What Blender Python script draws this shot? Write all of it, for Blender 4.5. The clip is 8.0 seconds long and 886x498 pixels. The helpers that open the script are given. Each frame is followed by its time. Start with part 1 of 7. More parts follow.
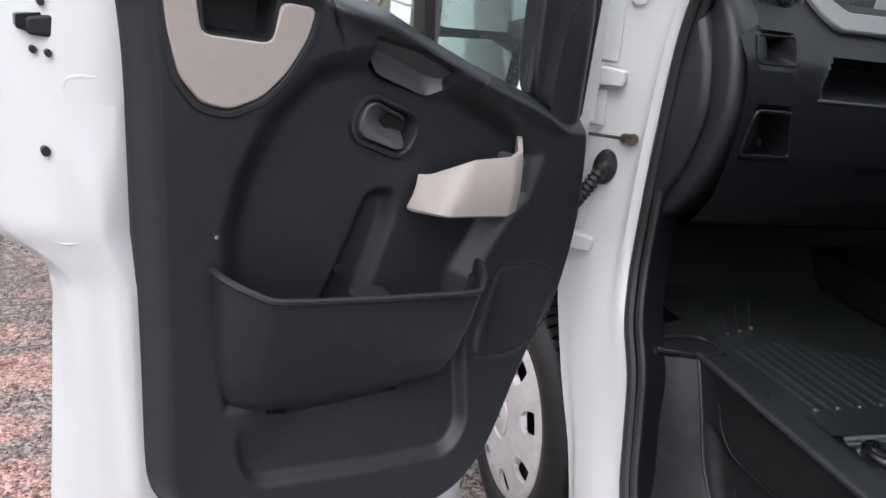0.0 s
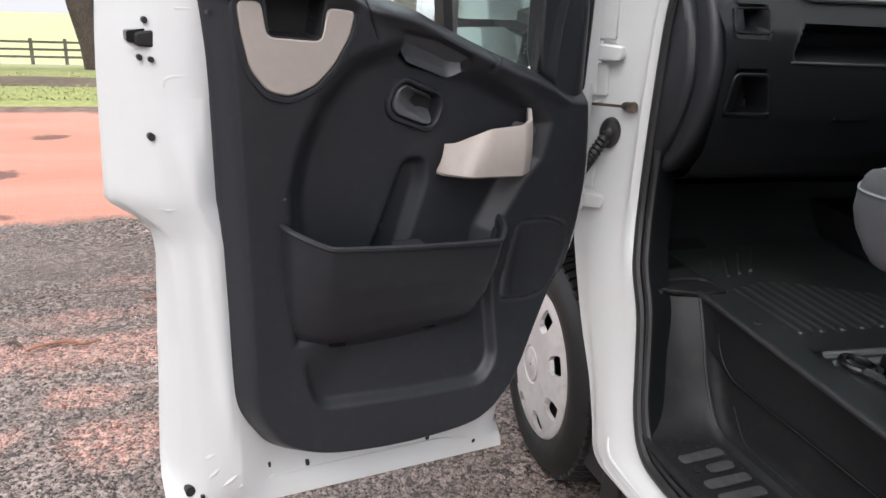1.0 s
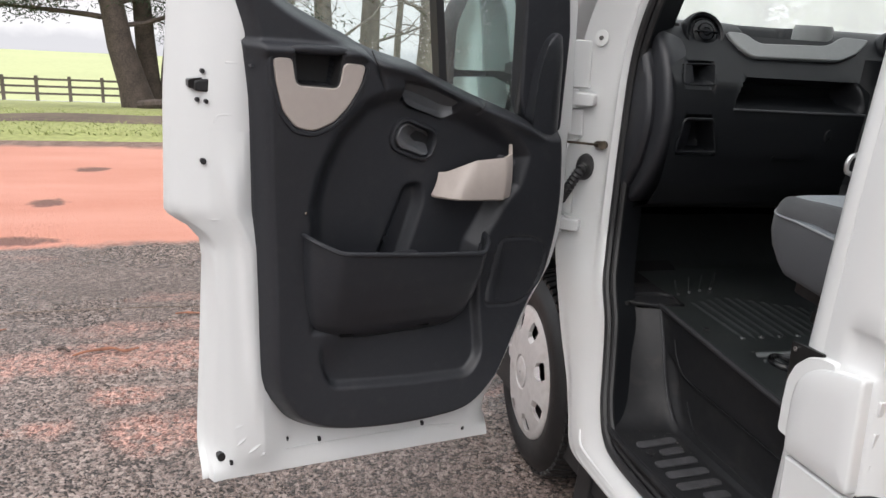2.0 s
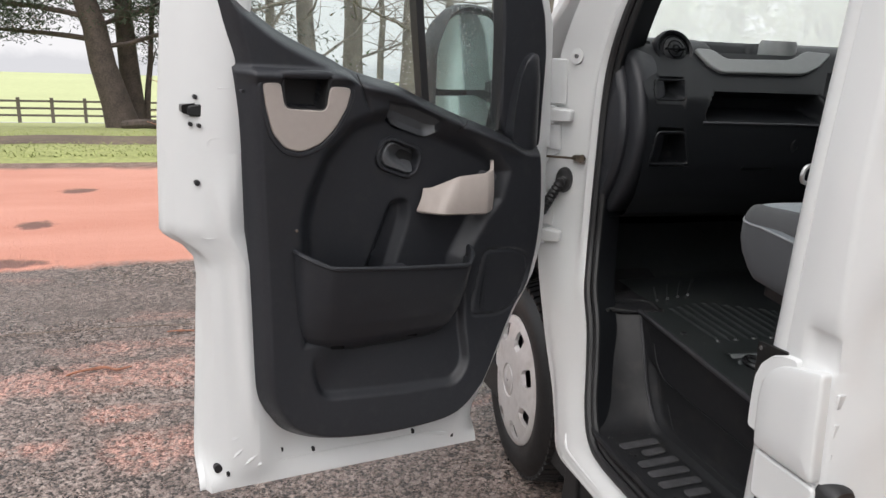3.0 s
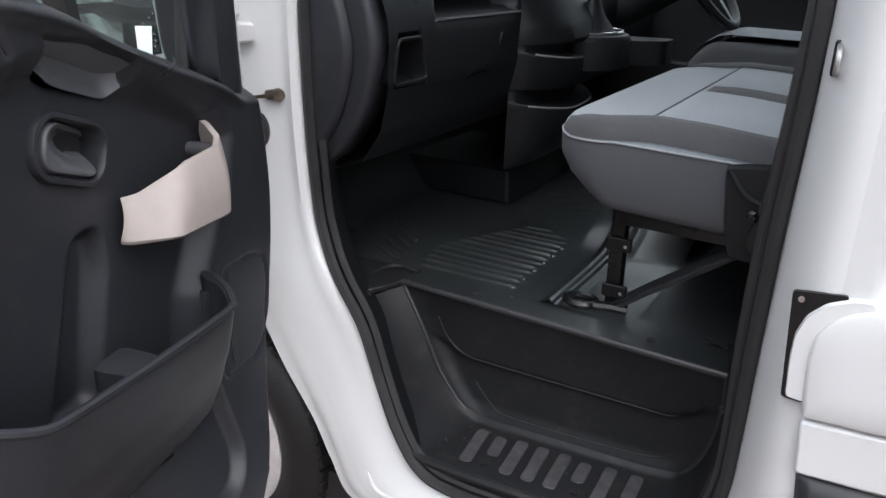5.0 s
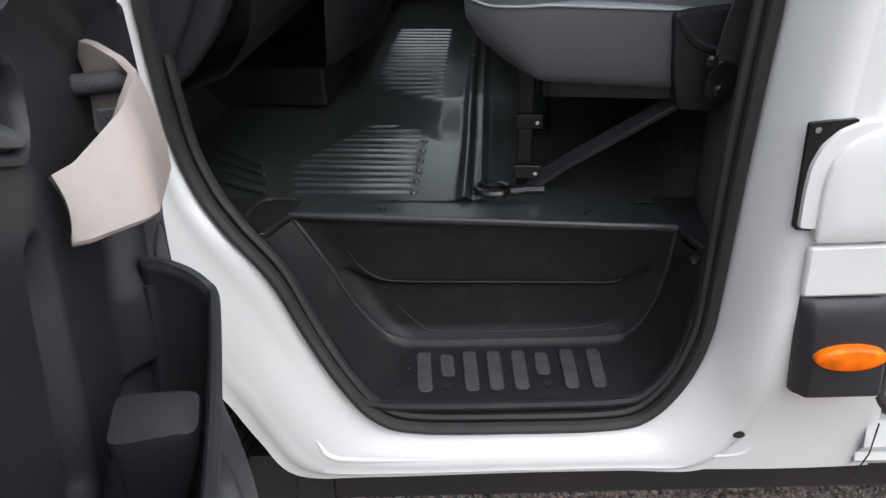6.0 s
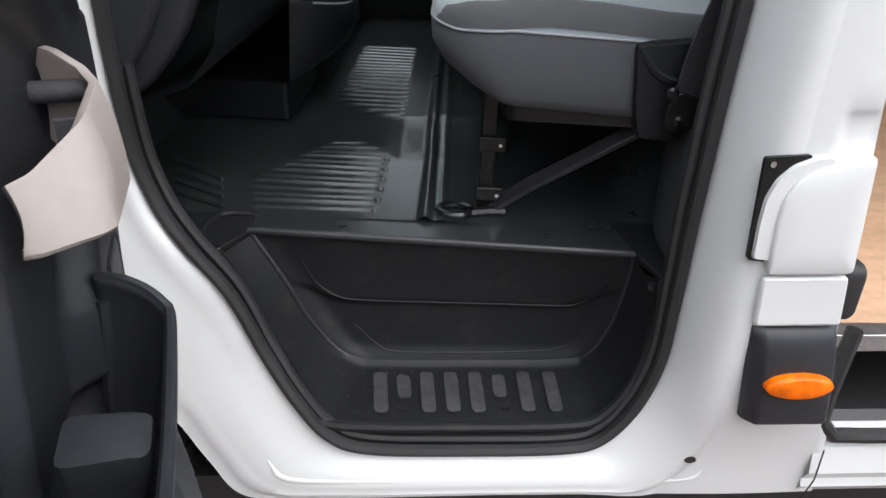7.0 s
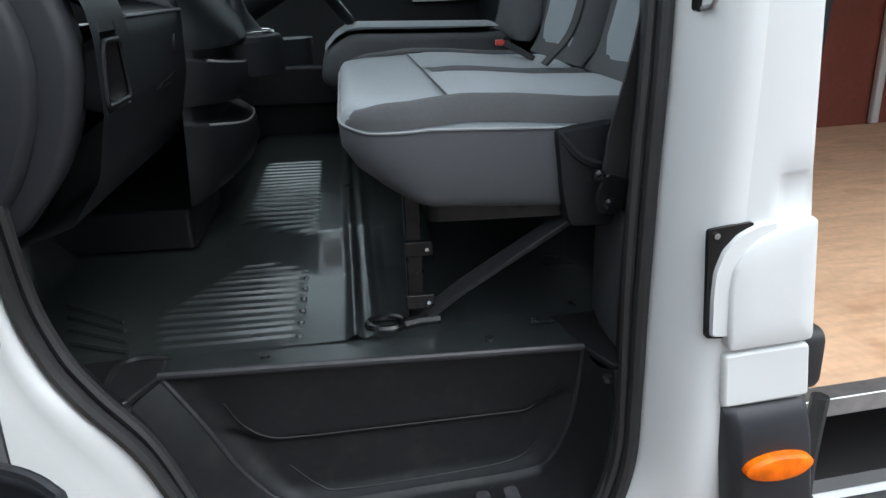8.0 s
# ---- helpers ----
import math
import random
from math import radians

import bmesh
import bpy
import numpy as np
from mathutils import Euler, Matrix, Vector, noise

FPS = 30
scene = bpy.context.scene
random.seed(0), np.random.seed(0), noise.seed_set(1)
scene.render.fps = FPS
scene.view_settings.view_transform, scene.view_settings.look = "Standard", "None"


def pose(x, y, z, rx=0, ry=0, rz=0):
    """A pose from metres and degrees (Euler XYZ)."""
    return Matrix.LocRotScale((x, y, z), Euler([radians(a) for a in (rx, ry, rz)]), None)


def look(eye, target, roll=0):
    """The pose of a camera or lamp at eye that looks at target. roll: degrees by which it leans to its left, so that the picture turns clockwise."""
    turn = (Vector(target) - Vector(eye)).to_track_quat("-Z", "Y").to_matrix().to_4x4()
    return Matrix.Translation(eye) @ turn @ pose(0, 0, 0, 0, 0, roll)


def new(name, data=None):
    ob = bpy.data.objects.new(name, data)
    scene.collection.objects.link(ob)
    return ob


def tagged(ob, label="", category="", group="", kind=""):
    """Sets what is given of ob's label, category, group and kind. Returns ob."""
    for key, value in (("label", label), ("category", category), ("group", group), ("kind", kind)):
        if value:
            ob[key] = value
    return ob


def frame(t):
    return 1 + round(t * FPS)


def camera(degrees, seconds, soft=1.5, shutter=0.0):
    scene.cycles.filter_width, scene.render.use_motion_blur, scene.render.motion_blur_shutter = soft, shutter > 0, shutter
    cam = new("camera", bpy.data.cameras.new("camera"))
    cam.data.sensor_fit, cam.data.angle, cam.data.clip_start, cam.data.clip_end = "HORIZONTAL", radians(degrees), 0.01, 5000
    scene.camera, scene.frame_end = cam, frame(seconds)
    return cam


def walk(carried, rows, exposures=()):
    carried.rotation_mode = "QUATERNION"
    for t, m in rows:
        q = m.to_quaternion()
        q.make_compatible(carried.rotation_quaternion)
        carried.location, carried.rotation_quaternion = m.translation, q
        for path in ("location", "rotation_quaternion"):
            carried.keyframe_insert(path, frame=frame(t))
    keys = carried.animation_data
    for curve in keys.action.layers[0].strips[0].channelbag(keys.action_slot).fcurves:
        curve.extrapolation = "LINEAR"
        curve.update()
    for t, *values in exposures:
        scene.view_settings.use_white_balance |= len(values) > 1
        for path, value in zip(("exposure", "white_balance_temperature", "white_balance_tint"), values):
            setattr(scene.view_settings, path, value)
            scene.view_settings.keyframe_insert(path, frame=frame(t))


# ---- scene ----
cam = camera(61.9, 8.0)
PATH = [
    (0, (1.004, -0.99, 1.325), (-0.721, -0.231, 0.655), 7.4),
    (0.5, (1.062, -1.009, 1.329), (-0.677, -0.339, 0.603), 5.8),
    (1, (1.228, -1.057, 1.344), (-0.524, -0.396, 0.641), 3.6),
    (1.5, (1.406, -1.081, 1.381), (-0.375, -0.436, 0.741), 3.9),
    (1.7, (1.459, -1.088, 1.382), (-0.337, -0.466, 0.759), 4.3),
    (2.8, (1.594, -1.098, 1.401), (-0.224, -0.485, 0.834), 3.1),
    (3, (1.583, -1.11, 1.404), (-0.223, -0.466, 0.835), 3.0),
    (3.5, (1.466, -1.183, 1.393), (-0.25, -0.338, 0.808), 2.4),
    (4, (1.246, -1.29, 1.385), (-0.339, -0.293, 0.684), 0.4),
    (4.2, (1.185, -1.296, 1.369), (-0.369, -0.256, 0.661), 0.2),
    (4.5, (0.975, -1.248, 1.349), (-0.372, 0.052, 0.644), -0.0),
    (4.7, (0.872, -1.215, 1.349), (-0.315, 0.231, 0.641), 0.4),
    (5, (0.699, -1.182, 1.322), (-0.134, 0.483, 0.591), 0.8),
    (5.2, (0.542, -1.193, 1.298), (-0.037, 0.57, 0.552), -1.1),
    (6.3, (0.24, -1.094, 1.262), (0.33, 0.629, 0.251), 0.8),
    (6.5, (0.238, -1.103, 1.26), (0.35, 0.628, 0.265), 1.8),
    (7, (0.245, -1.106, 1.269), (0.379, 0.657, 0.335), 2.4),
    (7.5, (0.26, -1.105, 1.278), (0.43, 0.715, 0.465), 1.7),
    (8, (0.234, -1.017, 1.243), (0.6, 0.828, 0.563), -2.0),
]
walk(cam, [(t, look(eye, target, roll)) for t, eye, target, roll in PATH], exposures=[(0.0, 1.50, 6150, 13), (1.0, 1.42, 6400, 11), (1.5, 1.32, 6450, 11), (3.0, 1.12, 6500, 10), (3.5, 1.16, 6500, 10), (4.0, 1.34, 6400, 11), (4.5, 1.46, 6150, 12), (5.2, 1.56, 6150, 11), (6.5, 1.58, 6250, 10), (7.3, 1.62, 6250, 9), (8.0, 1.61, 5900, 4)])

# ---- world and light ----
world = bpy.data.worlds.new("overcast_sky")
scene.world = world
world.use_nodes = True
wn = world.node_tree
wn.nodes.clear()
sky = wn.nodes.new("ShaderNodeTexSky")
sky.sky_type = "NISHITA"
sky.sun_disc = False
sky.sun_elevation = radians(55)
sky.sun_rotation = radians(137)
sky.air_density, sky.dust_density, sky.ozone_density = 1.0, 6.0, 1.0
grey = wn.nodes.new("ShaderNodeHueSaturation")
grey.inputs["Saturation"].default_value = 0.55
bg = wn.nodes.new("ShaderNodeBackground")
bg.inputs["Strength"].default_value = 0.15

wout = wn.nodes.new("ShaderNodeOutputWorld")
wn.links.new(sky.outputs["Color"], grey.inputs["Color"])
cloud = wn.nodes.new("ShaderNodeMix")  # an even white cloud cover over the sky
cloud.data_type = "RGBA"
cloud.inputs["Factor"].default_value = 0.75
cloud.inputs["B"].default_value = (4.9, 4.9, 5.0, 1)
wn.links.new(grey.outputs["Color"], cloud.inputs["A"])
wn.links.new(cloud.outputs["Result"], bg.inputs["Color"])
wn.links.new(bg.outputs["Background"], wout.inputs["Surface"])
sun = new("sun", bpy.data.lights.new("sun", "SUN"))
sun.data.energy, sun.data.angle, sun.data.color = 0.6, radians(90), (0.98, 0.98, 1.0)
sun.matrix_basis = look((0, 0, 0), (-0.45, 0.48, -0.94))


# ---- materials ----
def mat(name, base, rough=0.5, metal=0.0, var=0.12, scale=6.0, fine=60.0, bump=0.0, bump_scale=400.0, coat=0.0, spec=0.5, second=None, spots=0.0, spot_col=(0.3, 0.28, 0.26), spot_scale=25.0, sheen=0.0, rough_var=0.1):
    """A surface with broad and fine variation, relief and dust."""
    m = bpy.data.materials.new(name)
    m.use_nodes = True
    nt = m.node_tree
    b = nt.nodes["Principled BSDF"]
    co = nt.nodes.new("ShaderNodeTexCoord")
    n1 = nt.nodes.new("ShaderNodeTexNoise")
    n1.inputs["Scale"].default_value, n1.inputs["Detail"].default_value = scale, 6
    n2 = nt.nodes.new("ShaderNodeTexNoise")
    n2.inputs["Scale"].default_value, n2.inputs["Detail"].default_value = fine, 4
    for n in (n1, n2):
        nt.links.new(co.outputs["Object"], n.inputs["Vector"])
    add = nt.nodes.new("ShaderNodeMath")
    add.operation = "ADD"
    nt.links.new(n1.outputs["Fac"], add.inputs[0])
    nt.links.new(n2.outputs["Fac"], add.inputs[1])
    ramp = nt.nodes.new("ShaderNodeMapRange")
    ramp.inputs["From Min"].default_value, ramp.inputs["From Max"].default_value = 0.65, 1.35
    nt.links.new(add.outputs[0], ramp.inputs["Value"])
    mix = nt.nodes.new("ShaderNodeMix")
    mix.data_type = "RGBA"
    lo = tuple(c * (1 - var) for c in base)
    hi = tuple(min(1, c * (1 + var)) for c in (second or base))
    mix.inputs["A"].default_value, mix.inputs["B"].default_value = (*lo, 1), (*hi, 1)
    nt.links.new(ramp.outputs["Result"], mix.inputs["Factor"])
    colour = mix.outputs["Result"]
    if spots:
        n3 = nt.nodes.new("ShaderNodeTexNoise")
        n3.inputs["Scale"].default_value, n3.inputs["Detail"].default_value = spot_scale, 8
        nt.links.new(co.outputs["Object"], n3.inputs["Vector"])
        r3 = nt.nodes.new("ShaderNodeMapRange")
        r3.inputs["From Min"].default_value, r3.inputs["From Max"].default_value, r3.inputs["To Max"].default_value = 0.55, 0.75, spots
        nt.links.new(n3.outputs["Fac"], r3.inputs["Value"])
        mx = nt.nodes.new("ShaderNodeMix")
        mx.data_type = "RGBA"
        mx.inputs["B"].default_value = (*spot_col, 1)
        nt.links.new(colour, mx.inputs["A"])
        nt.links.new(r3.outputs["Result"], mx.inputs["Factor"])
        colour = mx.outputs["Result"]
    nt.links.new(colour, b.inputs["Base Color"])
    rr = nt.nodes.new("ShaderNodeMapRange")
    rr.inputs["To Min"].default_value, rr.inputs["To Max"].default_value = max(0.02, rough - rough_var), min(1, rough + rough_var)
    nt.links.new(n1.outputs["Fac"], rr.inputs["Value"])
    nt.links.new(rr.outputs["Result"], b.inputs["Roughness"])
    b.inputs["Metallic"].default_value = metal
    b.inputs["Coat Weight"].default_value = coat
    b.inputs["Coat Roughness"].default_value = 0.22
    b.inputs["Specular IOR Level"].default_value = spec
    b.inputs["Sheen Weight"].default_value = sheen
    if bump:
        n4 = nt.nodes.new("ShaderNodeTexNoise")
        n4.inputs["Scale"].default_value, n4.inputs["Detail"].default_value = bump_scale, 3
        nt.links.new(co.outputs["Object"], n4.inputs["Vector"])
        bp = nt.nodes.new("ShaderNodeBump")
        bp.inputs["Strength"].default_value, bp.inputs["Distance"].default_value = bump, 0.002
        nt.links.new(n4.outputs["Fac"], bp.inputs["Height"])
        nt.links.new(bp.outputs["Normal"], b.inputs["Normal"])
    return m


WHITE = mat("white_paint", (0.61, 0.62, 0.618), 0.36, var=0.012, scale=1.5, fine=9, coat=0.35, rough_var=0.04)
PLASTIC = mat("charcoal_plastic", (0.0205, 0.0218, 0.0258), 0.42, var=0.12, scale=4, fine=140, bump=0.15, bump_scale=900, spec=0.38, spots=0.10, spot_col=(0.09, 0.085, 0.08), spot_scale=30)
DASH = mat("dashboard_plastic", (0.0075, 0.0085, 0.0102), 0.46, var=0.15, scale=4, bump=0.12, bump_scale=800, spec=0.30)
WELL = mat("step_plastic", (0.014, 0.0145, 0.016), 0.44, var=0.2, scale=7, bump=0.12, bump_scale=700, spec=0.24, spots=0.12, spot_col=(0.10, 0.09, 0.08), spot_scale=22)
# Step plastic lightened to paint highlights on the well's lips; also colours the strut.
WELL_EDGE = mat("edge_highlight_and_strut", (0.030, 0.030, 0.033), 0.35, var=0.2, scale=9, spec=0.35)
# Grey lining plastic; also the trim plastic lightened to paint light on scoop and lever.
SCOOP = mat("lit_and_grey_plastic", (0.075, 0.078, 0.084), 0.4, var=0.1, scale=9, bump=0.1, bump_scale=900)
TREAD = mat("worn_black_grip", (0.046, 0.046, 0.050), 0.6, var=0.3, scale=30, bump=0.5, bump_scale=500, spots=0.2, spot_col=(0.10, 0.095, 0.09), spot_scale=60)
GRIP = mat("grey_grip", (0.062, 0.062, 0.069), 0.7, var=0.2, scale=30, bump=0.5, bump_scale=600, spots=0.3, spot_col=(0.2, 0.19, 0.18), spot_scale=40)
BEIGE = mat("beige_plastic", (0.355, 0.312, 0.285), 0.5, var=0.05, scale=5, bump=0.15, bump_scale=900)
SILVER = mat("grey_dash_trim", (0.22, 0.23, 0.23), 0.45, var=0.06, scale=5, bump=0.1, bump_scale=900)
# Black plastic; also paints the shade in recesses such as the bin and finger hole.
DARK = mat("black_plastic_and_shade", (0.010, 0.010, 0.011), 0.7, var=0.2)
# Near-black that puts deep shade into the footwell, flap gap and pocket slots.
VOID = mat("shade_black", (0.0045, 0.0045, 0.005), 0.8, var=0.2, spec=0.12)
BOARD = mat("scuffed_black_floor", (0.030, 0.033, 0.035), 0.30, var=0.3, scale=6, fine=40, bump=0.08, bump_scale=300, spots=0.2, spot_col=(0.07, 0.07, 0.07), spot_scale=14)
RUBBER = mat("seal_rubber", (0.016, 0.016, 0.017), 0.5, var=0.2, scale=20, bump=0.2, bump_scale=500)
MAT = mat("rubber_floor_mat", (0.022, 0.026, 0.0265), 0.32, var=0.25, scale=5, fine=40, bump=0.05, bump_scale=500, coat=0.8, spots=0.12, spot_col=(0.085, 0.085, 0.08), spot_scale=12, spec=0.9)
TYRE = mat("tyre_rubber", (0.006, 0.006, 0.0065), 0.55, var=0.25, scale=12, bump=0.5, bump_scale=200, spots=0.12, spot_col=(0.05, 0.045, 0.04), spot_scale=14)
HUB = mat("hubcap_paint", (0.60, 0.575, 0.56), 0.38, metal=0.15, var=0.08, scale=12, spots=0.35, spot_col=(0.30, 0.25, 0.21), spot_scale=18)
GLOSS = mat("glossy_black_metal", (0.008, 0.008, 0.009), 0.26, var=0.2, scale=20, spec=0.4, rough_var=0.08)
STEEL = mat("dark_steel", (0.02, 0.02, 0.02), 0.3, metal=0.6, var=0.3, scale=20)
CHROME = mat("bright_steel", (0.6, 0.6, 0.6), 0.2, metal=1.0, var=0.1, scale=30)
RUSTY = mat("check_strap_steel", (0.10, 0.08, 0.06), 0.6, metal=0.6, var=0.4, scale=60)
FAB_SIDE = mat("seat_side_cloth", (0.058, 0.060, 0.066), 0.9, var=0.12, scale=9, fine=500, bump=0.4, bump_scale=1200, sheen=0.04)
FAB_LIGHT = mat("seat_insert_cloth", (0.195, 0.222, 0.242), 0.9, var=0.12, scale=8, fine=400, bump=0.5, bump_scale=1000, sheen=0.3)
FAB_DARK = mat("seat_bolster_cloth", (0.062, 0.064, 0.068), 0.9, var=0.15, scale=8, fine=400, bump=0.5, bump_scale=1000, sheen=0.04)
PIPING = mat("seat_piping", (0.24, 0.25, 0.26), 0.7, var=0.1)
WEB = mat("belt_webbing", (0.022, 0.022, 0.024), 0.75, var=0.25, scale=30, bump=0.5, bump_scale=900)
RED = mat("red_button", (0.55, 0.06, 0.05), 0.4, var=0.1)
ORANGE = mat("amber_lens", (0.74, 0.135, 0.0), 0.35, var=0.25, scale=60, coat=0.0, spec=0.25)
PLYCOL = mat("cargo_lining", (0.20, 0.052, 0.032), 0.6, var=0.12, scale=3)
ALLOY = mat("aluminium_strip", (0.45, 0.45, 0.45), 0.4, metal=0.9, var=0.15, scale=30)
# Bark of the distant trees, lightened so that haze is part of its colour.
HAZED_BARK = mat("hazed_bark", (0.17, 0.15, 0.13), 0.95, var=0.4, scale=4, fine=30, bump=1.0, bump_scale=14)
BARK = mat("pine_bark", (0.075, 0.058, 0.050), 0.95, var=0.5, scale=5, fine=30, bump=1.0, bump_scale=12)
TWIG = mat("bare_twigs", (0.17, 0.145, 0.125), 0.9, var=0.3)
NEEDLE = mat("pine_needles", (0.050, 0.070, 0.045), 0.8, var=0.45, scale=2, fine=12)
# Leaf green paled to paint the haze over the shrubs.
SHRUB = mat("hazed_shrub_leaves", (0.36, 0.41, 0.29), 0.7, var=0.4, scale=2, fine=12)
IVY = mat("green_undergrowth", (0.06, 0.09, 0.03), 0.8, var=0.4, scale=2, fine=12)
FENCE = mat("weathered_rail_wood", (0.10, 0.085, 0.07), 0.9, var=0.3, scale=3, fine=30)
# Surface of the unseen wall that holds back low skylight.
SKY_BLOCK = mat("sky_blocking_wall", (0.05, 0.05, 0.038), 0.95, var=0.5, scale=0.5, fine=4, bump=1.0, bump_scale=3)
GRIT = mat("pale_grit", (0.22, 0.20, 0.18), 0.9, var=0.3)
STICK = mat("fallen_stick_wood", (0.30, 0.135, 0.085), 0.85, var=0.3, scale=20)
GRASS = mat("mown_grass", (0.26, 0.28, 0.10), 0.9, var=0.3, scale=0.6, fine=14, bump=0.8, bump_scale=30, spots=0.4, spot_col=(0.13, 0.11, 0.05), spot_scale=1.2)
FIELD = mat("pale_field", (0.40, 0.43, 0.215), 0.95, var=0.12, scale=0.05, fine=1.5)
BLADE = mat("grass_blades", (0.27, 0.30, 0.11), 0.8, var=0.4, scale=3)
# Dark brown soil with the pines' shadow painted in; the tarmac crack shares it.
SOIL_SHADE = mat("soil_and_shade", (0.11, 0.080, 0.058), 0.95, var=0.35, scale=1.5, fine=12, bump=0.8, bump_scale=40, spots=0.5, spot_col=(0.16, 0.17, 0.07), spot_scale=2.5)


def ground_material():
    """Wet worn tarmac with red stone showing, a red gravel road, and damp patches."""
    m = bpy.data.materials.new("worn_wet_tarmac")
    m.use_nodes = True
    nt = m.node_tree
    b = nt.nodes["Principled BSDF"]
    co = nt.nodes.new("ShaderNodeTexCoord")

    def noise_tex(scale, detail=8, rough=0.6, stretch=None):
        n = nt.nodes.new("ShaderNodeTexNoise")
        n.inputs["Scale"].default_value, n.inputs["Detail"].default_value, n.inputs["Roughness"].default_value = scale, detail, rough
        if stretch:
            mp = nt.nodes.new("ShaderNodeMapping")
            mp.inputs["Scale"].default_value = stretch
            nt.links.new(co.outputs["Object"], mp.inputs["Vector"])
            nt.links.new(mp.outputs["Vector"], n.inputs["Vector"])
        else:
            nt.links.new(co.outputs["Object"], n.inputs["Vector"])
        return n.outputs["Fac"]

    def span(value, a, c, lo=0.0, hi=1.0):
        r = nt.nodes.new("ShaderNodeMapRange")
        for key, v in (("From Min", a), ("From Max", c), ("To Min", lo), ("To Max", hi)):
            r.inputs[key].default_value = v
        nt.links.new(value, r.inputs["Value"])
        return r.outputs["Result"]

    def blend(fac, a, c):
        x = nt.nodes.new("ShaderNodeMix")
        x.data_type = "RGBA"
        nt.links.new(fac, x.inputs["Factor"])
        for key, v in (("A", a), ("B", c)):
            if isinstance(v, tuple):
                x.inputs[key].default_value = (*v, 1)
            else:
                nt.links.new(v, x.inputs[key])
        return x.outputs["Result"]

    def times(a, c):
        x = nt.nodes.new("ShaderNodeMath")
        x.operation = "MULTIPLY"
        nt.links.new(a, x.inputs[0])
        nt.links.new(c, x.inputs[1])
        return x.outputs[0]

    stones = nt.nodes.new("ShaderNodeTexVoronoi")
    stones.inputs["Scale"].default_value = 120
    nt.links.new(co.outputs["Object"], stones.inputs["Vector"])
    bw = nt.nodes.new("ShaderNodeRGBToBW")
    nt.links.new(stones.outputs["Color"], bw.inputs["Color"])
    chips = nt.nodes.new("ShaderNodeTexVoronoi")
    chips.inputs["Scale"].default_value = 75
    nt.links.new(co.outputs["Object"], chips.inputs["Vector"])
    bw2 = nt.nodes.new("ShaderNodeRGBToBW")
    nt.links.new(chips.outputs["Color"], bw2.inputs["Color"])
    base = blend(span(bw.outputs["Val"], 0.30, 0.70), (0.022, 0.017, 0.014), (0.262, 0.198, 0.172))
    base = blend(span(bw2.outputs["Val"], 0.64, 0.80, 0.0, 0.80), base, (0.42, 0.34, 0.30))
    base = blend(span(noise_tex(0.7, stretch=(1.6, 0.5, 1)), 0.40, 0.62, 0.0, 0.45), base, (0.050, 0.040, 0.035))
    base = blend(span(noise_tex(1.1), 0.46, 0.66, 0.0, 0.35), base, (0.150, 0.115, 0.100))
    red = blend(span(bw.outputs["Val"], 0.25, 0.75), (0.20, 0.085, 0.066), (0.62, 0.36, 0.29))
    broken = span(noise_tex(30, 10, 0.75), 0.40, 0.56, 0.0, 0.92)
    patch = times(span(noise_tex(1.3, stretch=(2.2, 0.75, 1)), 0.55, 0.66), broken)
    # worn-through patches of red stone
    for px, py, rx, ry in ((-1.39, -1.45, 0.13, 0.62), (-0.80, -1.26, 0.13, 0.16), (-1.06, -1.38, 0.07, 0.11), (-0.88, -1.62, 0.06, 0.08)):
        mp = nt.nodes.new("ShaderNodeMapping")
        mp.vector_type = "TEXTURE"
        mp.inputs["Location"].default_value, mp.inputs["Scale"].default_value = (px, py, 0), (rx, ry, 1)
        nt.links.new(co.outputs["Object"], mp.inputs["Vector"])
        ln = nt.nodes.new("ShaderNodeVectorMath")
        ln.operation = "LENGTH"
        nt.links.new(mp.outputs["Vector"], ln.inputs[0])
        ra = nt.nodes.new("ShaderNodeMath")
        ra.operation = "MULTIPLY_ADD"
        nt.links.new(noise_tex(7), ra.inputs[0])
        ra.inputs[1].default_value = 2.4
        nt.links.new(ln.outputs["Value"], ra.inputs[2])
        top = nt.nodes.new("ShaderNodeMath")
        top.operation = "MAXIMUM"
        nt.links.new(times(span(ra.outputs[0], 2.50, 1.85), broken), top.inputs[0])
        nt.links.new(patch, top.inputs[1])
        patch = top.outputs[0]
    base = blend(patch, base, red)
    # the red road, with its worn edge
    sep = nt.nodes.new("ShaderNodeSeparateXYZ")
    nt.links.new(co.outputs["Object"], sep.inputs["Vector"])
    edge = nt.nodes.new("ShaderNodeMath")
    edge.operation = "MULTIPLY_ADD"
    nt.links.new(noise_tex(2.5), edge.inputs[0])
    edge.inputs[1].default_value = 0.45
    nt.links.new(sep.outputs["X"], edge.inputs[2])
    road = span(edge.outputs[0], -2.60, -2.70)
    gravel = blend(span(noise_tex(0.8, stretch=(2.5, 0.5, 1)), 0.35, 0.65), (0.50, 0.20, 0.135), (0.62, 0.30, 0.225))
    gravel = blend(span(noise_tex(60), 0.35, 0.7), gravel, (0.55, 0.26, 0.19))
    base = blend(road, base, gravel)
    # puddle-dark hollows on the road and a damp strip along its edge
    for px, py, rx, ry in ((-3.86, -2.10, 0.12, 0.12), (-4.92, -1.95, 0.10, 0.15), (-2.98, -2.2, 0.10, 0.34)):
        mp = nt.nodes.new("ShaderNodeMapping")
        mp.vector_type = "TEXTURE"
        mp.inputs["Location"].default_value, mp.inputs["Scale"].default_value = (px, py, 0), (rx, ry, 1)
        nt.links.new(co.outputs["Object"], mp.inputs["Vector"])
        ln = nt.nodes.new("ShaderNodeVectorMath")
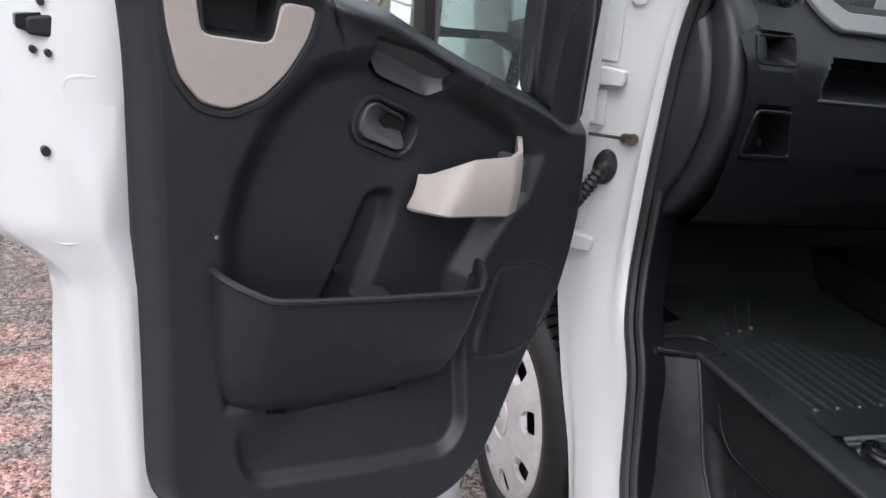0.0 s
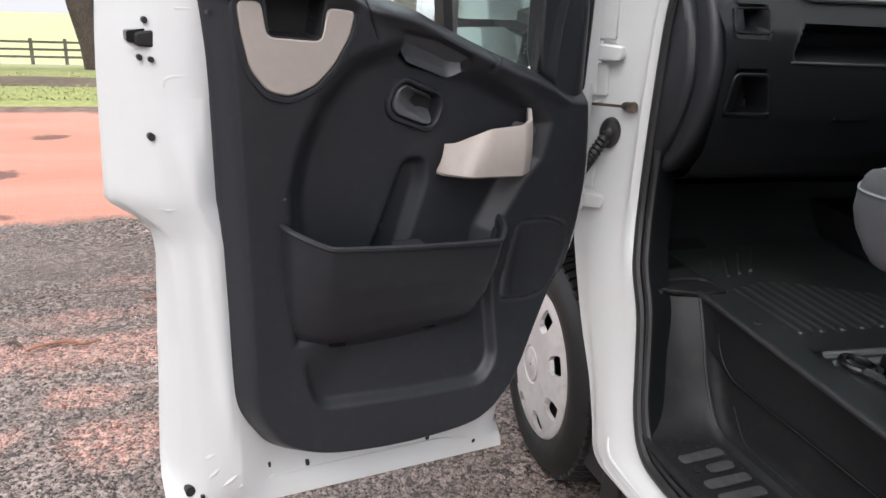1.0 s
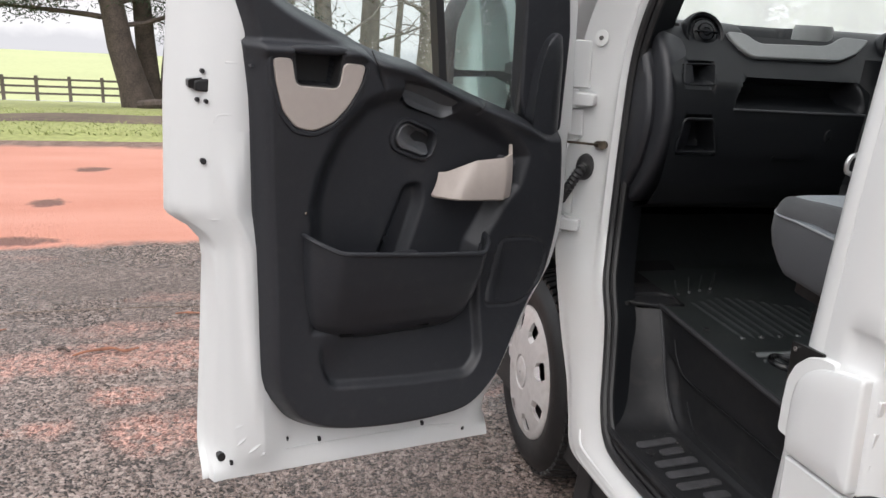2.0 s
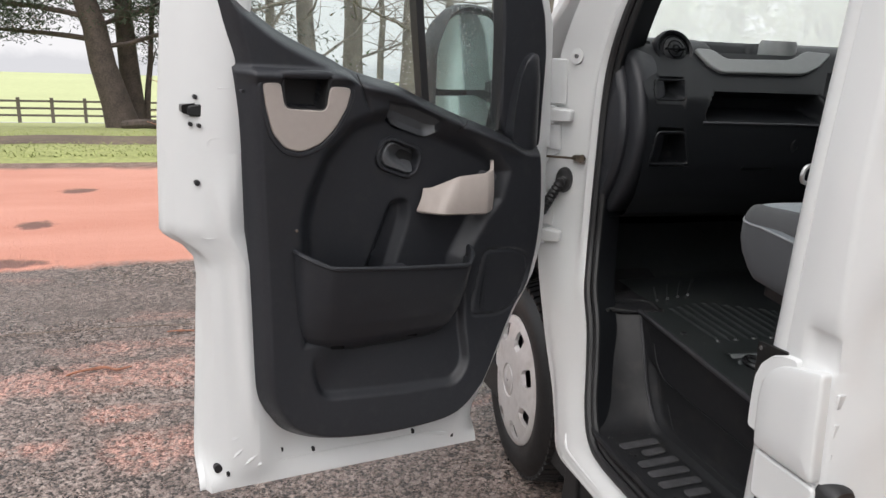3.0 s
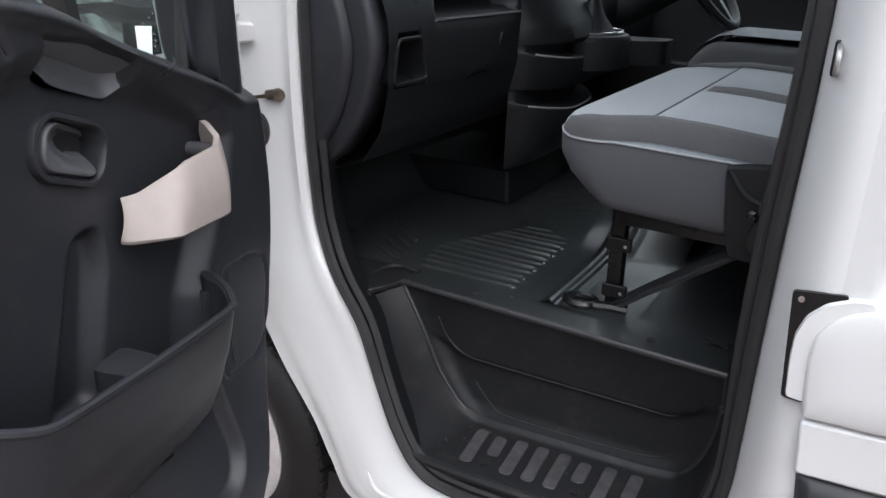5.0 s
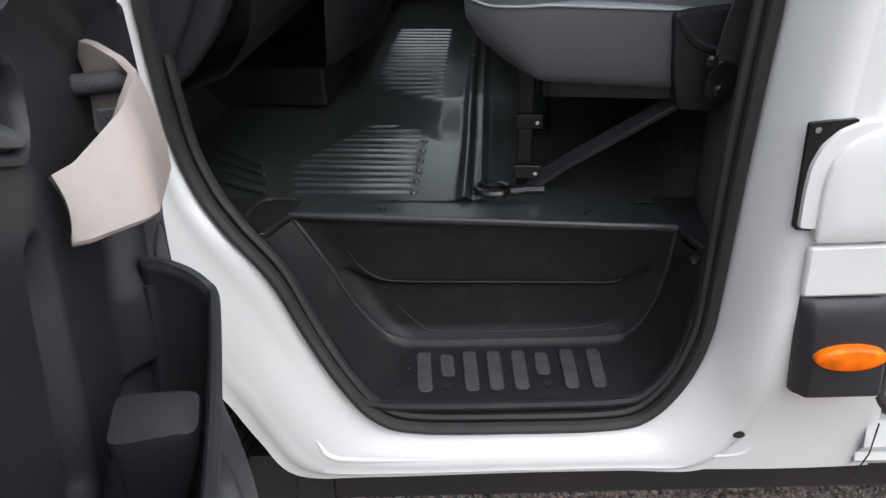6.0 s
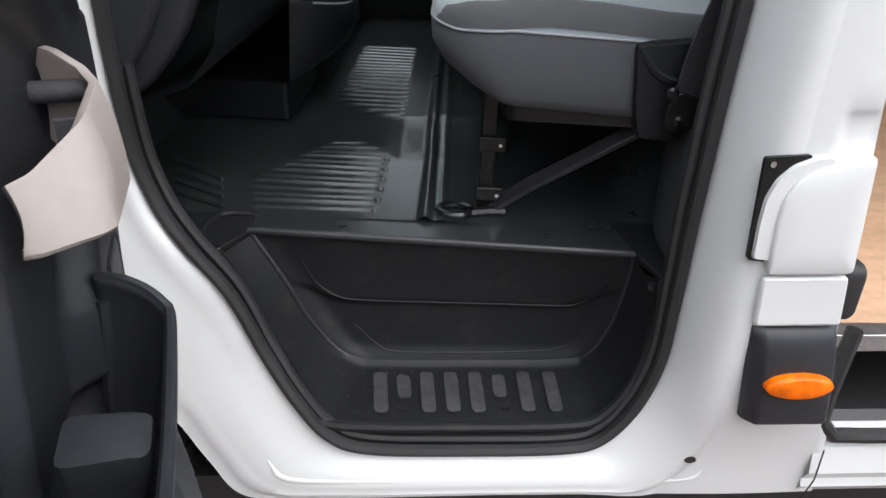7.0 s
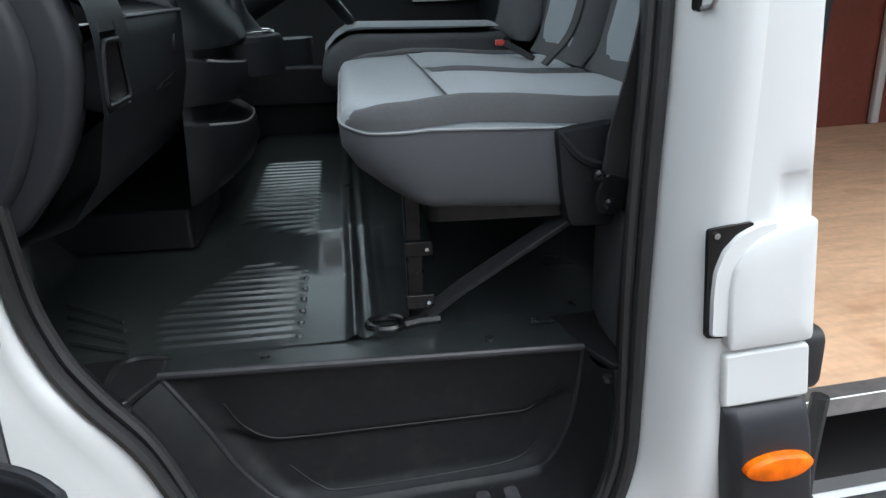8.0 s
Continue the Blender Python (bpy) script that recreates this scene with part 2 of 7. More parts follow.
        ln.operation = "LENGTH"
        nt.links.new(mp.outputs["Vector"], ln.inputs[0])
        ra = nt.nodes.new("ShaderNodeMath")
        ra.operation = "MULTIPLY_ADD"
        nt.links.new(noise_tex(9), ra.inputs[0])
        ra.inputs[1].default_value = 1.6
        nt.links.new(ln.outputs["Value"], ra.inputs[2])
        base = blend(span(ra.outputs[0], 1.85, 1.45, 0.0, 0.8), base, (0.09, 0.055, 0.048))
    verge = span(edge.outputs[0], -5.60, -5.75)
    base = blend(verge, base, blend(span(noise_tex(7), 0.4, 0.6), (0.15, 0.095, 0.075), (0.25, 0.17, 0.135)))
    nt.links.new(base, b.inputs["Base Color"])
    wet = span(noise_tex(0.9), 0.38, 0.64, 0.16, 0.5)
    rough = blend(road, wet, (0.8, 0.8, 0.8))
    nt.links.new(rough, b.inputs["Roughness"])
    bp = nt.nodes.new("ShaderNodeBump")
    bp.inputs["Strength"].default_value, bp.inputs["Distance"].default_value = 0.9, 0.008
    nt.links.new(span(stones.outputs["Distance"], 0.0, 0.6, 1.0, 0.0), bp.inputs["Height"])
    nt.links.new(bp.outputs["Normal"], b.inputs["Normal"])
    return m


def mist_material():
    """A plain pale misty sky, a little greyer low down."""
    m = bpy.data.materials.new("misty_sky")
    m.use_nodes = True
    nt = m.node_tree
    nt.nodes.remove(nt.nodes["Principled BSDF"])
    co = nt.nodes.new("ShaderNodeTexCoord")
    sep = nt.nodes.new("ShaderNodeSeparateXYZ")
    nt.links.new(co.outputs["Object"], sep.inputs["Vector"])
    nz = nt.nodes.new("ShaderNodeTexNoise")
    nz.inputs["Scale"].default_value, nz.inputs["Detail"].default_value = 0.07, 8
    nt.links.new(co.outputs["Object"], nz.inputs["Vector"])
    ad = nt.nodes.new("ShaderNodeMath")
    ad.operation = "MULTIPLY_ADD"
    ad.inputs[1].default_value = 14.0
    nt.links.new(nz.outputs["Fac"], ad.inputs[0])
    nt.links.new(sep.outputs["Z"], ad.inputs[2])
    ra = nt.nodes.new("ShaderNodeMapRange")
    ra.inputs["From Min"].default_value, ra.inputs["From Max"].default_value = -40.0, -30.0
    nt.links.new(ad.outputs[0], ra.inputs["Value"])
    mx = nt.nodes.new("ShaderNodeMix")
    mx.data_type = "RGBA"
    mx.inputs["A"].default_value, mx.inputs["B"].default_value = (0.345, 0.345, 0.36, 1), (0.435, 0.43, 0.44, 1)
    nt.links.new(ra.outputs["Result"], mx.inputs["Factor"])
    em = nt.nodes.new("ShaderNodeEmission")
    nt.links.new(mx.outputs["Result"], em.inputs["Color"])
    nt.links.new(em.outputs["Emission"], nt.nodes["Material Output"].inputs["Surface"])
    return m


def plywood_material():
    m = mat("plywood_floor", (0.68, 0.44, 0.28), 0.55, var=0.12, scale=3, spots=0.6, spot_col=(0.40, 0.19, 0.09), spot_scale=7)
    nt = m.node_tree
    b = nt.nodes["Principled BSDF"]
    co = nt.nodes.new("ShaderNodeTexCoord")
    mp = nt.nodes.new("ShaderNodeMapping")
    mp.inputs["Scale"].default_value = (1.6, 9, 2)
    w = nt.nodes.new("ShaderNodeTexNoise")
    w.inputs["Scale"].default_value, w.inputs["Detail"].default_value, w.inputs["Distortion"].default_value = 2.2, 6, 1.5
    nt.links.new(co.outputs["Object"], mp.inputs["Vector"])
    nt.links.new(mp.outputs["Vector"], w.inputs["Vector"])
    old = b.inputs["Base Color"].links[0].from_socket
    mx = nt.nodes.new("ShaderNodeMix")
    mx.data_type = "RGBA"
    mx.blend_type = "MULTIPLY"
    mx.inputs["Factor"].default_value = 0.8
    rg = nt.nodes.new("ShaderNodeMapRange")
    rg.inputs["From Min"].default_value, rg.inputs["From Max"].default_value, rg.inputs["To Min"].default_value = 0.35, 0.65, 0.78
    nt.links.new(w.outputs["Fac"], rg.inputs["Value"])
    nt.links.new(old, mx.inputs["A"])
    nt.links.new(rg.outputs["Result"], mx.inputs["B"])
    nt.links.new(mx.outputs["Result"], b.inputs["Base Color"])
    return m


def glass_material(name, tint=(0.93, 0.96, 0.95), drops=0.0, mist=0.0):
    """Clear glass; drops: rain on it; mist: a fogged film over it all."""
    m = bpy.data.materials.new(name)
    m.use_nodes = True
    nt = m.node_tree
    nt.nodes.remove(nt.nodes["Principled BSDF"])
    out = nt.nodes["Material Output"]
    tr = nt.nodes.new("ShaderNodeBsdfTransparent")
    tr.inputs["Color"].default_value = (*tint, 1)
    gl = nt.nodes.new("ShaderNodeBsdfGlossy")
    gl.inputs["Roughness"].default_value = 0.03
    lw = nt.nodes.new("ShaderNodeLayerWeight")
    lw.inputs["Blend"].default_value = 0.5
    pw = nt.nodes.new("ShaderNodeMath")
    pw.operation = "POWER"
    pw.inputs[1].default_value = 4.0
    nt.links.new(lw.outputs["Facing"], pw.inputs[0])
    fr = nt.nodes.new("ShaderNodeMapRange")
    fr.inputs["To Min"].default_value, fr.inputs["To Max"].default_value = 0.04, 0.9
    nt.links.new(pw.outputs[0], fr.inputs["Value"])
    mx = nt.nodes.new("ShaderNodeMixShader")
    nt.links.new(fr.outputs["Result"], mx.inputs["Fac"])
    nt.links.new(tr.outputs["BSDF"], mx.inputs[1])
    nt.links.new(gl.outputs["BSDF"], mx.inputs[2])
    last = mx.outputs["Shader"]
    if drops:
        co = nt.nodes.new("ShaderNodeTexCoord")
        vo = nt.nodes.new("ShaderNodeTexVoronoi")
        vo.inputs["Scale"].default_value = 130
        nt.links.new(co.outputs["Object"], vo.inputs["Vector"])
        no = nt.nodes.new("ShaderNodeTexNoise")
        no.inputs["Scale"].default_value = 9
        nt.links.new(co.outputs["Object"], no.inputs["Vector"])
        r1 = nt.nodes.new("ShaderNodeMapRange")
        r1.inputs["From Min"].default_value, r1.inputs["From Max"].default_value, r1.inputs["To Min"].default_value, r1.inputs["To Max"].default_value = 0.18, 0.32, 1, 0
        nt.links.new(vo.outputs["Distance"], r1.inputs["Value"])
        r2 = nt.nodes.new("ShaderNodeMapRange")
        r2.inputs["From Min"].default_value, r2.inputs["From Max"].default_value, r2.inputs["To Max"].default_value = 0.42, 0.6, drops
        nt.links.new(no.outputs["Fac"], r2.inputs["Value"])
        mu = nt.nodes.new("ShaderNodeMath")
        mu.operation = "MULTIPLY"
        nt.links.new(r1.outputs["Result"], mu.inputs[0])
        nt.links.new(r2.outputs["Result"], mu.inputs[1])
        rf = nt.nodes.new("ShaderNodeBsdfTranslucent")
        rf.inputs["Color"].default_value = (0.85, 0.88, 0.87, 1)
        m2 = nt.nodes.new("ShaderNodeMixShader")
        fog = nt.nodes.new("ShaderNodeMath")
        fog.operation = "MAXIMUM"
        fog.inputs[1].default_value = mist
        nt.links.new(mu.outputs[0], fog.inputs[0])
        nt.links.new(fog.outputs[0], m2.inputs["Fac"])
        nt.links.new(last, m2.inputs[1])
        nt.links.new(rf.outputs["BSDF"], m2.inputs[2])
        last = m2.outputs["Shader"]
    nt.links.new(last, out.inputs["Surface"])
    return m


GROUND = ground_material()
MIST = mist_material()
PLY = plywood_material()
GLASS = glass_material("window_glass", tint=(0.86, 0.95, 0.92), drops=0.40, mist=0.07)
SCREEN = glass_material("windscreen_glass", tint=(0.88, 0.93, 0.91), drops=0.5, mist=0.5)
MIRROR = mat("misted_mirror", (0.72, 0.82, 0.80), 0.10, metal=0.8, var=0.08, scale=30, fine=250, rough_var=0.06)


# ---- mesh helpers ----
CABIN = [None]  # the turn of the cab fittings against the body side
CAB_TURN = Matrix.Translation((0.30, 0.06, 0)) @ Matrix.Rotation(radians(-4.4), 4, "Z") @ Matrix.Translation((-0.30, -0.06, 0))
def part(name, bm, material, parent=None, label="", sharp=35, bevel=0.0, thick=0.0, shadow=True):
    """Links a bmesh as one mesh object under a thing or a part; the mesh is in world coordinates."""
    bmesh.ops.recalc_face_normals(bm, faces=bm.faces)
    me = bpy.data.meshes.new(name)
    for f in bm.faces:
        f.smooth = True
    bm.to_mesh(me)
    bm.free()
    if CABIN[0] is not None:
        me.transform(CABIN[0])
    me.set_sharp_from_angle(angle=radians(sharp))
    me.materials.append(material)
    ob = new(name, me)
    if parent is not None:
        ob.parent = parent
        ob.matrix_parent_inverse = parent.matrix_basis.inverted()
    if thick:
        s = ob.modifiers.new("thickness", "SOLIDIFY")
        s.thickness, s.offset = thick, -1
    if bevel:
        v = ob.modifiers.new("edge", "BEVEL")
        v.width, v.segments, v.limit_method, v.angle_limit = bevel, 2, "ANGLE", radians(40)
    if label:
        ob["label"] = label
    ob.visible_shadow = shadow
    return ob


def thing(name, label, category, at=(0, 0, 0), group=""):
    ob = new(name)
    ob.empty_display_size = 0.1
    ob.matrix_basis = Matrix.Translation(at)
    return tagged(ob, label, category, group)


def spline(points, n):
    """n points along a smooth curve through the given ones, evenly by length."""
    p = np.array(points, float)
    q = np.vstack([2 * p[0] - p[1], p, 2 * p[-1] - p[-2]])
    fine = []
    for k in range(1, len(q) - 2):
        for s in np.linspace(0, 1, 24, endpoint=False):
            a, b, c, d = q[k - 1], q[k], q[k + 1], q[k + 2]
            fine.append(0.5 * ((2 * b) + (c - a) * s + (2 * a - 5 * b + 4 * c - d) * s * s + (3 * b - a - 3 * c + d) * s ** 3))
    fine = np.array(fine + [p[-1]])
    far = np.r_[0, np.cumsum(np.linalg.norm(np.diff(fine, axis=0), axis=1))]
    at = np.linspace(0, far[-1], n)
    return np.stack([np.interp(at, far, fine[:, k]) for k in range(p.shape[1])], 1)


def by_length(points, n):
    """n points along straight runs between the given ones, evenly by length."""
    p = np.array(points, float)
    run = np.r_[0, np.cumsum(np.linalg.norm(np.diff(p, axis=0), axis=1))]
    return np.stack([np.interp(np.linspace(0, run[-1], n), run, p[:, k]) for k in range(p.shape[1])], 1)


def loft(rows, closed=False, caps=False, bm=None):
    """A skin over rows of points; closed: each row is a ring."""
    bm = bm or bmesh.new()
    made = [[bm.verts.new(tuple(p)) for p in row] for row in rows]
    for a, b in zip(made, made[1:]):
        n = len(a)
        for k in range(n if closed else n - 1):
            j = (k + 1) % n
            bm.faces.new((a[k], a[j], b[j], b[k]))
    if caps:
        bm.faces.new(made[0][::-1])
        bm.faces.new(made[-1])
    return bm


def tube(path, radius, seg=8, bm=None, flat=None):
    """A round bar along a path; radius: one, or one for each point; flat: (width, thickness, across) for a strap."""
    path = [Vector(p) for p in path]
    radii = radius if hasattr(radius, "__len__") else [radius] * len(path)
    rows = []
    for k, p in enumerate(path):
        d = (path[min(k + 1, len(path) - 1)] - path[max(k - 1, 0)]).normalized()
        side = Vector(flat[2]) if flat else d.orthogonal().normalized() if k == 0 else (side_old - d * side_old.dot(d)).normalized()
        if flat:
            side = (side - d * side.dot(d)).normalized()
        side_old = side
        up = d.cross(side)
        if flat:
            w, h = flat[0] / 2, flat[1] / 2
            rows.append([p + side * w + up * h, p - side * w + up * h, p - side * w - up * h, p + side * w - up * h])
        else:
            rows.append([p + (side * math.cos(2 * math.pi * s / seg) + up * math.sin(2 * math.pi * s / seg)) * radii[k] for s in range(seg)])
    return loft(rows, True, True, bm)


def plate(outline, place, low, high, bm=None):
    """A flat piece: an outline of (a, b), set into space by place(a, b, c), from c = low to c = high."""
    bm = bm or bmesh.new()
    a = [bm.verts.new(tuple(place(u, v, low))) for u, v in outline]
    b = [bm.verts.new(tuple(place(u, v, high))) for u, v in outline]
    bm.faces.new(a[::-1])
    bm.faces.new(b)
    for k in range(len(a)):
        j = (k + 1) % len(a)
        bm.faces.new((a[k], a[j], b[j], b[k]))
    return bm


def box(x0, x1, y0, y1, z0, z1, bm=None):
    return plate([(x0, y0), (x1, y0), (x1, y1), (x0, y1)], lambda a, b, c: (a, b, c), z0, z1, bm)


def rounded(points, r, n=5):
    """An outline with its corners rounded."""
    out, p = [], [Vector(q) for q in points]
    for k, c in enumerate(p):
        a, b = p[k - 1] - c, p[(k + 1) % len(p)] - c
        d = min(r, a.length * 0.45, b.length * 0.45)
        a, b = c + a.normalized() * d, c + b.normalized() * d
        for s in np.linspace(0, 1, n):
            out.append(tuple(a * (1 - s) ** 2 + c * 2 * s * (1 - s) + b * s * s))
    return out


def oval(cu, cv, ru, rv, n=28, turn=0.0):
    c, s = math.cos(radians(turn)), math.sin(radians(turn))
    return [(cu + ru * math.cos(a) * c - rv * math.sin(a) * s, cv + ru * math.cos(a) * s + rv * math.sin(a) * c) for a in np.linspace(0, 2 * math.pi, n, endpoint=False)]


def step(a, b, x):
    x = np.clip((x - a) / (b - a), 0, 1)
    return x * x * (3 - 2 * x)


def depth_in(poly, u, v):
    """How far each (u, v) lies inside a polygon (outside: minus)."""
    p = np.array(poly, float)
    near, inside = np.full(u.shape, 9.0), np.zeros(u.shape, bool)
    for (x0, y0), (x1, y1) in zip(p, np.roll(p, -1, 0)):
        dx, dy = x1 - x0, y1 - y0
        t = np.clip(((u - x0) * dx + (v - y0) * dy) / (dx * dx + dy * dy + 1e-12), 0, 1)
        near = np.minimum(near, np.hypot(u - x0 - t * dx, v - y0 - t * dy))
        inside ^= ((y0 > v) != (y1 > v)) & (u < dx * (v - y0) / (dy + 1e-12) + x0)
    return np.where(inside, near, -near)


def along(pairs, x):
    """A smooth-ish curve given by (x, value) pairs."""
    p = np.array(sorted(pairs), float)
    return np.interp(x, p[:, 0], p[:, 1])

# ---- ground and distance ----
def terrain(x, y):
    """Level round the van, falling away past the road."""
    d = np.maximum(0.0, -x - 6.3)
    return -0.127 * (d - 1.5 * (1 - np.exp(-d / 1.5))) * (d < 45) - (d >= 45) * (0.127 * 43.5 + 0.047 * (d - 45)) - 0.06 * np.maximum(0.0, d - 165)


xs = np.r_[np.linspace(-900, -260, 10), np.linspace(-240, -120, 13), np.linspace(-110, -12, 50), np.linspace(-11, -5, 30), np.linspace(-4, 8, 13), np.linspace(12, 60, 8), np.linspace(100, 900, 6)]
ys = np.r_[np.linspace(-900, -80, 10), np.linspace(-60, 60, 41), np.linspace(80, 900, 10)]
gb = loft([[(x, y, float(terrain(x, y))) for y in ys] for x in xs if x >= -6.6])
ground = part("ground", gb, GROUND)
tagged(ground, "worn wet grey tarmac with red stone showing through and a red gravel road", "ground", kind="structure")
gb = loft([[(x, y, float(terrain(x, y)) + 0.03 * min(1, (-6.2 - x) / 0.4)) for y in ys] for x in [*np.linspace(-6.2, -6.8, 4), *[x for x in xs[::-1] if -40 < x < -7]]])
tagged(part("grass_verge", gb, GRASS), "mown green grass verge with dead leaves, sloping away", "grass", kind="structure")
gb = loft([[(x, y, float(terrain(x, y)) + 0.05) for y in ys] for x in [x for x in xs[::-1] if x < -38]])
tagged(part("field", gb, FIELD), "pale yellow-green winter field running to a misty skyline", "field", kind="structure")

gb = loft([[(870 * math.cos(radians(a)), 870 * math.sin(radians(a)), z) for a in np.linspace(80, 280, 60)] for z in (-130, -60, -20, 34, 130)])
tagged(part("backdrop", gb, MIST), "pale white winter mist closing off the distance", "sky", kind="structure")
# an unseen dark wall, added behind the camera to cut low skylight
gb = loft([[(26 * math.cos(radians(a)) + 1.5 * math.sin(a * 0.7) * f, 26 * math.sin(radians(a)) + 1.5 * math.cos(a * 0.9) * f, -0.2 + f * (8.0 + 1.6 * math.sin(a * 0.31) + 0.9 * math.sin(a * 0.83) + 0.5 * math.sin(a * 2.3))) for a in np.linspace(-140, -20, 180)] for f in (0, 0.3, 0.6, 0.85, 1.0)])
tagged(part("backdrop", gb, SKY_BLOCK), "unseen dark wall with a wavy top, added to block low skylight", "woodland", kind="structure")
# the shadow band on the verge, laid as a strip of dark soil colour
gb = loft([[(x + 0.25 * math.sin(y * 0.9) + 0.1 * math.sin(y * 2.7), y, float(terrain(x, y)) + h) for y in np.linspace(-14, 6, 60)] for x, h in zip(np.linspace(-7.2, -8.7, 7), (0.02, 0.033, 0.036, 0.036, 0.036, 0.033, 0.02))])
tagged(part("soil_and_shade", gb, SOIL_SHADE), "strip of brown soil and dead leaves, coloured dark for the shadow under the pines", "soil", kind="structure")


# ---- the van's door, in its own plane: u from the hinge outwards, v up, w towards the cab side ----
HINGE, TURN_D = Vector((-0.20, -0.09, 0.0)), radians(-77.0)
DU = Vector((math.cos(TURN_D), math.sin(TURN_D), 0))
DN = Vector((-math.sin(TURN_D), math.cos(TURN_D), 0))


def dp(u, v, w):
    w = w + 0.075 * min(1.15, max(0.0, (1.0 - u) / 0.57)) * float(step(0.80, 0.42, v))
    return HINGE + DU * u + DN * w + Vector((0, 0, v))


van = thing("van", "white panel van with its front passenger door and side door open", "van", (0.3, 0.7, 0.0))

# white metal shell
OUT = [(0.33, 1.048), (0.60, 1.032), (0.86, 1.018), (0.90, 1.022), (0.93, 1.045), (0.955, 1.080), (0.97, 1.090), (1.20, 1.082), (1.43, 1.062), (1.70, 1.02), (1.98, 0.93)]


def door_section(z, hinge_u, deep=-0.09):
    o = float(along(OUT, z))
    i = o - 0.135 if z > 0.95 else float(along([(0.33, 0.915), (0.9, 0.925), (0.95, 0.945)], z))
    sec = [(hinge_u - 0.03, deep), (hinge_u - 0.022, -0.04), (hinge_u + 0.012, 0.000), (hinge_u + 0.06, 0.014)]
    sec += [(u, -0.025) for u in np.linspace(hinge_u + 0.13, i - 0.06, 6)]
    us = [i, i + 0.035, i + 0.065, i + 0.09, (i + 0.1 + o) / 2, o - 0.012, o]
    across = np.unique(np.r_[np.linspace(i, o - 0.012, 18), o - 0.006, o])[:20]
    fold = float(along([(0.45, 0.905), (0.56, 0.948), (0.79, 0.958), (0.935, 0.967), (1.03, 0.992), (1.14, 1.020)], z))
    zone = float(step(0.42, 0.60, z) * step(1.14, 0.99, z))
    for u in across:
        w = float(np.interp(u, us, [0.020, 0.012, 0.0, -0.020, -0.045, -0.066, -0.075]))
        sec.append((u, w + 0.010 * zone * float(step(0.010, -0.004, u - fold)) * float(step(i, i + 0.02, u))))
    sec += [(o + 0.002, deep + 0.004), (o - 0.01, deep - 0.006)]
    sec += [(u, deep - 0.012) for u in np.linspace(o - 0.1, hinge_u + 0.05, 5)]
    return sec


HU = [(0.33, 0.372), (0.42, 0.370), (0.45, 0.36), (0.53, 0.305), (0.604, 0.248), (0.694, 0.180), (0.754, 0.125), (0.84, 0.100), (0.95, 0.098), (1.06, 0.105), (1.2, 0.115)]


def shell_w(u, z):
    """The white inner face's depth at a place near the trailing or lower edge."""
    sec = door_section(z, float(along(HU, z)))
    n = next(k for k in range(4, len(sec)) if sec[k + 1][0] < sec[k][0])
    w = float(np.interp(u, [p[0] for p in sec[2:n]], [p[1] for p in sec[2:n]]))
    pinch = float(1 - step(0.352, 0.43, z))
    return w * (1 - pinch)


rows = []
for z in [0.350, 0.356, 0.372, 0.385, 0.41, 0.45, *np.linspace(0.5, 0.86, 9), 0.88, 0.90, 0.915, 0.93, 0.945, 0.957, 0.97, 0.99, *np.linspace(1.02, 1.14, 8)]:
    hu = float(along(HU, z))
    sec = door_section(z, hu)
    pinch = float(1 - step(0.352, 0.43, z))
    rows.append([dp(u, z, w * (1 - pinch) + (0.0 if w > -0.06 else -0.022) * pinch) for u, w in sec])
door = part("front_door", loft(rows, True, True), WHITE, van, "white painted door standing wide open", sharp=50)
# trailing frame and window surround above the belt
rows = []
for z in np.linspace(1.14, 1.98, 22):
    o = float(along(OUT, z))
    i = o - 0.135
    rows.append([dp(u, z, w) for u, w in [(i - 0.015, -0.03), (i - 0.012, 0.014), (i, 0.020), (i + 0.035, 0.012), (i + 0.065, 0.0), (i + 0.09, -0.02), ((i + 0.1 + o) / 2, -0.045), (o - 0.012, -0.066), (o, -0.075), (o + 0.002, -0.086), (o - 0.02, -0.096), (i + 0.04, -0.1), (i, -0.09)]])
part("window_frame", loft(rows, True, True), WHITE, door, "white metal window frame, trailing side", sharp=50)
rows = []
for z in np.linspace(1.12, 1.98, 18):
    a = float(along([(1.12, 0.105), (1.32, 0.122), (1.42, 0.128), (1.55, 0.17), (1.98, 0.46)], z))
    b = a + float(along([(1.12, 0.09), (1.45, 0.10), (1.6, 0.1), (1.98, 0.08)], z))
    rows.append([dp(u, z, w) for u, w in [(a - 0.02, -0.085), (a - 0.02, -0.04), (a + 0.006, 0.000), (a + 0.05, 0.004), (b, 0.002), (b, -0.09)]])
part("window_frame", loft(rows, True, True), WHITE, door, "white metal window frame, hinge side", sharp=50)
part("window_frame", tube([dp(0.44, 1.97, -0.04), dp(0.65, 2.0, -0.04), dp(0.90, 1.98, -0.04)], 0.04, 8), WHITE, door, "white metal top rail")
# pressed ribs, holes and latch on the white frame
def on_shell(path, lift, radius, name="pressed_rib", material=None):
    part(name, tube([dp(u, v, shell_w(u, v) + lift) for u, v in path], radius, 6), material or WHITE, door)


for u0, v0, u1, v1 in [(0.985, 0.420, 0.945, 0.470), (0.965, 0.402, 0.915, 0.450), (0.990, 0.470, 0.955, 0.492), (0.935, 0.398, 0.905, 0.425)]:
    on_shell([(u0, v0), ((u0 + u1) / 2, (v0 + v1) / 2), (u1, v1)], -0.0030, [0.001, 0.0056, 0.001])
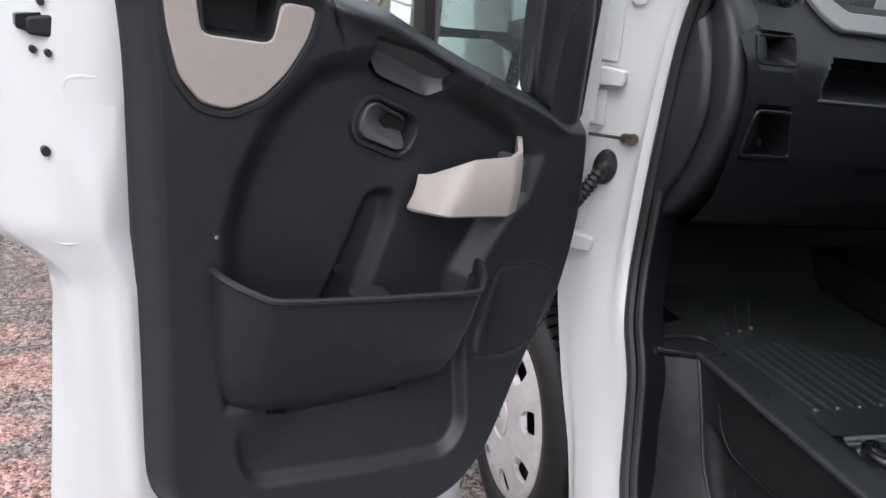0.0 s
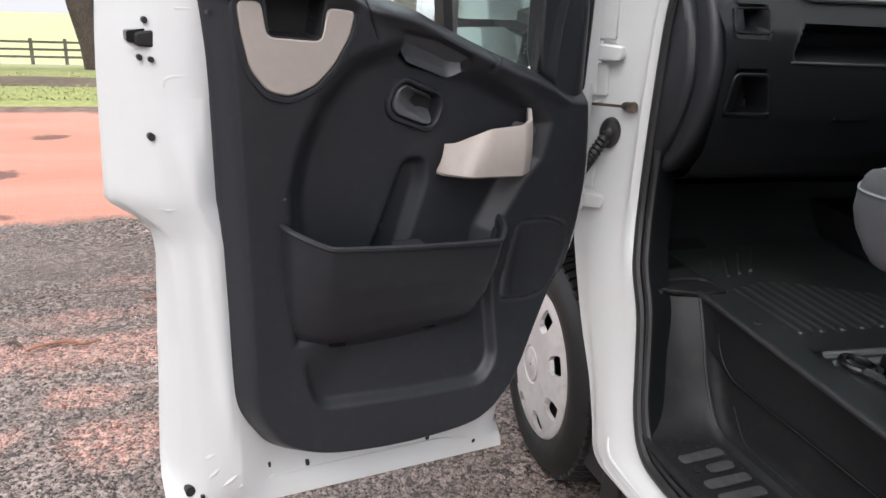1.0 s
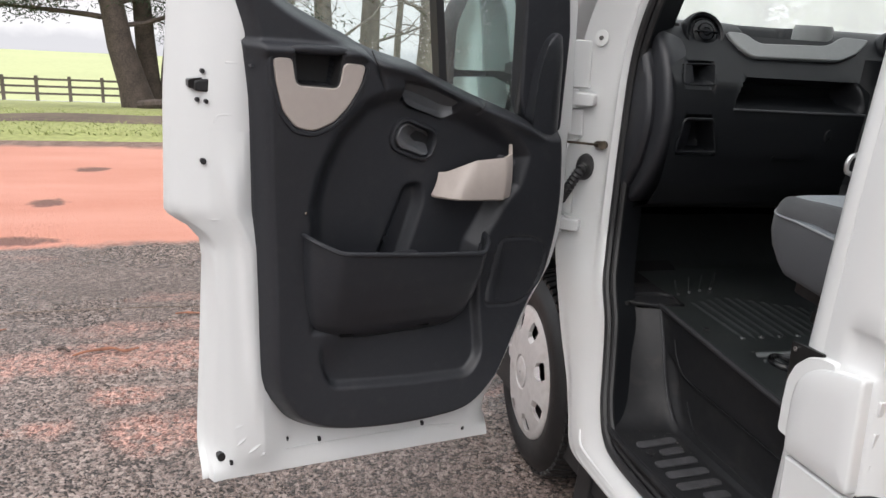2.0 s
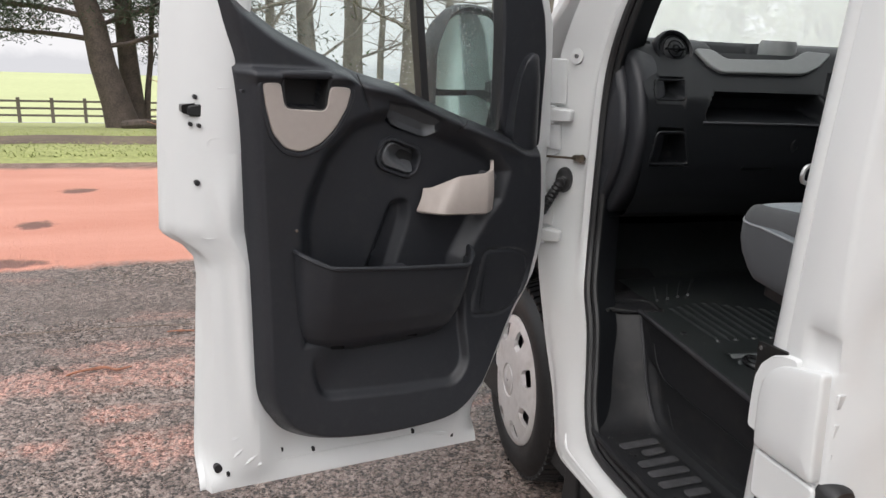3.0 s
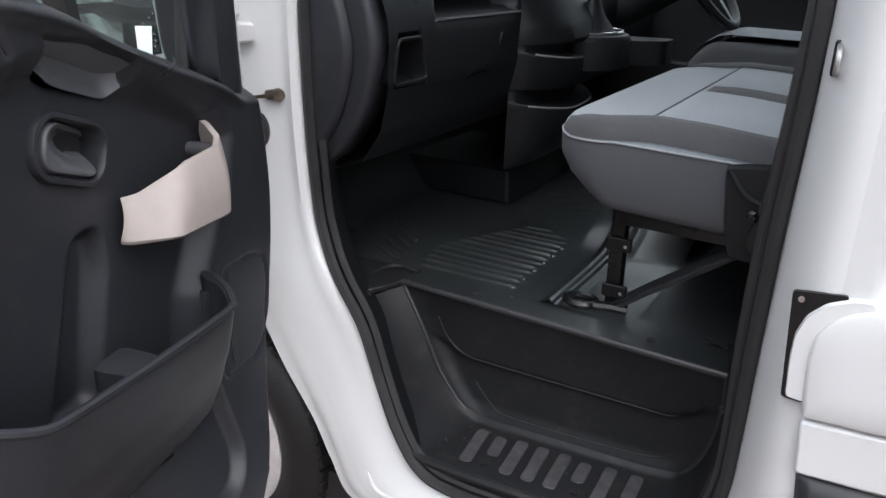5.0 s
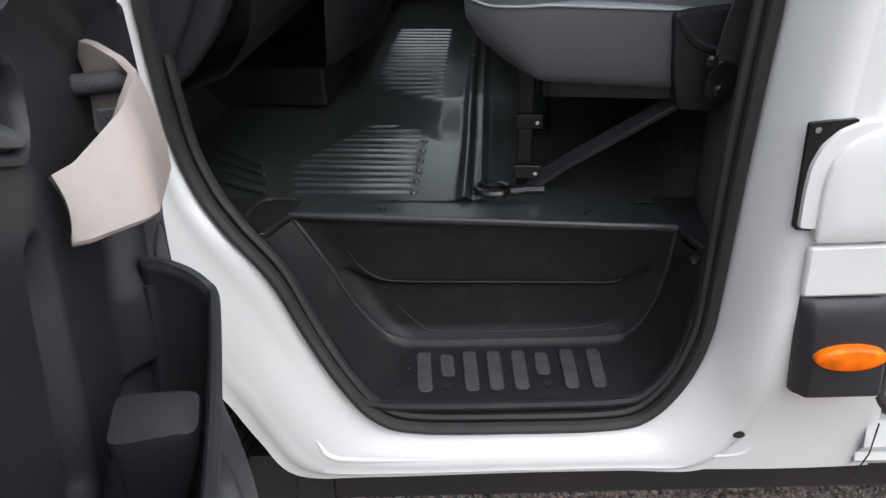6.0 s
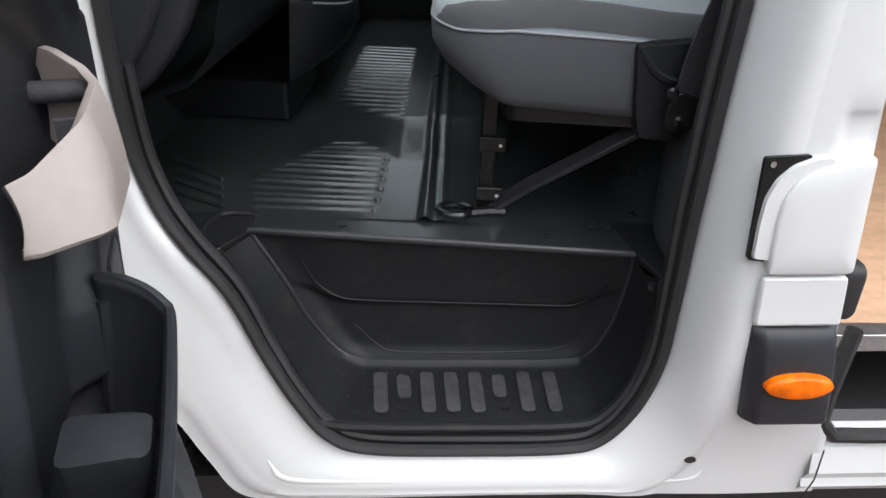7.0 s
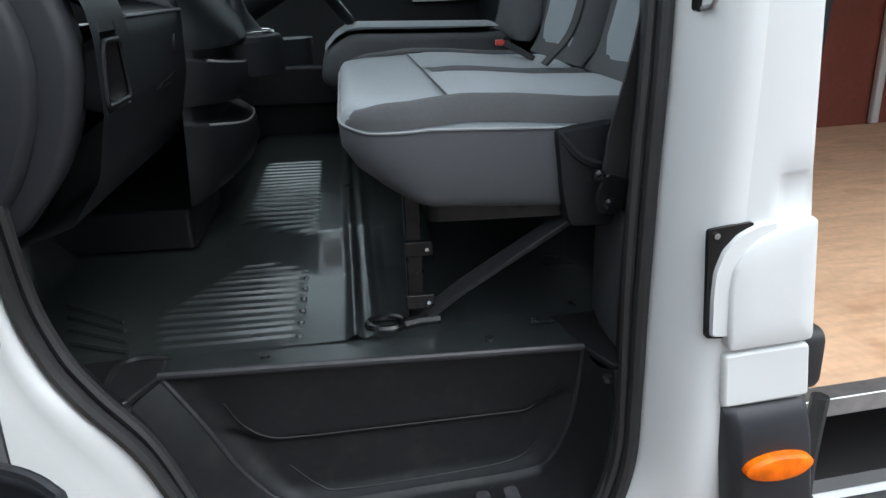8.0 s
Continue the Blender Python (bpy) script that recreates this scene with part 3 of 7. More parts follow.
for u0, v0, r0 in [(1.008, 0.404, 0.0090), (1.028, 1.080, 0.0052), (1.024, 1.252, 0.0040), (1.034, 1.198, 0.0038), (1.020, 1.196, 0.0038)]:
    w0 = shell_w(u0, v0)
    part("grommet", plate(oval(u0, v0, r0, r0 * 1.2, 14), dp, w0 - 0.02, w0 + 0.0075), RUBBER, door, "black plug")
part("latch", plate(rounded([(1.003, 1.212), (1.040, 1.215), (1.040, 1.234), (1.003, 1.240)], 0.006), dp, -0.05, -0.004), DARK, door, "black door latch", bevel=0.003)
part("latch_tongue", plate(rounded([(1.022, 1.216), (1.050, 1.220), (1.050, 1.236), (1.022, 1.24)], 0.004), dp, -0.05, -0.012), STEEL, door)
on_shell([(0.985, 0.965), (1.01, 0.962), (1.04, 0.968)], -0.0040, [0.002, 0.0055, 0.002])
for u0, v0 in [(0.985, 0.385), (0.42, 0.378), (0.855, 0.412), (0.78, 0.400), (0.52, 0.398)]:
    w0 = shell_w(u0, v0)
    part("drain_slot", plate(rounded([(u0, v0), (u0 + 0.007, v0), (u0 + 0.007, v0 + 0.011), (u0, v0 + 0.011)], 0.002), dp, w0 - 0.01, w0 + 0.0025), DARK, door)
on_shell([(u, 0.392) for u in np.linspace(0.90, 0.40, 12)], -0.004, 0.006)

def face_w(u, z):
    """Depth of the white face beside the trim, on the shell or on the window frame above it."""
    if z < 1.14:
        return shell_w(u, z)
    o = float(along(OUT, z))
    i = o - 0.135
    return float(np.interp(u, [i, i + 0.035, i + 0.065, i + 0.09, (i + 0.1 + o) / 2, o - 0.012, o], [0.020, 0.012, 0.0, -0.02, -0.045, -0.066, -0.075]))


# shallow pressed edges above and below the latch
for corners in ([(1.006, 1.150), (1.003, 1.166), (0.990, 1.172), (0.966, 1.172)], [(0.986, 1.270), (0.972, 1.2705), (0.958, 1.270)]):
    path = spline(corners, 30)
    part("pressed_edge", tube([dp(u, v, face_w(u, v) - 0.0042) for u, v in path], [0.0046 * min(1.0, 0.2 + 8 * f * (1 - f)) for f in np.linspace(0, 1, 30)], 10), WHITE, door)

# moulded trim panel, a relief over the door's face
T_LEFT = [(0.354, 0.528), (0.299, 0.604), (0.230, 0.694), (0.178, 0.754), (0.155, 0.838), (0.152, 0.948), (0.162, 1.07), (0.174, 1.135)]
T_TOP = [(0.174, 1.135), (0.241, 1.143), (0.331, 1.179), (0.431, 1.214), (0.525, 1.251), (0.599, 1.283), (0.654, 1.297), (0.70, 1.311), (0.747, 1.335), (0.796, 1.356), (0.867, 1.391), (0.933, 1.439), (0.985, 1.480)]
T_RIGHT = [(0.905, 0.545), (0.922, 0.585), (0.929, 0.640), (0.931, 0.789), (0.938, 0.992), (0.945, 1.19), (0.958, 1.323), (0.973, 1.39), (0.985, 1.480)]
T_BOTTOM = [(0.354, 0.528), (0.414, 0.476), (0.478, 0.450), (0.60, 0.440), (0.715, 0.445), (0.798, 0.460), (0.868, 0.495), (0.905, 0.545)]
DISH = [(0.838, 0.70), (0.840, 0.92), (0.842, 0.99), (0.826, 1.062), (0.788, 1.144), (0.726, 1.212), (0.674, 1.233), (0.611, 1.242), (0.561, 1.232), (0.477, 1.196), (0.40, 1.165), (0.32, 1.130), (0.280, 1.08), (0.30, 1.0), (0.345, 0.95), (0.40, 0.86), (0.42, 0.76), (0.47, 0.71)]
CUP = [(0.630, 1.246), (0.622, 1.204), (0.604, 1.192), (0.523, 1.168), (0.497, 1.182), (0.494, 1.206), (0.56, 1.234)]
LOW = rounded([(0.812, 0.80), (0.818, 0.64), (0.795, 0.572), (0.60, 0.556), (0.440, 0.552), (0.402, 0.60), (0.402, 0.80)], 0.03)
GRILLE = rounded([(0.350, 0.880), (0.255, 0.873), (0.208, 0.850), (0.200, 0.800), (0.238, 0.726), (0.290, 0.708), (0.388, 0.714)], 0.02)
SLOT = rounded([(0.692, 0.80), (0.640, 0.925), (0.603, 1.022), (0.555, 1.022), (0.552, 0.975), (0.605, 0.80)], 0.024, 6)
BIN = [(0.872, 1.30), (0.866, 1.238), (0.783, 1.232), (0.772, 1.30)]


HC, HTURN = (0.586, 1.119), radians(20)  # the release handle's middle and its tilt


def grip_gap(u, v):
    """Distance to the release handle's rounded outline (inside: minus)."""
    p = (u - HC[0]) * math.cos(HTURN) + (v - HC[1]) * math.sin(HTURN)
    q = (v - HC[1]) * math.cos(HTURN) - (u - HC[0]) * math.sin(HTURN)
    return np.hypot(np.maximum(np.abs(p) - 0.026, 0), np.maximum(np.abs(q) - 0.006, 0)) - 0.031


def trim_height(u, v):
    w = 0.070 + 0 * u
    up = step(1.306, 1.316, v - 0.02 * (u - 0.8))
    w = w - 0.018 * up * step(0.69, 0.72, u)
    belt = np.interp(u, [0.249, 0.339, 0.438, 0.531, 0.605, 0.68], [1.143, 1.18, 1.213, 1.252, 1.285, 1.299])
    w = w + 0.020 * np.exp(-(((v - belt + 0.016) / 0.016) ** 2)) * step(0.72, 0.66, u) * step(0.22, 0.3, u)
    w = w - 0.034 * step(0.0, 0.046, depth_in(DISH, u, v))
    w = w - 0.026 * step(-0.004, 0.008, depth_in(CUP, u, v))
    w = w - 0.020 * step(0.0, 0.016, depth_in(LOW, u, v)) * (1 - step(0.60, 0.70, v) * step(0.70, 0.80, u))
    w = w - 0.060 * step(-0.006, -0.010, grip_gap(u, v))
    w = w + 0.011 * np.exp(-(((v - 1.297 - 0.02 * (u - 0.8)) / 0.010) ** 2)) * step(0.70, 0.73, u)
    w = w - 0.005 * np.exp(-((depth_in(GRILLE, u, v) / 0.0035) ** 2))
    w = w - 0.024 * step(-0.004, 0.018, depth_in(SLOT, u, v))
    w = w - 0.055 * step(-0.002, 0.006, depth_in(BIN, u, v))
    for (a, b), (c, d) in (((0.709, 1.305), (0.676, 1.233)), ((0.449, 1.181), (0.427, 1.217))):
        t = np.clip(((u - a) * (c - a) + (v - b) * (d - b)) / ((c - a) ** 2 + (d - b) ** 2), 0, 1)
        w = w - 0.007 * np.exp(-((np.hypot(u - a - t * (c - a), v - b - t * (d - b)) / 0.0028) ** 2))
    w = w - 0.010 * step(0.35, 0.16, u) * step(1.0, 0.8, v)
    return w


NU, NV = 190, 230
el, er, et, eb = (spline(p, n) for p, n in ((T_LEFT, NV), (T_RIGHT, NV), (T_TOP, NU), (T_BOTTOM, NU)))
fs, gs = np.linspace(0, 1, NU)[None, :, None], np.linspace(0, 1, NV)[:, None, None]
flat = (1 - fs) * el[:, None] + fs * er[:, None] + (1 - gs) * eb[None] + gs * et[None] - (1 - fs) * (1 - gs) * el[0] - fs * (1 - gs) * er[0] - (1 - fs) * gs * el[-1] - fs * gs * er[-1]
U, V = flat[..., 0], flat[..., 1]
W = trim_height(U, V)
rim = np.maximum(0, depth_in([*map(tuple, eb[:-1:4]), *map(tuple, er[:-1:4]), *map(tuple, et[:0:-4]), *map(tuple, el[:0:-4])], U, V))
W = W - 0.050 * (1 - step(0.0, 0.030, rim)) ** 0.5 * (1 - np.clip(rim / 0.030, 0, 1)) ** 0.75
rows = [[dp(u, v, w) for u, v, w in zip(*r)] for r in zip(U, V, W)]
rows = [[dp(U[k, 0], V[k, 0], -0.02), *rows[k], dp(U[k, -1], V[k, -1], -0.02)] for k in range(NV)]
rows = [[dp(u, v, -0.02) for u, v in [(U[0, 0], V[0, 0]), *zip(U[0], V[0]), (U[0, -1], V[0, -1])]], *rows, [dp(u, v, -0.02) for u, v in [(U[-1, 0], V[-1, 0]), *zip(U[-1], V[-1]), (U[-1, -1], V[-1, -1])]]]
trim = part("trim_panel", loft(rows), PLASTIC, door, "charcoal moulded plastic trim panel", sharp=60)

# near-black lining that paints the shade inside the bin, and the beige insert round it
part("bin_shade_lining", loft([[dp(0.822 + (u - 0.822) * k, 1.266 + (v - 1.266) * k, w) for u, v in rounded(BIN, 0.008)] for k, w in ((1.10, 0.064), (1.08, 0.0725), (0.97, 0.0725), (0.93, 0.020))], True), DARK, door)
part("bin_brow", tube([dp(u, 1.303 + 0.02 * (u - 0.8), 0.071) for u in np.linspace(0.755, 0.890, 10)], [0.002, 0.007, *[0.009] * 6, 0.007, 0.002], 12), PLASTIC, door, "rounded brow over the bin")
part("bin_back", plate(rounded(BIN, 0.008), dp, 0.014, 0.022), DARK, door, "near-black bin back, painting the shade inside the bin")
INSERT = rounded([(0.914, 1.288), (0.876, 1.288), (0.868, 1.237), (0.781, 1.231), (0.770, 1.281), (0.722, 1.277), (0.732, 1.238), (0.758, 1.195), (0.790, 1.163), (0.832, 1.147), (0.868, 1.155), (0.895, 1.188), (0.908, 1.240)], 0.012, 4)
part("insert", plate(INSERT, dp, 0.060, 0.074), BEIGE, door, "warm beige plastic insert", bevel=0.003)
part("insert_rim", tube([dp(u, v, 0.069) for u, v in [*[((u - 0.82) * 1.055 + 0.82, (v - 1.22) * 1.06 + 1.217) for u, v in INSERT[22:]], *[((u - 0.82) * 1.055 + 0.82, (v - 1.22) * 1.06 + 1.217) for u, v in INSERT[:3]]]], 0.006, 6), PLASTIC, door)

for a, b in (((0.709, 1.305), (0.676, 1.233)), ((0.448, 1.183), (0.435, 1.204))):
    seam = [(a[0] + (b[0] - a[0]) * f, a[1] + (b[1] - a[1]) * f) for f in np.linspace(0, 1, 14)]
    part("trim_seam", tube([dp(u, v, float(trim_height(np.array(u), np.array(v))) + 0.0035) for u, v in seam], 0.0014, 5), DARK, door)

# inner handle: a raised rounded surround, and a scooped lever round a finger hole, its shade a near-black plate
def grip_ring(grow, n=48):
    """The handle's outline, grown or shrunk."""
    out = []
    for a in np.linspace(0, 2 * math.pi, n, endpoint=False):
        p = math.copysign(0.026, math.cos(a)) + (0.031 + grow) * math.cos(a)
        q = math.copysign(0.006, math.sin(a)) + (0.031 + grow) * math.sin(a)
        out.append((p, q))
    return out


def grip_at(p, q, w):
    return dp(HC[0] + p * math.cos(HTURN) - q * math.sin(HTURN), HC[1] + p * math.sin(HTURN) + q * math.cos(HTURN), w)


part("handle_ring", loft([[grip_at(p, q, w) for p, q in grip_ring(g)] for g, w in [(0.004, 0.028), (0.0035, 0.039), (0.001, 0.044), (-0.004, 0.045), (-0.0065, 0.042), (-0.0075, 0.034), (-0.0085, 0.0)]], True), PLASTIC, door, "charcoal handle surround")
part("handle_cup", loft([[grip_at(p * k, q * k, w) for p, q in grip_ring(-0.008)] for k, w in ((1.0, 0.012), (0.5, 0.012), (0.02, 0.012))], True), DARK, door, "near-black plate painting the shade in the finger hole")
# the lever's colour is lightened to paint the light it catches
rows = []
for k in np.linspace(1.0, 0.0, 44):
    row = []
    for p, q in grip_ring(-0.0082, 96):
        p, q = p * k, q * k
        e = math.hypot((p + 0.023) / 0.027, (q - 0.009) / 0.0125)
        w = 0.006 + 0.016 * float(step(0.92, 1.04, e)) + 0.024 * float(step(0.98, 2.6, e)) - 0.012 * float(step(0.90, 0.98, k))
        row.append(grip_at(p, q, w))
    rows.append(row)
part("handle_lever", loft(rows, True), SCOOP, door, "charcoal door release lever, lightened as if it catches light", sharp=100)
# armrest scoop: two smooth facets under the belt roll, coloured lighter as if catching the sky
SCOOP_LINES = ([(0.627, 1.250, 0.066), (0.600, 1.246, 0.064), (0.56, 1.233, 0.063), (0.525, 1.218, 0.063), (0.497, 1.203, 0.066)], [(0.624, 1.228, 0.042), (0.600, 1.223, 0.037), (0.56, 1.209, 0.035), (0.525, 1.195, 0.036), (0.499, 1.192, 0.046)], [(0.621, 1.211, 0.042), (0.598, 1.204, 0.037), (0.56, 1.190, 0.034), (0.525, 1.180, 0.035), (0.500, 1.184, 0.046)], [(0.617, 1.198, 0.052), (0.598, 1.190, 0.047), (0.56, 1.177, 0.043), (0.525, 1.167, 0.043), (0.500, 1.176, 0.050)])
part("armrest_scoop", loft([[dp(u, v, w) for u, v, w in spline(line, 24)] for line in SCOOP_LINES]), SCOOP, door, "smooth armrest scoop, lightened as if it catches the sky", sharp=35)

# grab handle
grip_top = by_length([(0.522, 1.045, 0.044), (0.508, 1.048, 0.058), (0.470, 1.073, 0.092), (0.456, 1.079, 0.097), (0.378, 1.083, 0.098), (0.352, 1.089, 0.086), (0.336, 1.102, 0.062), (0.324, 1.106, 0.042)], 44)
grip_low = by_length([(0.541, 0.996, 0.050), (0.538, 0.995, 0.062), (0.515, 0.997, 0.104), (0.502, 0.996, 0.112), (0.384, 0.989, 0.112), (0.354, 0.991, 0.095), (0.337, 1.003, 0.065), (0.326, 1.014, 0.043)], 44)
rows = []
for f in np.linspace(0, 1, 12):
    rows.append([dp(a[0] + (b[0] - a[0]) * f, a[1] + (b[1] - a[1]) * f, a[2] + (b[2] - a[2]) * f + 0.005 * math.sin(math.pi * f)) for a, b in zip(grip_top, grip_low)])
for drop, back in ((0.004, 0.06), (0.006, 0.16), (0.006, 0.30)):
    rows.append([dp(b[0] + (0.44 - b[0]) * back * 0.2, b[1] - drop, 0.04 + (b[2] - 0.04) * (1 - back)) for b in grip_low])
part("grab_handle", loft(rows), BEIGE, door, "warm beige pull handle", thick=0.008, bevel=0.003, sharp=28)
part("grab_tube", tube([dp(0.352, 1.066, 0.02), dp(0.352, 1.068, 0.086)], 0.0105, 14), GRIP, door, "grey grip tube inside the pull handle")
part("grab_tab", plate(rounded([(0.396, 1.028), (0.402, 1.028), (0.402, 1.056), (0.396, 1.056)], 0.002), dp, 0.060, 0.078), GRIP, door)

# door pocket
LIP = spline([(0.398, 0.895, 0.066), (0.402, 0.894, 0.085), (0.414, 0.886, 0.110), (0.432, 0.877, 0.128), (0.455, 0.873, 0.135), (0.60, 0.887, 0.141), (0.70, 0.898, 0.143), (0.778, 0.907, 0.142), (0.800, 0.912, 0.137), (0.828, 0.925, 0.122), (0.843, 0.932, 0.104), (0.850, 0.934, 0.070), (0.851, 0.934, 0.030)], 72)
rows = []
for f in np.linspace(0, 1, 28):
    a, b, deep = (float(np.interp(f, (0, 0.08, 0.35, 0.60, 0.78, 0.90, 0.97, 1.0), v)) for v in ((0.851, 0.851, 0.850, 0.846, 0.837, 0.817, 0.792, 0.762), (0.402, 0.402, 0.408, 0.420, 0.438, 0.462, 0.490, 0.52), (1.0, 0.99, 0.90, 0.76, 0.60, 0.40, 0.24, 0.10)))
    row = []
    for u, v, w in LIP:
        n = (u - 0.402) / 0.449
        u2 = b + (a - b) * n
        row.append(dp(u2, v + (0.668 + 0.012 * max(0.0, u2 - 0.7) / 0.15 - v) * f, 0.020 + (w - 0.020) * deep))
    rows.append(row)
part("door_pocket", loft(rows), PLASTIC, door, "charcoal storage pocket with a thick lip", thick=0.006, sharp=60)
part("pocket_lip", tube(rows[0], 0.0055, 8), PLASTIC, door)
part("pocket_divider", loft([[dp(u, z, w) for u, w in rounded([(0.640, 0.060), (0.640, deep), (0.588, deep), (0.580, 0.060)], 0.012)] for z, deep in [(0.740, 0.072), (0.765, 0.088), (0.79, 0.102), (0.83, 0.120), (0.864, 0.128), (0.871, 0.126), (0.873, 0.118)]], True, True), PLASTIC, door, "bottle divider inside the pocket")
part("pocket_rib", tube([dp(0.405, 0.872, 0.070), dp(0.412, 0.81, 0.066), dp(0.425, 0.74, 0.056)], 0.007, 8), PLASTIC, door)
# near-black bars paint the shade inside two slots under the pocket
for u0 in (0.735, 0.545):
    part("pocket_slot", plate(rounded([(u0, 0.690), (u0 + 0.032, 0.694), (u0 + 0.032, 0.702), (u0, 0.698)], 0.004), dp, 0.05, 0.073), VOID, door)
for u0, v0, w0 in [(0.638, 0.893, 0.020), (0.846, 0.981, 0.068), (0.944, 1.268, 0.040)]:
    part("trim_screw", plate(oval(u0, v0, 0.0085 if w0 < 0.03 else 0.003, 0.0085 if w0 < 0.03 else 0.003, 14), dp, w0 - 0.02, w0 + 0.006), PLASTIC if w0 < 0.05 else CHROME, door)
for v0 in np.arange(0.728, 0.872, 0.005):
    part("grille_rib", tube([dp(0.216 + 0.3 * abs(v0 - 0.80), v0, 0.0595), dp(0.352 + 0.12 * (0.80 - v0), v0, 0.0705)], 0.0016, 4), PLASTIC, door)

# window, divider, sail panel, mirror
part("window_glass", loft([[dp(u0, z, -0.045) for u0 in np.linspace(float(along([(1.10, 0.18), (1.45, 0.19), (1.98, 0.50)], z)), float(along(OUT, z)) - 0.15, 6)] for z in np.linspace(1.10, 1.97, 8)]), GLASS, door, "rain-speckled side window", shadow=False)
part("window_divider", tube([dp(0.497, 1.20, -0.01), dp(0.530, 1.47, -0.01), dp(0.595, 1.96, -0.01)], 0.0, flat=(0.019, 0.03, tuple(DU))), RUBBER, door, "black window divider")
SAIL = [(0.156, 1.12), (0.270, 1.155), (0.288, 1.20), (0.290, 1.25), (0.296, 1.40), (0.32, 1.66), (0.235, 1.62), (0.172, 1.45), (0.158, 1.36)]
part("sail_panel", plate(rounded(SAIL, 0.02), dp, -0.035, 0.014), PLASTIC, door, "charcoal corner panel behind the mirror", bevel=0.006)
part("glass_run", tube([dp(0.288, 1.17, 0.0), dp(0.280, 1.30, 0.0), dp(0.284, 1.45, 0.0), dp(0.33, 1.68, 0.0)], 0.009, 8), RUBBER, door, "black window channel")
PAD = rounded([(0.272, 1.150), (0.270, 1.20), (0.256, 1.29), (0.232, 1.345), (0.205, 1.362), (0.178, 1.356), (0.166, 1.30), (0.158, 1.115)], 0.024)
part("sail_pad", loft([[dp(u + lean * max(0.0, (0.272 - u) / 0.11), 1.14 + (v - 1.14) * tall, w) for u, v in PAD] for w, lean, tall in [(0.004, 0.0, 1.0), (0.022, 0.014, 1.0), (0.038, 0.030, 0.985), (0.047, 0.046, 0.95), (0.049, 0.064, 0.88), (0.047, 0.085, 0.6)]], True, True), PLASTIC, door, "rounded charcoal corner cover", sharp=60)
MO = rounded([(0.220, 1.108), (0.368, 1.100), (0.384, 1.14), (0.386, 1.36), (0.350, 1.448), (0.30, 1.472), (0.205, 1.462), (0.170, 1.345), (0.176, 1.14)], 0.03)
mc = Vector((0.28, 1.29))


def mirror_at(u, v, w):
    return dp(u, v, w - 0.15)


part("mirror_housing", loft([[mirror_at(mc.x + (u - mc.x) * k, mc.y + (v - mc.y) * k, w) for u, v in MO] for k, w in [(0.90, -0.012), (0.96, 0.0), (1.0, -0.01), (1.0, -0.05), (0.85, -0.11), (0.4, -0.14), (0.02, -0.145)]], True), RUBBER, door, "black door mirror housing")
MG = rounded([(0.225, 1.255), (0.365, 1.252), (0.368, 1.355), (0.338, 1.437), (0.298, 1.456), (0.215, 1.448), (0.184, 1.345), (0.192, 1.262)], 0.02)
part("mirror_glass", plate(MG, lambda u, v, w: mirror_at(u, v, w - 0.13 * (v - 1.36) - 0.32 * (u - 0.21)), -0.012, -0.001), MIRROR, door, "large mirror glass")
part("mirror_glass", plate(rounded([(0.226, 1.122), (0.362, 1.116), (0.370, 1.232), (0.196, 1.240)], 0.014), lambda u, v, w: mirror_at(u, v, w - 0.20 * (v - 1.18) - 0.32 * (u - 0.21)), -0.012, -0.001), MIRROR, door, "small wide-angle mirror glass")
part("mirror_arm", tube([dp(0.16, 1.25, -0.06), dp(0.18, 1.25, -0.14), dp(0.24, 1.27, -0.20)], 0.035, 10), RUBBER, door)

# ---- body round the doorway ----
SEAL = [(-0.03, -0.05, 1.60), (-0.095, -0.062, 1.46), (-0.145, -0.060, 1.32), (-0.156, -0.057, 1.11), (-0.146, -0.060, 0.90), (-0.118, -0.074, 0.80), (-0.075, -0.095, 0.735), (-0.012, -0.112, 0.655), (0.038, -0.130, 0.555), (0.088, -0.152, 0.475), (0.140, -0.164, 0.413), (0.210, -0.168, 0.388), (0.380, -0.170, 0.384), (0.530, -0.170, 0.386), (0.598, -0.168, 0.402), (0.650, -0.164, 0.465), (0.680, -0.160, 0.555), (0.686, -0.158, 0.66), (0.688, -0.157, 0.80), (0.692, -0.156, 1.0), (0.697, -0.153, 1.22), (0.695, -0.135, 1.60)]
EDGE = [(-0.14, -0.12, 1.60), (-0.215, -0.140, 1.46), (-0.262, -0.150, 1.32), (-0.275, -0.160, 1.11), (-0.272, -0.160, 0.90), (-0.268, -0.157, 0.80), (-0.245, -0.152, 0.70), (-0.180, -0.152, 0.56), (-0.105, -0.158, 0.45), (-0.060, -0.165, 0.37), (0.000, -0.180, 0.302), (0.14, -0.190, 0.304), (0.380, -0.192, 0.308), (0.560, -0.193, 0.308), (0.70, -0.194, 0.308), (0.755, -0.205, 0.40), (0.765, -0.232, 0.52), (0.765, -0.243, 0.66), (0.766, -0.246, 0.80), (0.766, -0.247, 1.0), (0.766, -0.246, 1.22), (0.765, -0.225, 1.60)]
NS = 150


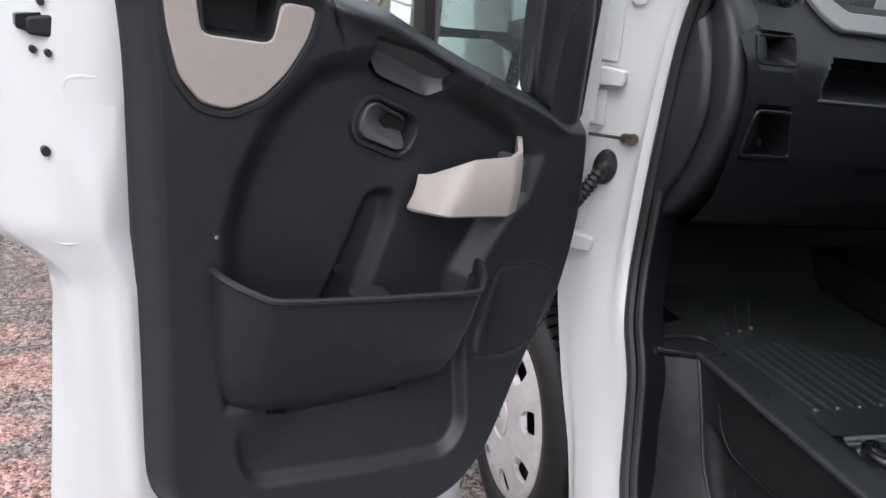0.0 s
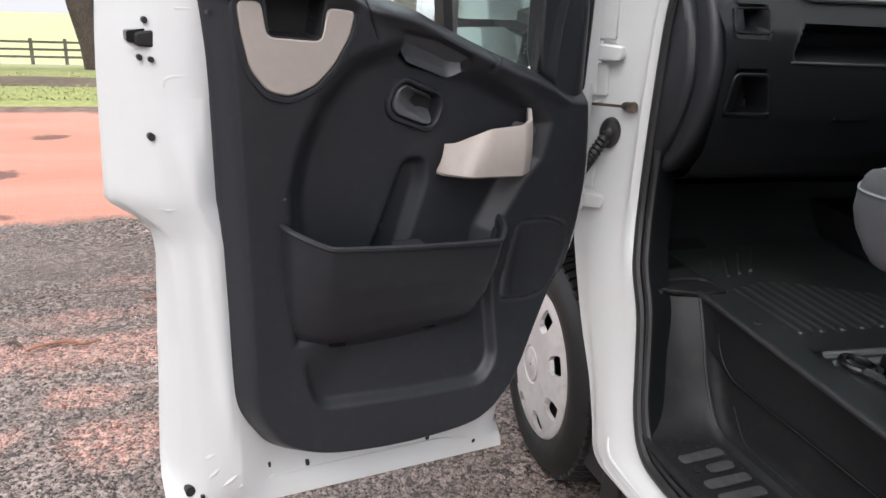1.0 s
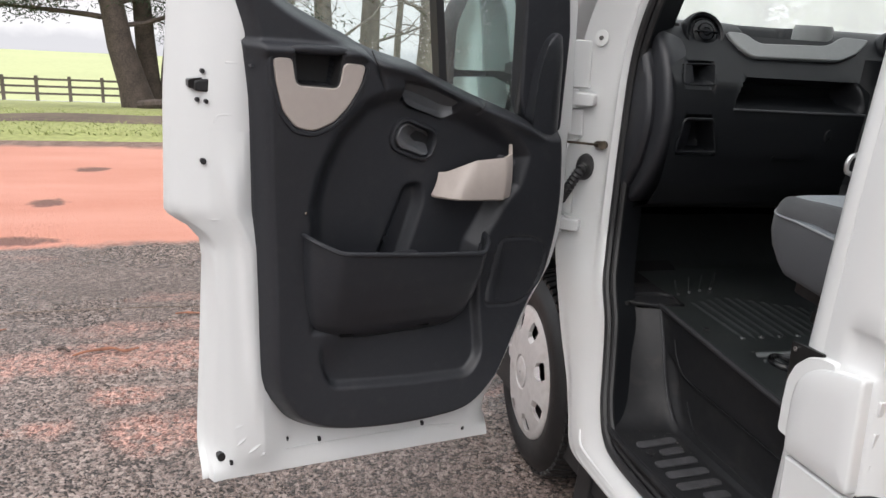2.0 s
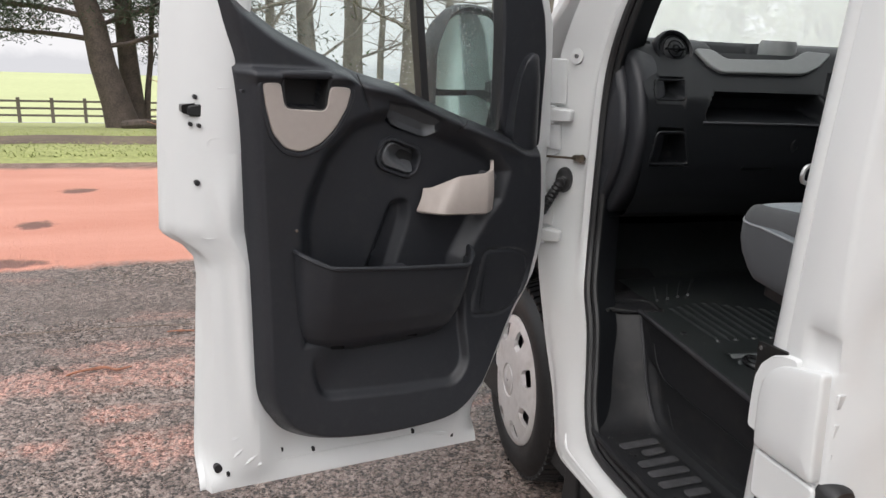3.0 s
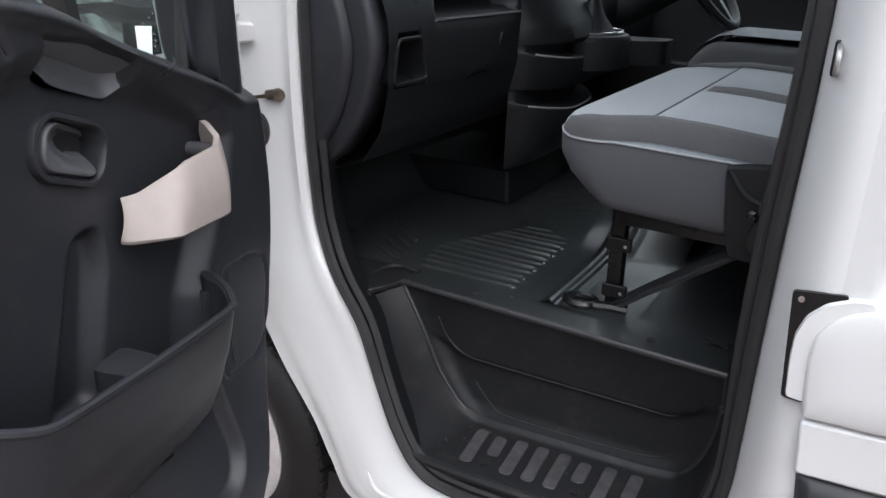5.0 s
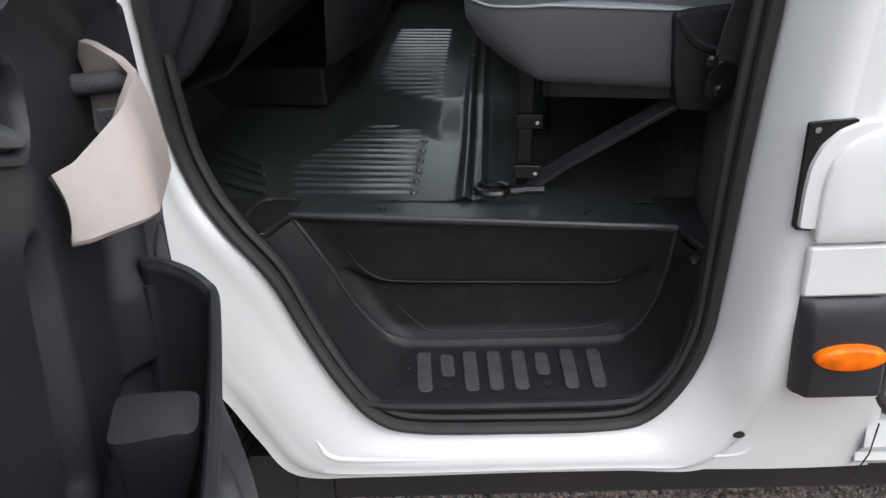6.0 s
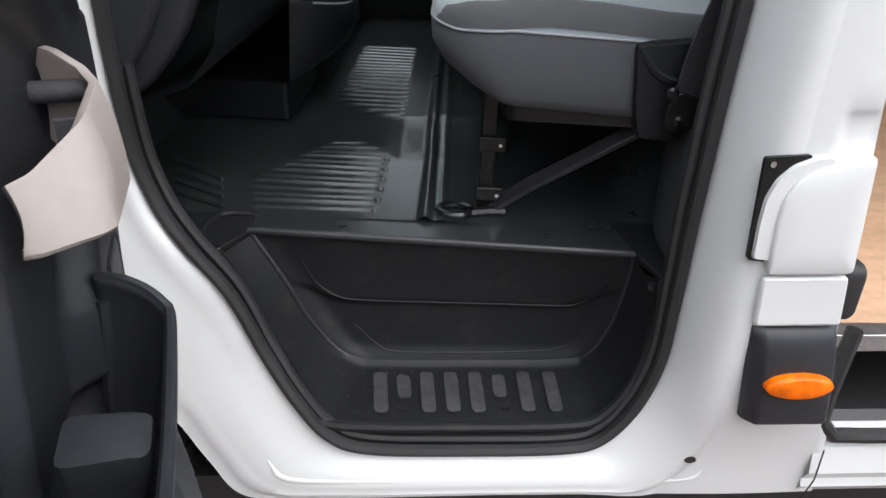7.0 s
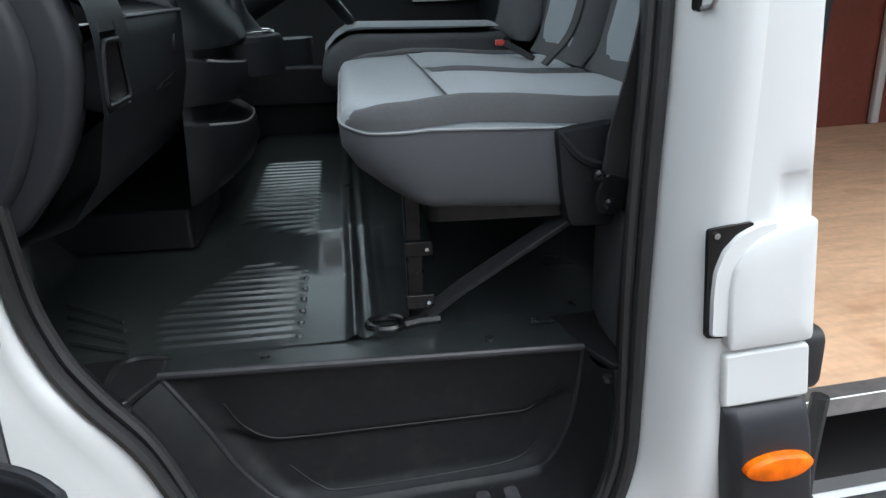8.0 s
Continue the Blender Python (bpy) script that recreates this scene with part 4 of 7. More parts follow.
def by_knots(points, n):
    """Points spread so that two curves with the same number of knots stay in step."""
    p = np.array(points, float)
    q = np.vstack([2 * p[0] - p[1], p, 2 * p[-1] - p[-2]])
    out = []
    for f in np.linspace(0, len(p) - 1 - 1e-9, n):
        k, t = int(f) + 1, f - int(f)
        a, b, c, d = q[k - 1], q[k], q[k + 1], q[k + 2]
        out.append(0.5 * ((2 * b) + (c - a) * t + (2 * a - 5 * b + 4 * c - d) * t * t + (3 * b - a - 3 * c + d) * t ** 3))
    return np.array(out)


sl, ed = by_knots(SEAL, NS), by_knots(EDGE, NS)
knot = np.linspace(0, len(SEAL) - 1, NS)
rows = []
for k in range(NS):
    a, b = Vector(sl[k]), Vector(ed[k])
    tail = step(13.5, 16.5, knot[k])
    front = 1 - step(3, 10, knot[k])
    low = (1 - tail) * (1 - front)
    row = [a + Vector((0, 0.006, 0)), a]
    for f in np.linspace(0.06, 1, 14):
        p = a.lerp(b, f)
        p.y = a.y + (b.y - a.y) * (f + tail * (1 - (1 - f) ** 2.6 - f))
        out = 0.004 * tail * (math.sin(math.pi * f ** 0.7)) + low * (0.018 * step(0, 0.5, f) * step(1.0, 0.6, f) + 0.006 * math.exp(-((f - 0.80) / 0.05) ** 2)) + front * (-0.012 * math.sin(math.pi * f) + 0.014 * math.exp(-((f - 0.12) / 0.1) ** 2))
        row.append(p + Vector((0, -out, 0)))
    row.append(b + Vector((0, 0.03, 0)))
    rows.append(row)
part("door_surround", loft(rows), WHITE, van, "white painted door frame, pillar and sill", sharp=50)
# rubber seal: two beads round the opening


def inset(p, d, dy=0.0):
    c = Vector((0.30, p[1], 0.95))
    v = (c - Vector(p))
    v.y = 0
    return Vector(p) + v.normalized() * d + Vector((0, dy, 0))


part("door_seal", tube([inset(p, 0.010, -0.004) for p in sl], 0.011, 8), RUBBER, van, "black rubber door seal")
part("door_seal", tube([inset(p, 0.026, 0.008) for p in sl], 0.009, 8), RUBBER, van, "black rubber inner lip")

part("jamb_trim", loft([[inset(p, d, dy) for p in sl] for d, dy in ((0.030, 0.006), (0.022, 0.030), (0.012, 0.055), (0.0, 0.085))]), DASH, van, "black inner jamb trim")

# side panel behind the doorway, up to the side-door opening
rows = []
for z in [0.308, 0.33, 0.36, 0.40, 0.46, *np.linspace(0.52, 0.93, 12), 0.951, 0.957, 0.963, 0.985, 1.004, 1.010, 1.016, *np.linspace(1.05, 1.6, 14), *np.linspace(1.66, 2.2, 8)]:
    b = [float(np.interp(z, [p[2] for p in EDGE[14:]], [p[k] for p in EDGE[14:]])) for k in (0, 1)]
    y = b[1] if z <= 1.6 else -0.225 + 0.25 * ((z - 1.6) / 0.6) ** 2
    e = float(along([(0.30, 0.985), (0.46, 0.955), (0.52, 0.924), (0.70, 0.887), (0.80, 0.874), (0.95, 0.857), (1.01, 0.850), (1.21, 0.836), (2.2, 0.79)], z))
    sag = 0.007 * float(step(0.953, 0.962, z) * step(1.014, 1.005, z))
    row = [(b[0] + (e - b[0]) * f, y - 0.003 * math.sin(math.pi * f) + sag * float(step(0.40, 0.52, f)), z) for f in np.linspace(0, 1, 14)]
    pad = 0.010 * float(step(1.05, 1.08, z) * step(1.24, 1.20, z)) + 0.008 * float(step(0.80, 0.84, z) * step(0.93, 0.90, z))
    rows.append(row + [(e + dx, y + dy, z) for dx, dy in ((0.005, 0.006), (0.011, 0.020), (0.016 + pad, 0.034), (0.020 + pad, 0.052), (0.040, 0.076), (0.043, 0.110), (0.020, 0.140))])
part("side_panel", loft(rows), WHITE, van, "white painted body side behind the front door", sharp=50)
# sill under the side door
part("rear_sill", loft([[(x, y, z) for y, z in [(-0.19, 0.308), (-0.205, 0.33), (-0.20, 0.345), (-0.215, 0.37), (-0.205, 0.42), (-0.17, 0.44), (-0.10, 0.44)]] for x in np.linspace(0.95, 3.0, 6)]), WHITE, van, "white sill under the side door")
part("side_step", loft([[(x, y, z) for y, z in [(-0.165, 0.442), (-0.15, 0.455), (0.10, 0.455), (0.12, 0.47), (0.12, 0.60)]] for x in (0.93, 1.5, 3.0)]), RUBBER, van, "black side-door step")
part("step_seal", tube(spline([(0.945, -0.21, 0.66), (0.935, -0.215, 0.52), (0.95, -0.21, 0.462), (1.00, -0.205, 0.446), (1.3, -0.205, 0.444), (3.0, -0.205, 0.444)], 40), 0.013, 8), RUBBER, van, "black rubber seal of the side door")
part("slide_guide", loft([[(x, -0.228 + (u + 0.228) * k, 0.745 + (v - 0.745) * k) for u, v in rounded([(-0.252, 0.698), (-0.204, 0.698), (-0.204, 0.792), (-0.252, 0.792)], 0.022, 6)] for x, k in ((0.872, 1.0), (0.898, 1.0), (0.904, 0.92), (0.904, 0.66), (0.890, 0.58), (0.889, 0.02))], True), RUBBER, van, "black rubber buffer at the side-door edge")
part("panel_seam", tube([(0.949, -0.2165, 0.312), (0.960, -0.2195, 0.36), (0.955, -0.224, 0.43)], 0.0014, 6), DARK, van)

# door striker on the rear pillar, and the bead along the sill
part("door_striker", plate(rounded([(0.706, 1.200), (0.724, 1.200), (0.724, 1.242), (0.706, 1.242)], 0.005), lambda a, b, c: (a, -0.196 - c, b), -0.02, 0.003), STEEL, van, "steel door striker plate", bevel=0.002)
part("striker_loop", tube(spline([(0.712, -0.20, 1.236), (0.712, -0.222, 1.230), (0.712, -0.224, 1.210), (0.712, -0.20, 1.204)], 16), 0.0035, 8), ALLOY, van, "bent steel striker loop")
part("sill_bead", tube(spline([(0.042, -0.184, 0.385), (0.060, -0.190, 0.357), (0.10, -0.1925, 0.348), (0.228, -0.1935, 0.345), (0.45, -0.194, 0.342), (0.70, -0.194, 0.340), (0.760, -0.199, 0.350), (0.772, -0.201, 0.378)], 60), [0.0012, 0.003, *[0.0048] * 56, 0.003, 0.0012], 12), WHITE, van, "pressed bead along the sill")

# fuel flap and its recess
FLANGE = rounded([(0.756, 0.803), (0.728, 0.806), (0.7245, 0.86), (0.725, 0.895), (0.734, 0.922), (0.753, 0.942), (0.779, 0.953), (0.803, 0.9555), (0.806, 0.93), (0.79, 0.86)], 0.006, 4)
FLAP = rounded([(0.752, 0.785), (0.747, 0.83), (0.744, 0.87), (0.747, 0.900), (0.760, 0.922), (0.782, 0.938), (0.805, 0.946), (0.855, 0.958), (0.873, 0.787)], 0.008, 4)


def side(a, b, c):
    return (a, -0.248 - c, b)


part("flap_recess", plate(rounded([(0.7235, 0.803), (0.75, 0.80), (0.775, 0.955), (0.7135, 0.950)], 0.005), side, -0.002, 0.0045), STEEL, van, "black recess beside the fuel flap")
part("flap_flange", loft([[side(0.765 + (u - 0.765) * k, 0.88 + (v - 0.88) * k, w) for u, v in FLANGE] for k, w in [(1.0, -0.004), (1.0, 0.007), (0.97, 0.011), (0.5, 0.012), (0.02, 0.012)]], True), WHITE, van, "white curved edge of the fuel flap", sharp=50)
flap = part("fuel_flap", loft([[side(0.815 + (u - 0.815) * k, 0.865 + (v - 0.865) * k, w) for u, v in FLAP] for k, w in [(1.0, -0.004), (1.0, 0.010), (0.985, 0.015), (0.92, 0.0175), (0.5, 0.0185), (0.02, 0.019)]], True, True), WHITE, van, "white fuel filler flap", sharp=50)
# a near-black strip painting the shaded gap behind the flap's rear edge, with its clips, and the side-door seal down
# the jamb
part("flap_gap", loft([[(x, y, z) for y in (-0.236, -0.226, -0.214)] for x, z in ((0.8715, 0.800), (0.8690, 0.83), (0.8645, 0.90), (0.8615, 0.938))]), VOID, van, "near-black strip painting the shaded gap behind the fuel flap", thick=0.003)
for z in (0.825, 0.872, 0.918):
    part("flap_clip", plate(rounded([(-0.240, z - 0.011), (-0.226, z - 0.011), (-0.226, z + 0.011), (-0.240, z + 0.011)], 0.002), lambda a, b, c: (c, a, b), 0.860, 0.8765 - 0.07 * (z - 0.825)), WHITE, flap, bevel=0.001)
part("jamb_seal", tube([(float(along([(0.46, 0.955), (0.70, 0.887), (0.95, 0.857), (1.21, 0.836), (2.2, 0.79)], z)) + 0.046, -0.132 if z < 1.6 else -0.132 + 0.25 * ((z - 1.6) / 0.6) ** 2, z) for z in np.linspace(0.50, 2.0, 24)], 0.012, 8), RUBBER, van, "black rubber seal of the side-door opening")
part("flap_screw", plate(oval(0.7245, 0.942, 0.0042, 0.0042, 10), side, 0.0, 0.0075), CHROME, van)
part("lower_panel", plate(rounded([(0.757, 0.697), (0.884, 0.699), (0.874, 0.779), (0.751, 0.777)], 0.008), side, -0.004, 0.010), WHITE, van, "white blanking panel", bevel=0.004)
rows = []
for z, out in [(0.524, 0.010), (0.526, 0.020), (0.532, 0.023), (0.60, 0.024), (0.640, 0.023), (0.660, 0.020), (0.676, 0.015), (0.688, 0.008), (0.693, 0.001)]:
    f = (z - 0.524) / 0.169
    a, b = 0.779 - 0.0195 * f, 0.913 - 0.027 * f
    rows.append([side(x, z, c) for x, c in ((a, -0.008), (a + 0.002, 0.2 * out), (a + 0.016, 0.96 * out), (a + 0.020, out), (b - 0.012, out), (b - 0.005, 0.8 * out), (b, 0.1 * out), (b, -0.008))])
part("marker_block", loft(rows, False), PLASTIC, van, "charcoal plastic side moulding with a rounded top", sharp=40)
part("marker_lens", loft([[side(0.838 + (u - 0.838) * k, 0.606 + (v - 0.606) * k, w) for u, v in oval(0.838, 0.606, 0.0525, 0.021, 32)] for k, w in [(1.0, 0.020), (0.97, 0.033), (0.8, 0.038), (0.4, 0.040), (0.02, 0.040)]], True), ORANGE, van, "amber oval marker lens")
part("body_plug", plate(oval(0.742, 0.396, 0.010, 0.0065, 14), lambda a, b, c: (a, -0.203 - c, b), -0.01, 0.004), RUBBER, van, "black rubber plug")

# hinges, check strap, loom boot and pillar details, on the slanting face of the front pillar
def pil(s_, z, c):
    return Vector((-0.181 - 0.70 * s_, -0.064 - 0.714 * s_, z)) + Vector((0.714, -0.70, 0)) * c


for z in (1.197, 0.858):
    part("hinge", loft([[pil(0.095 + a, z + b, c) for a, b in rounded([(-0.034, -0.016), (0.03, -0.019), (0.03, 0.019), (-0.034, 0.016)], 0.010)] for c in (-0.02, 0.022, 0.028)], True, True), WHITE, van, "white painted door hinge", bevel=0.004)
    part("hinge", tube([pil(0.118, z - 0.024, 0.018), pil(0.118, z + 0.024, 0.018)], 0.011, 12), WHITE, van)
part("check_strap", tube([dp(0.11, 1.090, -0.04), pil(0.026, 1.084, 0.010)], 0.0, flat=(0.006, 0.004, (0, 0, 1))), RUSTY, van, "rusty door check strap")
part("check_pivot", tube([pil(0.026, 1.084, -0.004), pil(0.026, 1.084, 0.020)], 0.011, 12), RUSTY, van)
part("check_pivot", plate(rounded([(0.018, 1.074), (0.05, 1.078), (0.05, 1.092), (0.018, 1.094)], 0.006), pil, 0.0, 0.016), RUSTY, van)
part("loom_plate", loft([[pil(a, b, c) for a, b in oval(0.070, 1.019, 0.024 * k, 0.036 * k, 24)] for k, c in [(1, -0.01), (1, 0.008), (0.85, 0.014), (0.6, 0.016)]], True, True), RUBBER, van, "black rubber loom grommet")
boot = spline([pil(0.070, 1.022, 0.010), pil(0.074, 1.012, 0.034), pil(0.092, 0.975, 0.042), pil(0.112, 0.940, 0.030), pil(0.13, 0.915, 0.0)], 46)
part("loom_boot", tube(boot, [0.0135 + 0.0022 * math.sin(k * 2.1) for k in range(46)], 10), RUBBER, van, "black ribbed rubber loom boot")
part("pillar_plug", plate(oval(0.0, 0.883, 0.006, 0.009, 12), pil, -0.01, 0.008), RUBBER, van)
for s0, z0, z1 in ((0.105, 1.225, 1.345), (0.108, 1.10, 1.17), (0.112, 0.885, 0.97)):
    part("pillar_bracket", plate(rounded([(s0 - 0.022, z0), (s0 + 0.03, z0), (s0 + 0.03, z1), (s0 - 0.015, z1)], 0.006), pil, -0.005, 0.010), WHITE, van, bevel=0.003)
part("pillar_lug", plate(oval(0.066, 1.354, 0.017, 0.020, 18), pil, -0.005, 0.012), WHITE, van)
part("lug_screw", plate(oval(0.066, 1.354, 0.006, 0.006, 10), pil, 0.011, 0.015), CHROME, van)

# front wing and wheel arch
HUBC = Vector((-0.402, -0.02, 0.312))
rows = []
for a in np.linspace(-12, 192, 40):
    c, s_ = math.cos(radians(a)), math.sin(radians(a))
    rows.append([(HUBC.x + r * c, y, HUBC.z + r * s_) for r, y in [(0.415, 0.25), (0.410, -0.05), (0.405, -0.11), (0.42, -0.125)]])
part("wheel_arch", loft(rows[3:]), RUBBER, van, "black wheel arch liner")
rows = [[(x, y, z) for x in np.linspace(-1.05, -0.245, 10)] for y, z in [(-0.165, 0.80), (-0.185, 0.90), (-0.19, 1.0), (-0.16, 1.08), (-0.05, 1.13), (0.4, 1.17), (1.2, 1.17), (1.7, 1.08), (1.78, 0.8)]]
part("bonnet", loft(rows), WHITE, van, "white bonnet and wing tops")
part("underbody", box(-1.0, 2.98, -0.13, 1.70, 0.19, 0.30), RUBBER, van, "black underbody")
part("nose", loft([[(x, y, z) for y in np.linspace(-0.16, 1.76, 9)] for x, z in [(-1.05, 1.10), (-1.12, 0.95), (-1.14, 0.6), (-1.10, 0.30)]]), WHITE, van, "plain white front of the van")
part("mud_flap", plate([(-0.02, 0.10), (0.055, 0.10), (0.05, 0.34), (-0.01, 0.36)], lambda a, b, c: (a, -0.14 + c, b), 0, 0.22), RUBBER, van, "black mud flap", bevel=0.004)

# ---- front wheel, steered a little ----
CABIN[0] = Matrix.Translation(HUBC + Vector((0, 0.018, 0))) @ Matrix.Rotation(radians(-7), 4, "Z") @ Matrix.Translation(-HUBC)
prof = [(0.200, -0.135), (0.215, -0.150), (0.250, -0.158), (0.280, -0.150), (0.300, -0.128), (0.311, -0.10), (0.314, -0.06), (0.314, 0.02), (0.308, 0.055), (0.28, 0.075), (0.21, 0.06)]
rows = [[(HUBC.x + r * 1.03 * math.cos(a), y + 0.005, HUBC.z + r * 1.03 * math.sin(a)) for r, y in prof] for a in np.linspace(0, 2 * math.pi, 73)]
wheel = part("wheel", loft(rows), TYRE, van, "front wheel with worn black tyre", sharp=50)
tb = bmesh.new()
for k in range(60):
    a0 = 2 * math.pi * k / 60
    for y0, y1, sk in ((-0.125, -0.062, 0.035), (-0.055, 0.0, -0.03)):
        pts = []
        for r in (0.318, 0.330 if y0 < -0.1 else 0.332):
            for da, y in ((0.006, y0), (0.075, y0), (0.075 + sk, y1), (0.006 + sk, y1)):
                rr = r - (0.010 if y < -0.11 else 0)
                pts.append(tb.verts.new((HUBC.x + rr * math.cos(a0 + da), y, HUBC.z + rr * math.sin(a0 + da))))
        a, b = pts[:4], pts[4:]
        tb.faces.new(b)
        for j in range(4):
            tb.faces.new((a[j], a[(j + 1) % 4], b[(j + 1) % 4], b[j]))
tagged(part("tread", tb, TYRE, wheel), kind="stuff")
part("rim", loft([[(HUBC.x + r * math.cos(a), y, HUBC.z + r * math.sin(a)) for r, y in [(0.215, -0.138), (0.20, -0.12), (0.195, -0.06), (0.10, -0.05), (0.02, -0.05)]] for a in np.linspace(0, 2 * math.pi, 49)]), STEEL, wheel, "grey steel rim behind the cover")


def hub_at(r, a, y):
    return (HUBC.x + r * math.cos(a), y, HUBC.z + r * math.sin(a))


hb = bmesh.new()
loft([[hub_at(r, a, y) for r, y in [(0.004, -0.167), (0.026, -0.167), (0.029, -0.165), (0.046, -0.165), (0.050, -0.160), (0.053, -0.160), (0.056, -0.165), (0.100, -0.166), (0.131, -0.163), (0.137, -0.157), (0.139, -0.148)]] for a in np.linspace(0, 2 * math.pi, 65)], bm=hb)
loft([[hub_at(r, a, y) for r, y in [(0.187, -0.140), (0.188, -0.149), (0.203, -0.147), (0.212, -0.141), (0.214, -0.130)]] for a in np.linspace(0, 2 * math.pi, 65)], bm=hb)
for k in range(8):
    a0 = math.radians(27 + 22.5 + 45 * k)
    part("spoke", loft([[hub_at(r, a0 + d * wd, y + (0.012 if abs(d) > 1.01 else 0.0)) for d in (-1.03, -1, -0.5, 0, 0.5, 1, 1.03)] for r, wd, y in [(0.128, 0.30, -0.1632), (0.142, 0.27, -0.1620), (0.150, 0.225, -0.1610), (0.172, 0.225, -0.1560), (0.182, 0.245, -0.1525), (0.192, 0.27, -0.1490)]]), HUB, wheel)
part("hubcap", hb, HUB, wheel, "grubby silver plastic wheel cover with eight slots")
CABIN[0] = None

# ---- step well ----
TUB = [(0.0, 0.030, 0.702), (0.054, 0.018, 0.616), (0.097, 0.010, 0.535), (0.145, 0.004, 0.474), (0.185, 0.000, 0.449), (0.227, -0.002, 0.444), (0.39, -0.003, 0.444), (0.554, -0.002, 0.444), (0.604, -0.004, 0.464), (0.636, -0.010, 0.532), (0.648, -0.020, 0.615), (0.648, -0.037, 0.696)]
RIMW = [(-0.058, -0.075, 0.703), (-0.012, -0.098, 0.635), (0.040, -0.120, 0.550), (0.090, -0.143, 0.476), (0.128, -0.156, 0.448), (0.190, -0.160, 0.444), (0.39, -0.161, 0.444), (0.560, -0.160, 0.444), (0.605, -0.155, 0.458), (0.645, -0.146, 0.520), (0.664, -0.130, 0.620), (0.670, -0.108, 0.690)]
tub, tub_rim = by_knots(TUB, 110), by_knots(RIMW, 110)
tub_left, tub_right = [p for p in tub[:56][::-1]], [p for p in tub[55:]]


def riser(x, z):
    """The riser's depth at a place: the tub's back wall, with a step along its middle."""
    xa, xb = (float(np.interp(z, [p[2] for p in side_pts], [p[0] for p in side_pts])) for side_pts in (tub_left, tub_right))
    ya, yb = (float(np.interp(z, [p[2] for p in side_pts], [p[1] for p in side_pts])) for side_pts in (tub_left, tub_right))
    f = min(1.0, max(0.0, (x - xa) / max(1e-6, xb - xa)))
    g = (0.70 - z) / 0.256
    inside = min(x - xa, xb - x)
    lower = float(step(0.572, 0.562, z - 0.5 * max(0.0, 0.148 - x) - 0.6 * max(0.0, x - 0.565)))
    return ya + (yb - ya) * f + float(step(0.0, 0.04, inside)) * (0.008 * math.sin(math.pi * min(1.0, max(0.0, g))) + 0.010 * lower * float(step(0.444, 0.48, z)))


rows = []
for g in np.linspace(0, 1, 44):
    row = []
    for f in np.linspace(0, 1, 64):
        z_l, z_r = 0.702 + (0.444 - 0.702) * g, 0.696 + (0.444 - 0.696) * g
        z = z_l + (z_r - z_l) * f
        xa = float(np.interp(z, [p[2] for p in tub_left], [p[0] for p in tub_left]))
        xb = float(np.interp(z, [p[2] for p in tub_right], [p[0] for p in tub_right]))
        x = xa + (xb - xa) * f
        row.append((x, riser(x, z), z))
    rows.append(row)
step_well = part("step_well", loft(rows), WELL, van, "black moulded plastic step well", sharp=60)
# the apron: cheeks and tread in one sweep, from the riser out to the rim
rows = []
for t in np.linspace(0, 1, 22):
    row = []
    for a, b in zip(tub, tub_rim):
        p = Vector(a).lerp(Vector(b), t)
        steep = min(1.0, max(0.0, (a[2] - 0.444) / 0.06))
        p.z += -0.016 * steep * math.sin(math.pi * t) + 0.010 * max(0.0, 1 - t / 0.10) ** 2 * (1 - steep)
        p.y += 0.004 * steep * math.sin(math.pi * t)
        row.append(p)
    rows.append(row)
part("well_apron", loft(rows), WELL, van, "black moulded tread and cheeks of the step well", sharp=170)
# lips in a lighter plastic, their highlight put into the colour
part("well_lip", tube([(x, 0.030 - 0.1034 * x - 0.002, 0.702 - 0.0093 * x) for x in np.linspace(0.0, 0.648, 12)], 0.0070, 10), WELL_EDGE, van)
part("well_lip", tube([Vector(p) + Vector((0, -0.001, 0.001)) for p in tub[::2]], 0.0040, 10), WELL_EDGE, van)
part("well_rim", tube(spline([(-0.06, -0.075, 0.705), (0.03, -0.118, 0.565), (0.085, -0.143, 0.478), (0.13, -0.158, 0.444), (0.20, -0.162, 0.436), (0.38, -0.163, 0.434), (0.55, -0.162, 0.436), (0.60, -0.158, 0.455), (0.645, -0.148, 0.52), (0.668, -0.130, 0.62), (0.672, -0.11, 0.69)], 60), 0.009, 8), WELL, van)
for line in ([(0.088, 0.644), (0.110, 0.605), (0.148, 0.577), (0.20, 0.571), (0.327, 0.570), (0.50, 0.570), (0.561, 0.571), (0.600, 0.587), (0.620, 0.621)], [(0.176, 0.516), (0.217, 0.476), (0.258, 0.464), (0.436, 0.464), (0.552, 0.472), (0.591, 0.501)]):
    part("moulded_line", tube([(x, riser(x, z) - 0.0004, z) for x, z in spline(line, 50)], 0.0016, 6), WELL, step_well)
for k, x in enumerate([0.222, 0.263, 0.305, 0.348, 0.392, 0.434, 0.480, 0.528]):
    short = k in (1, 5)
    y0, y1 = (-0.038, -0.100) if short else (-0.030, -0.138)
    lean = -(x - 0.37) * 0.03
    pts = rounded([(x - 0.0125, y0), (x + 0.0125, y0), (x + 0.0125 + lean, y1), (x - 0.0125 + lean, y1)], 0.0125)
    part("tread_strip", plate(pts, lambda a, b, c: (a, b, c), 0.444, 0.4475), TREAD, step_well, "grey grip strip", bevel=0.0015)
for x, y in [(0.262, -0.125), (0.437, -0.125)]:
    part("tread_screw", plate(oval(x, y, 0.008, 0.008, 14), lambda a, b, c: (a, b, c), 0.444, 0.4475), DARK, step_well)
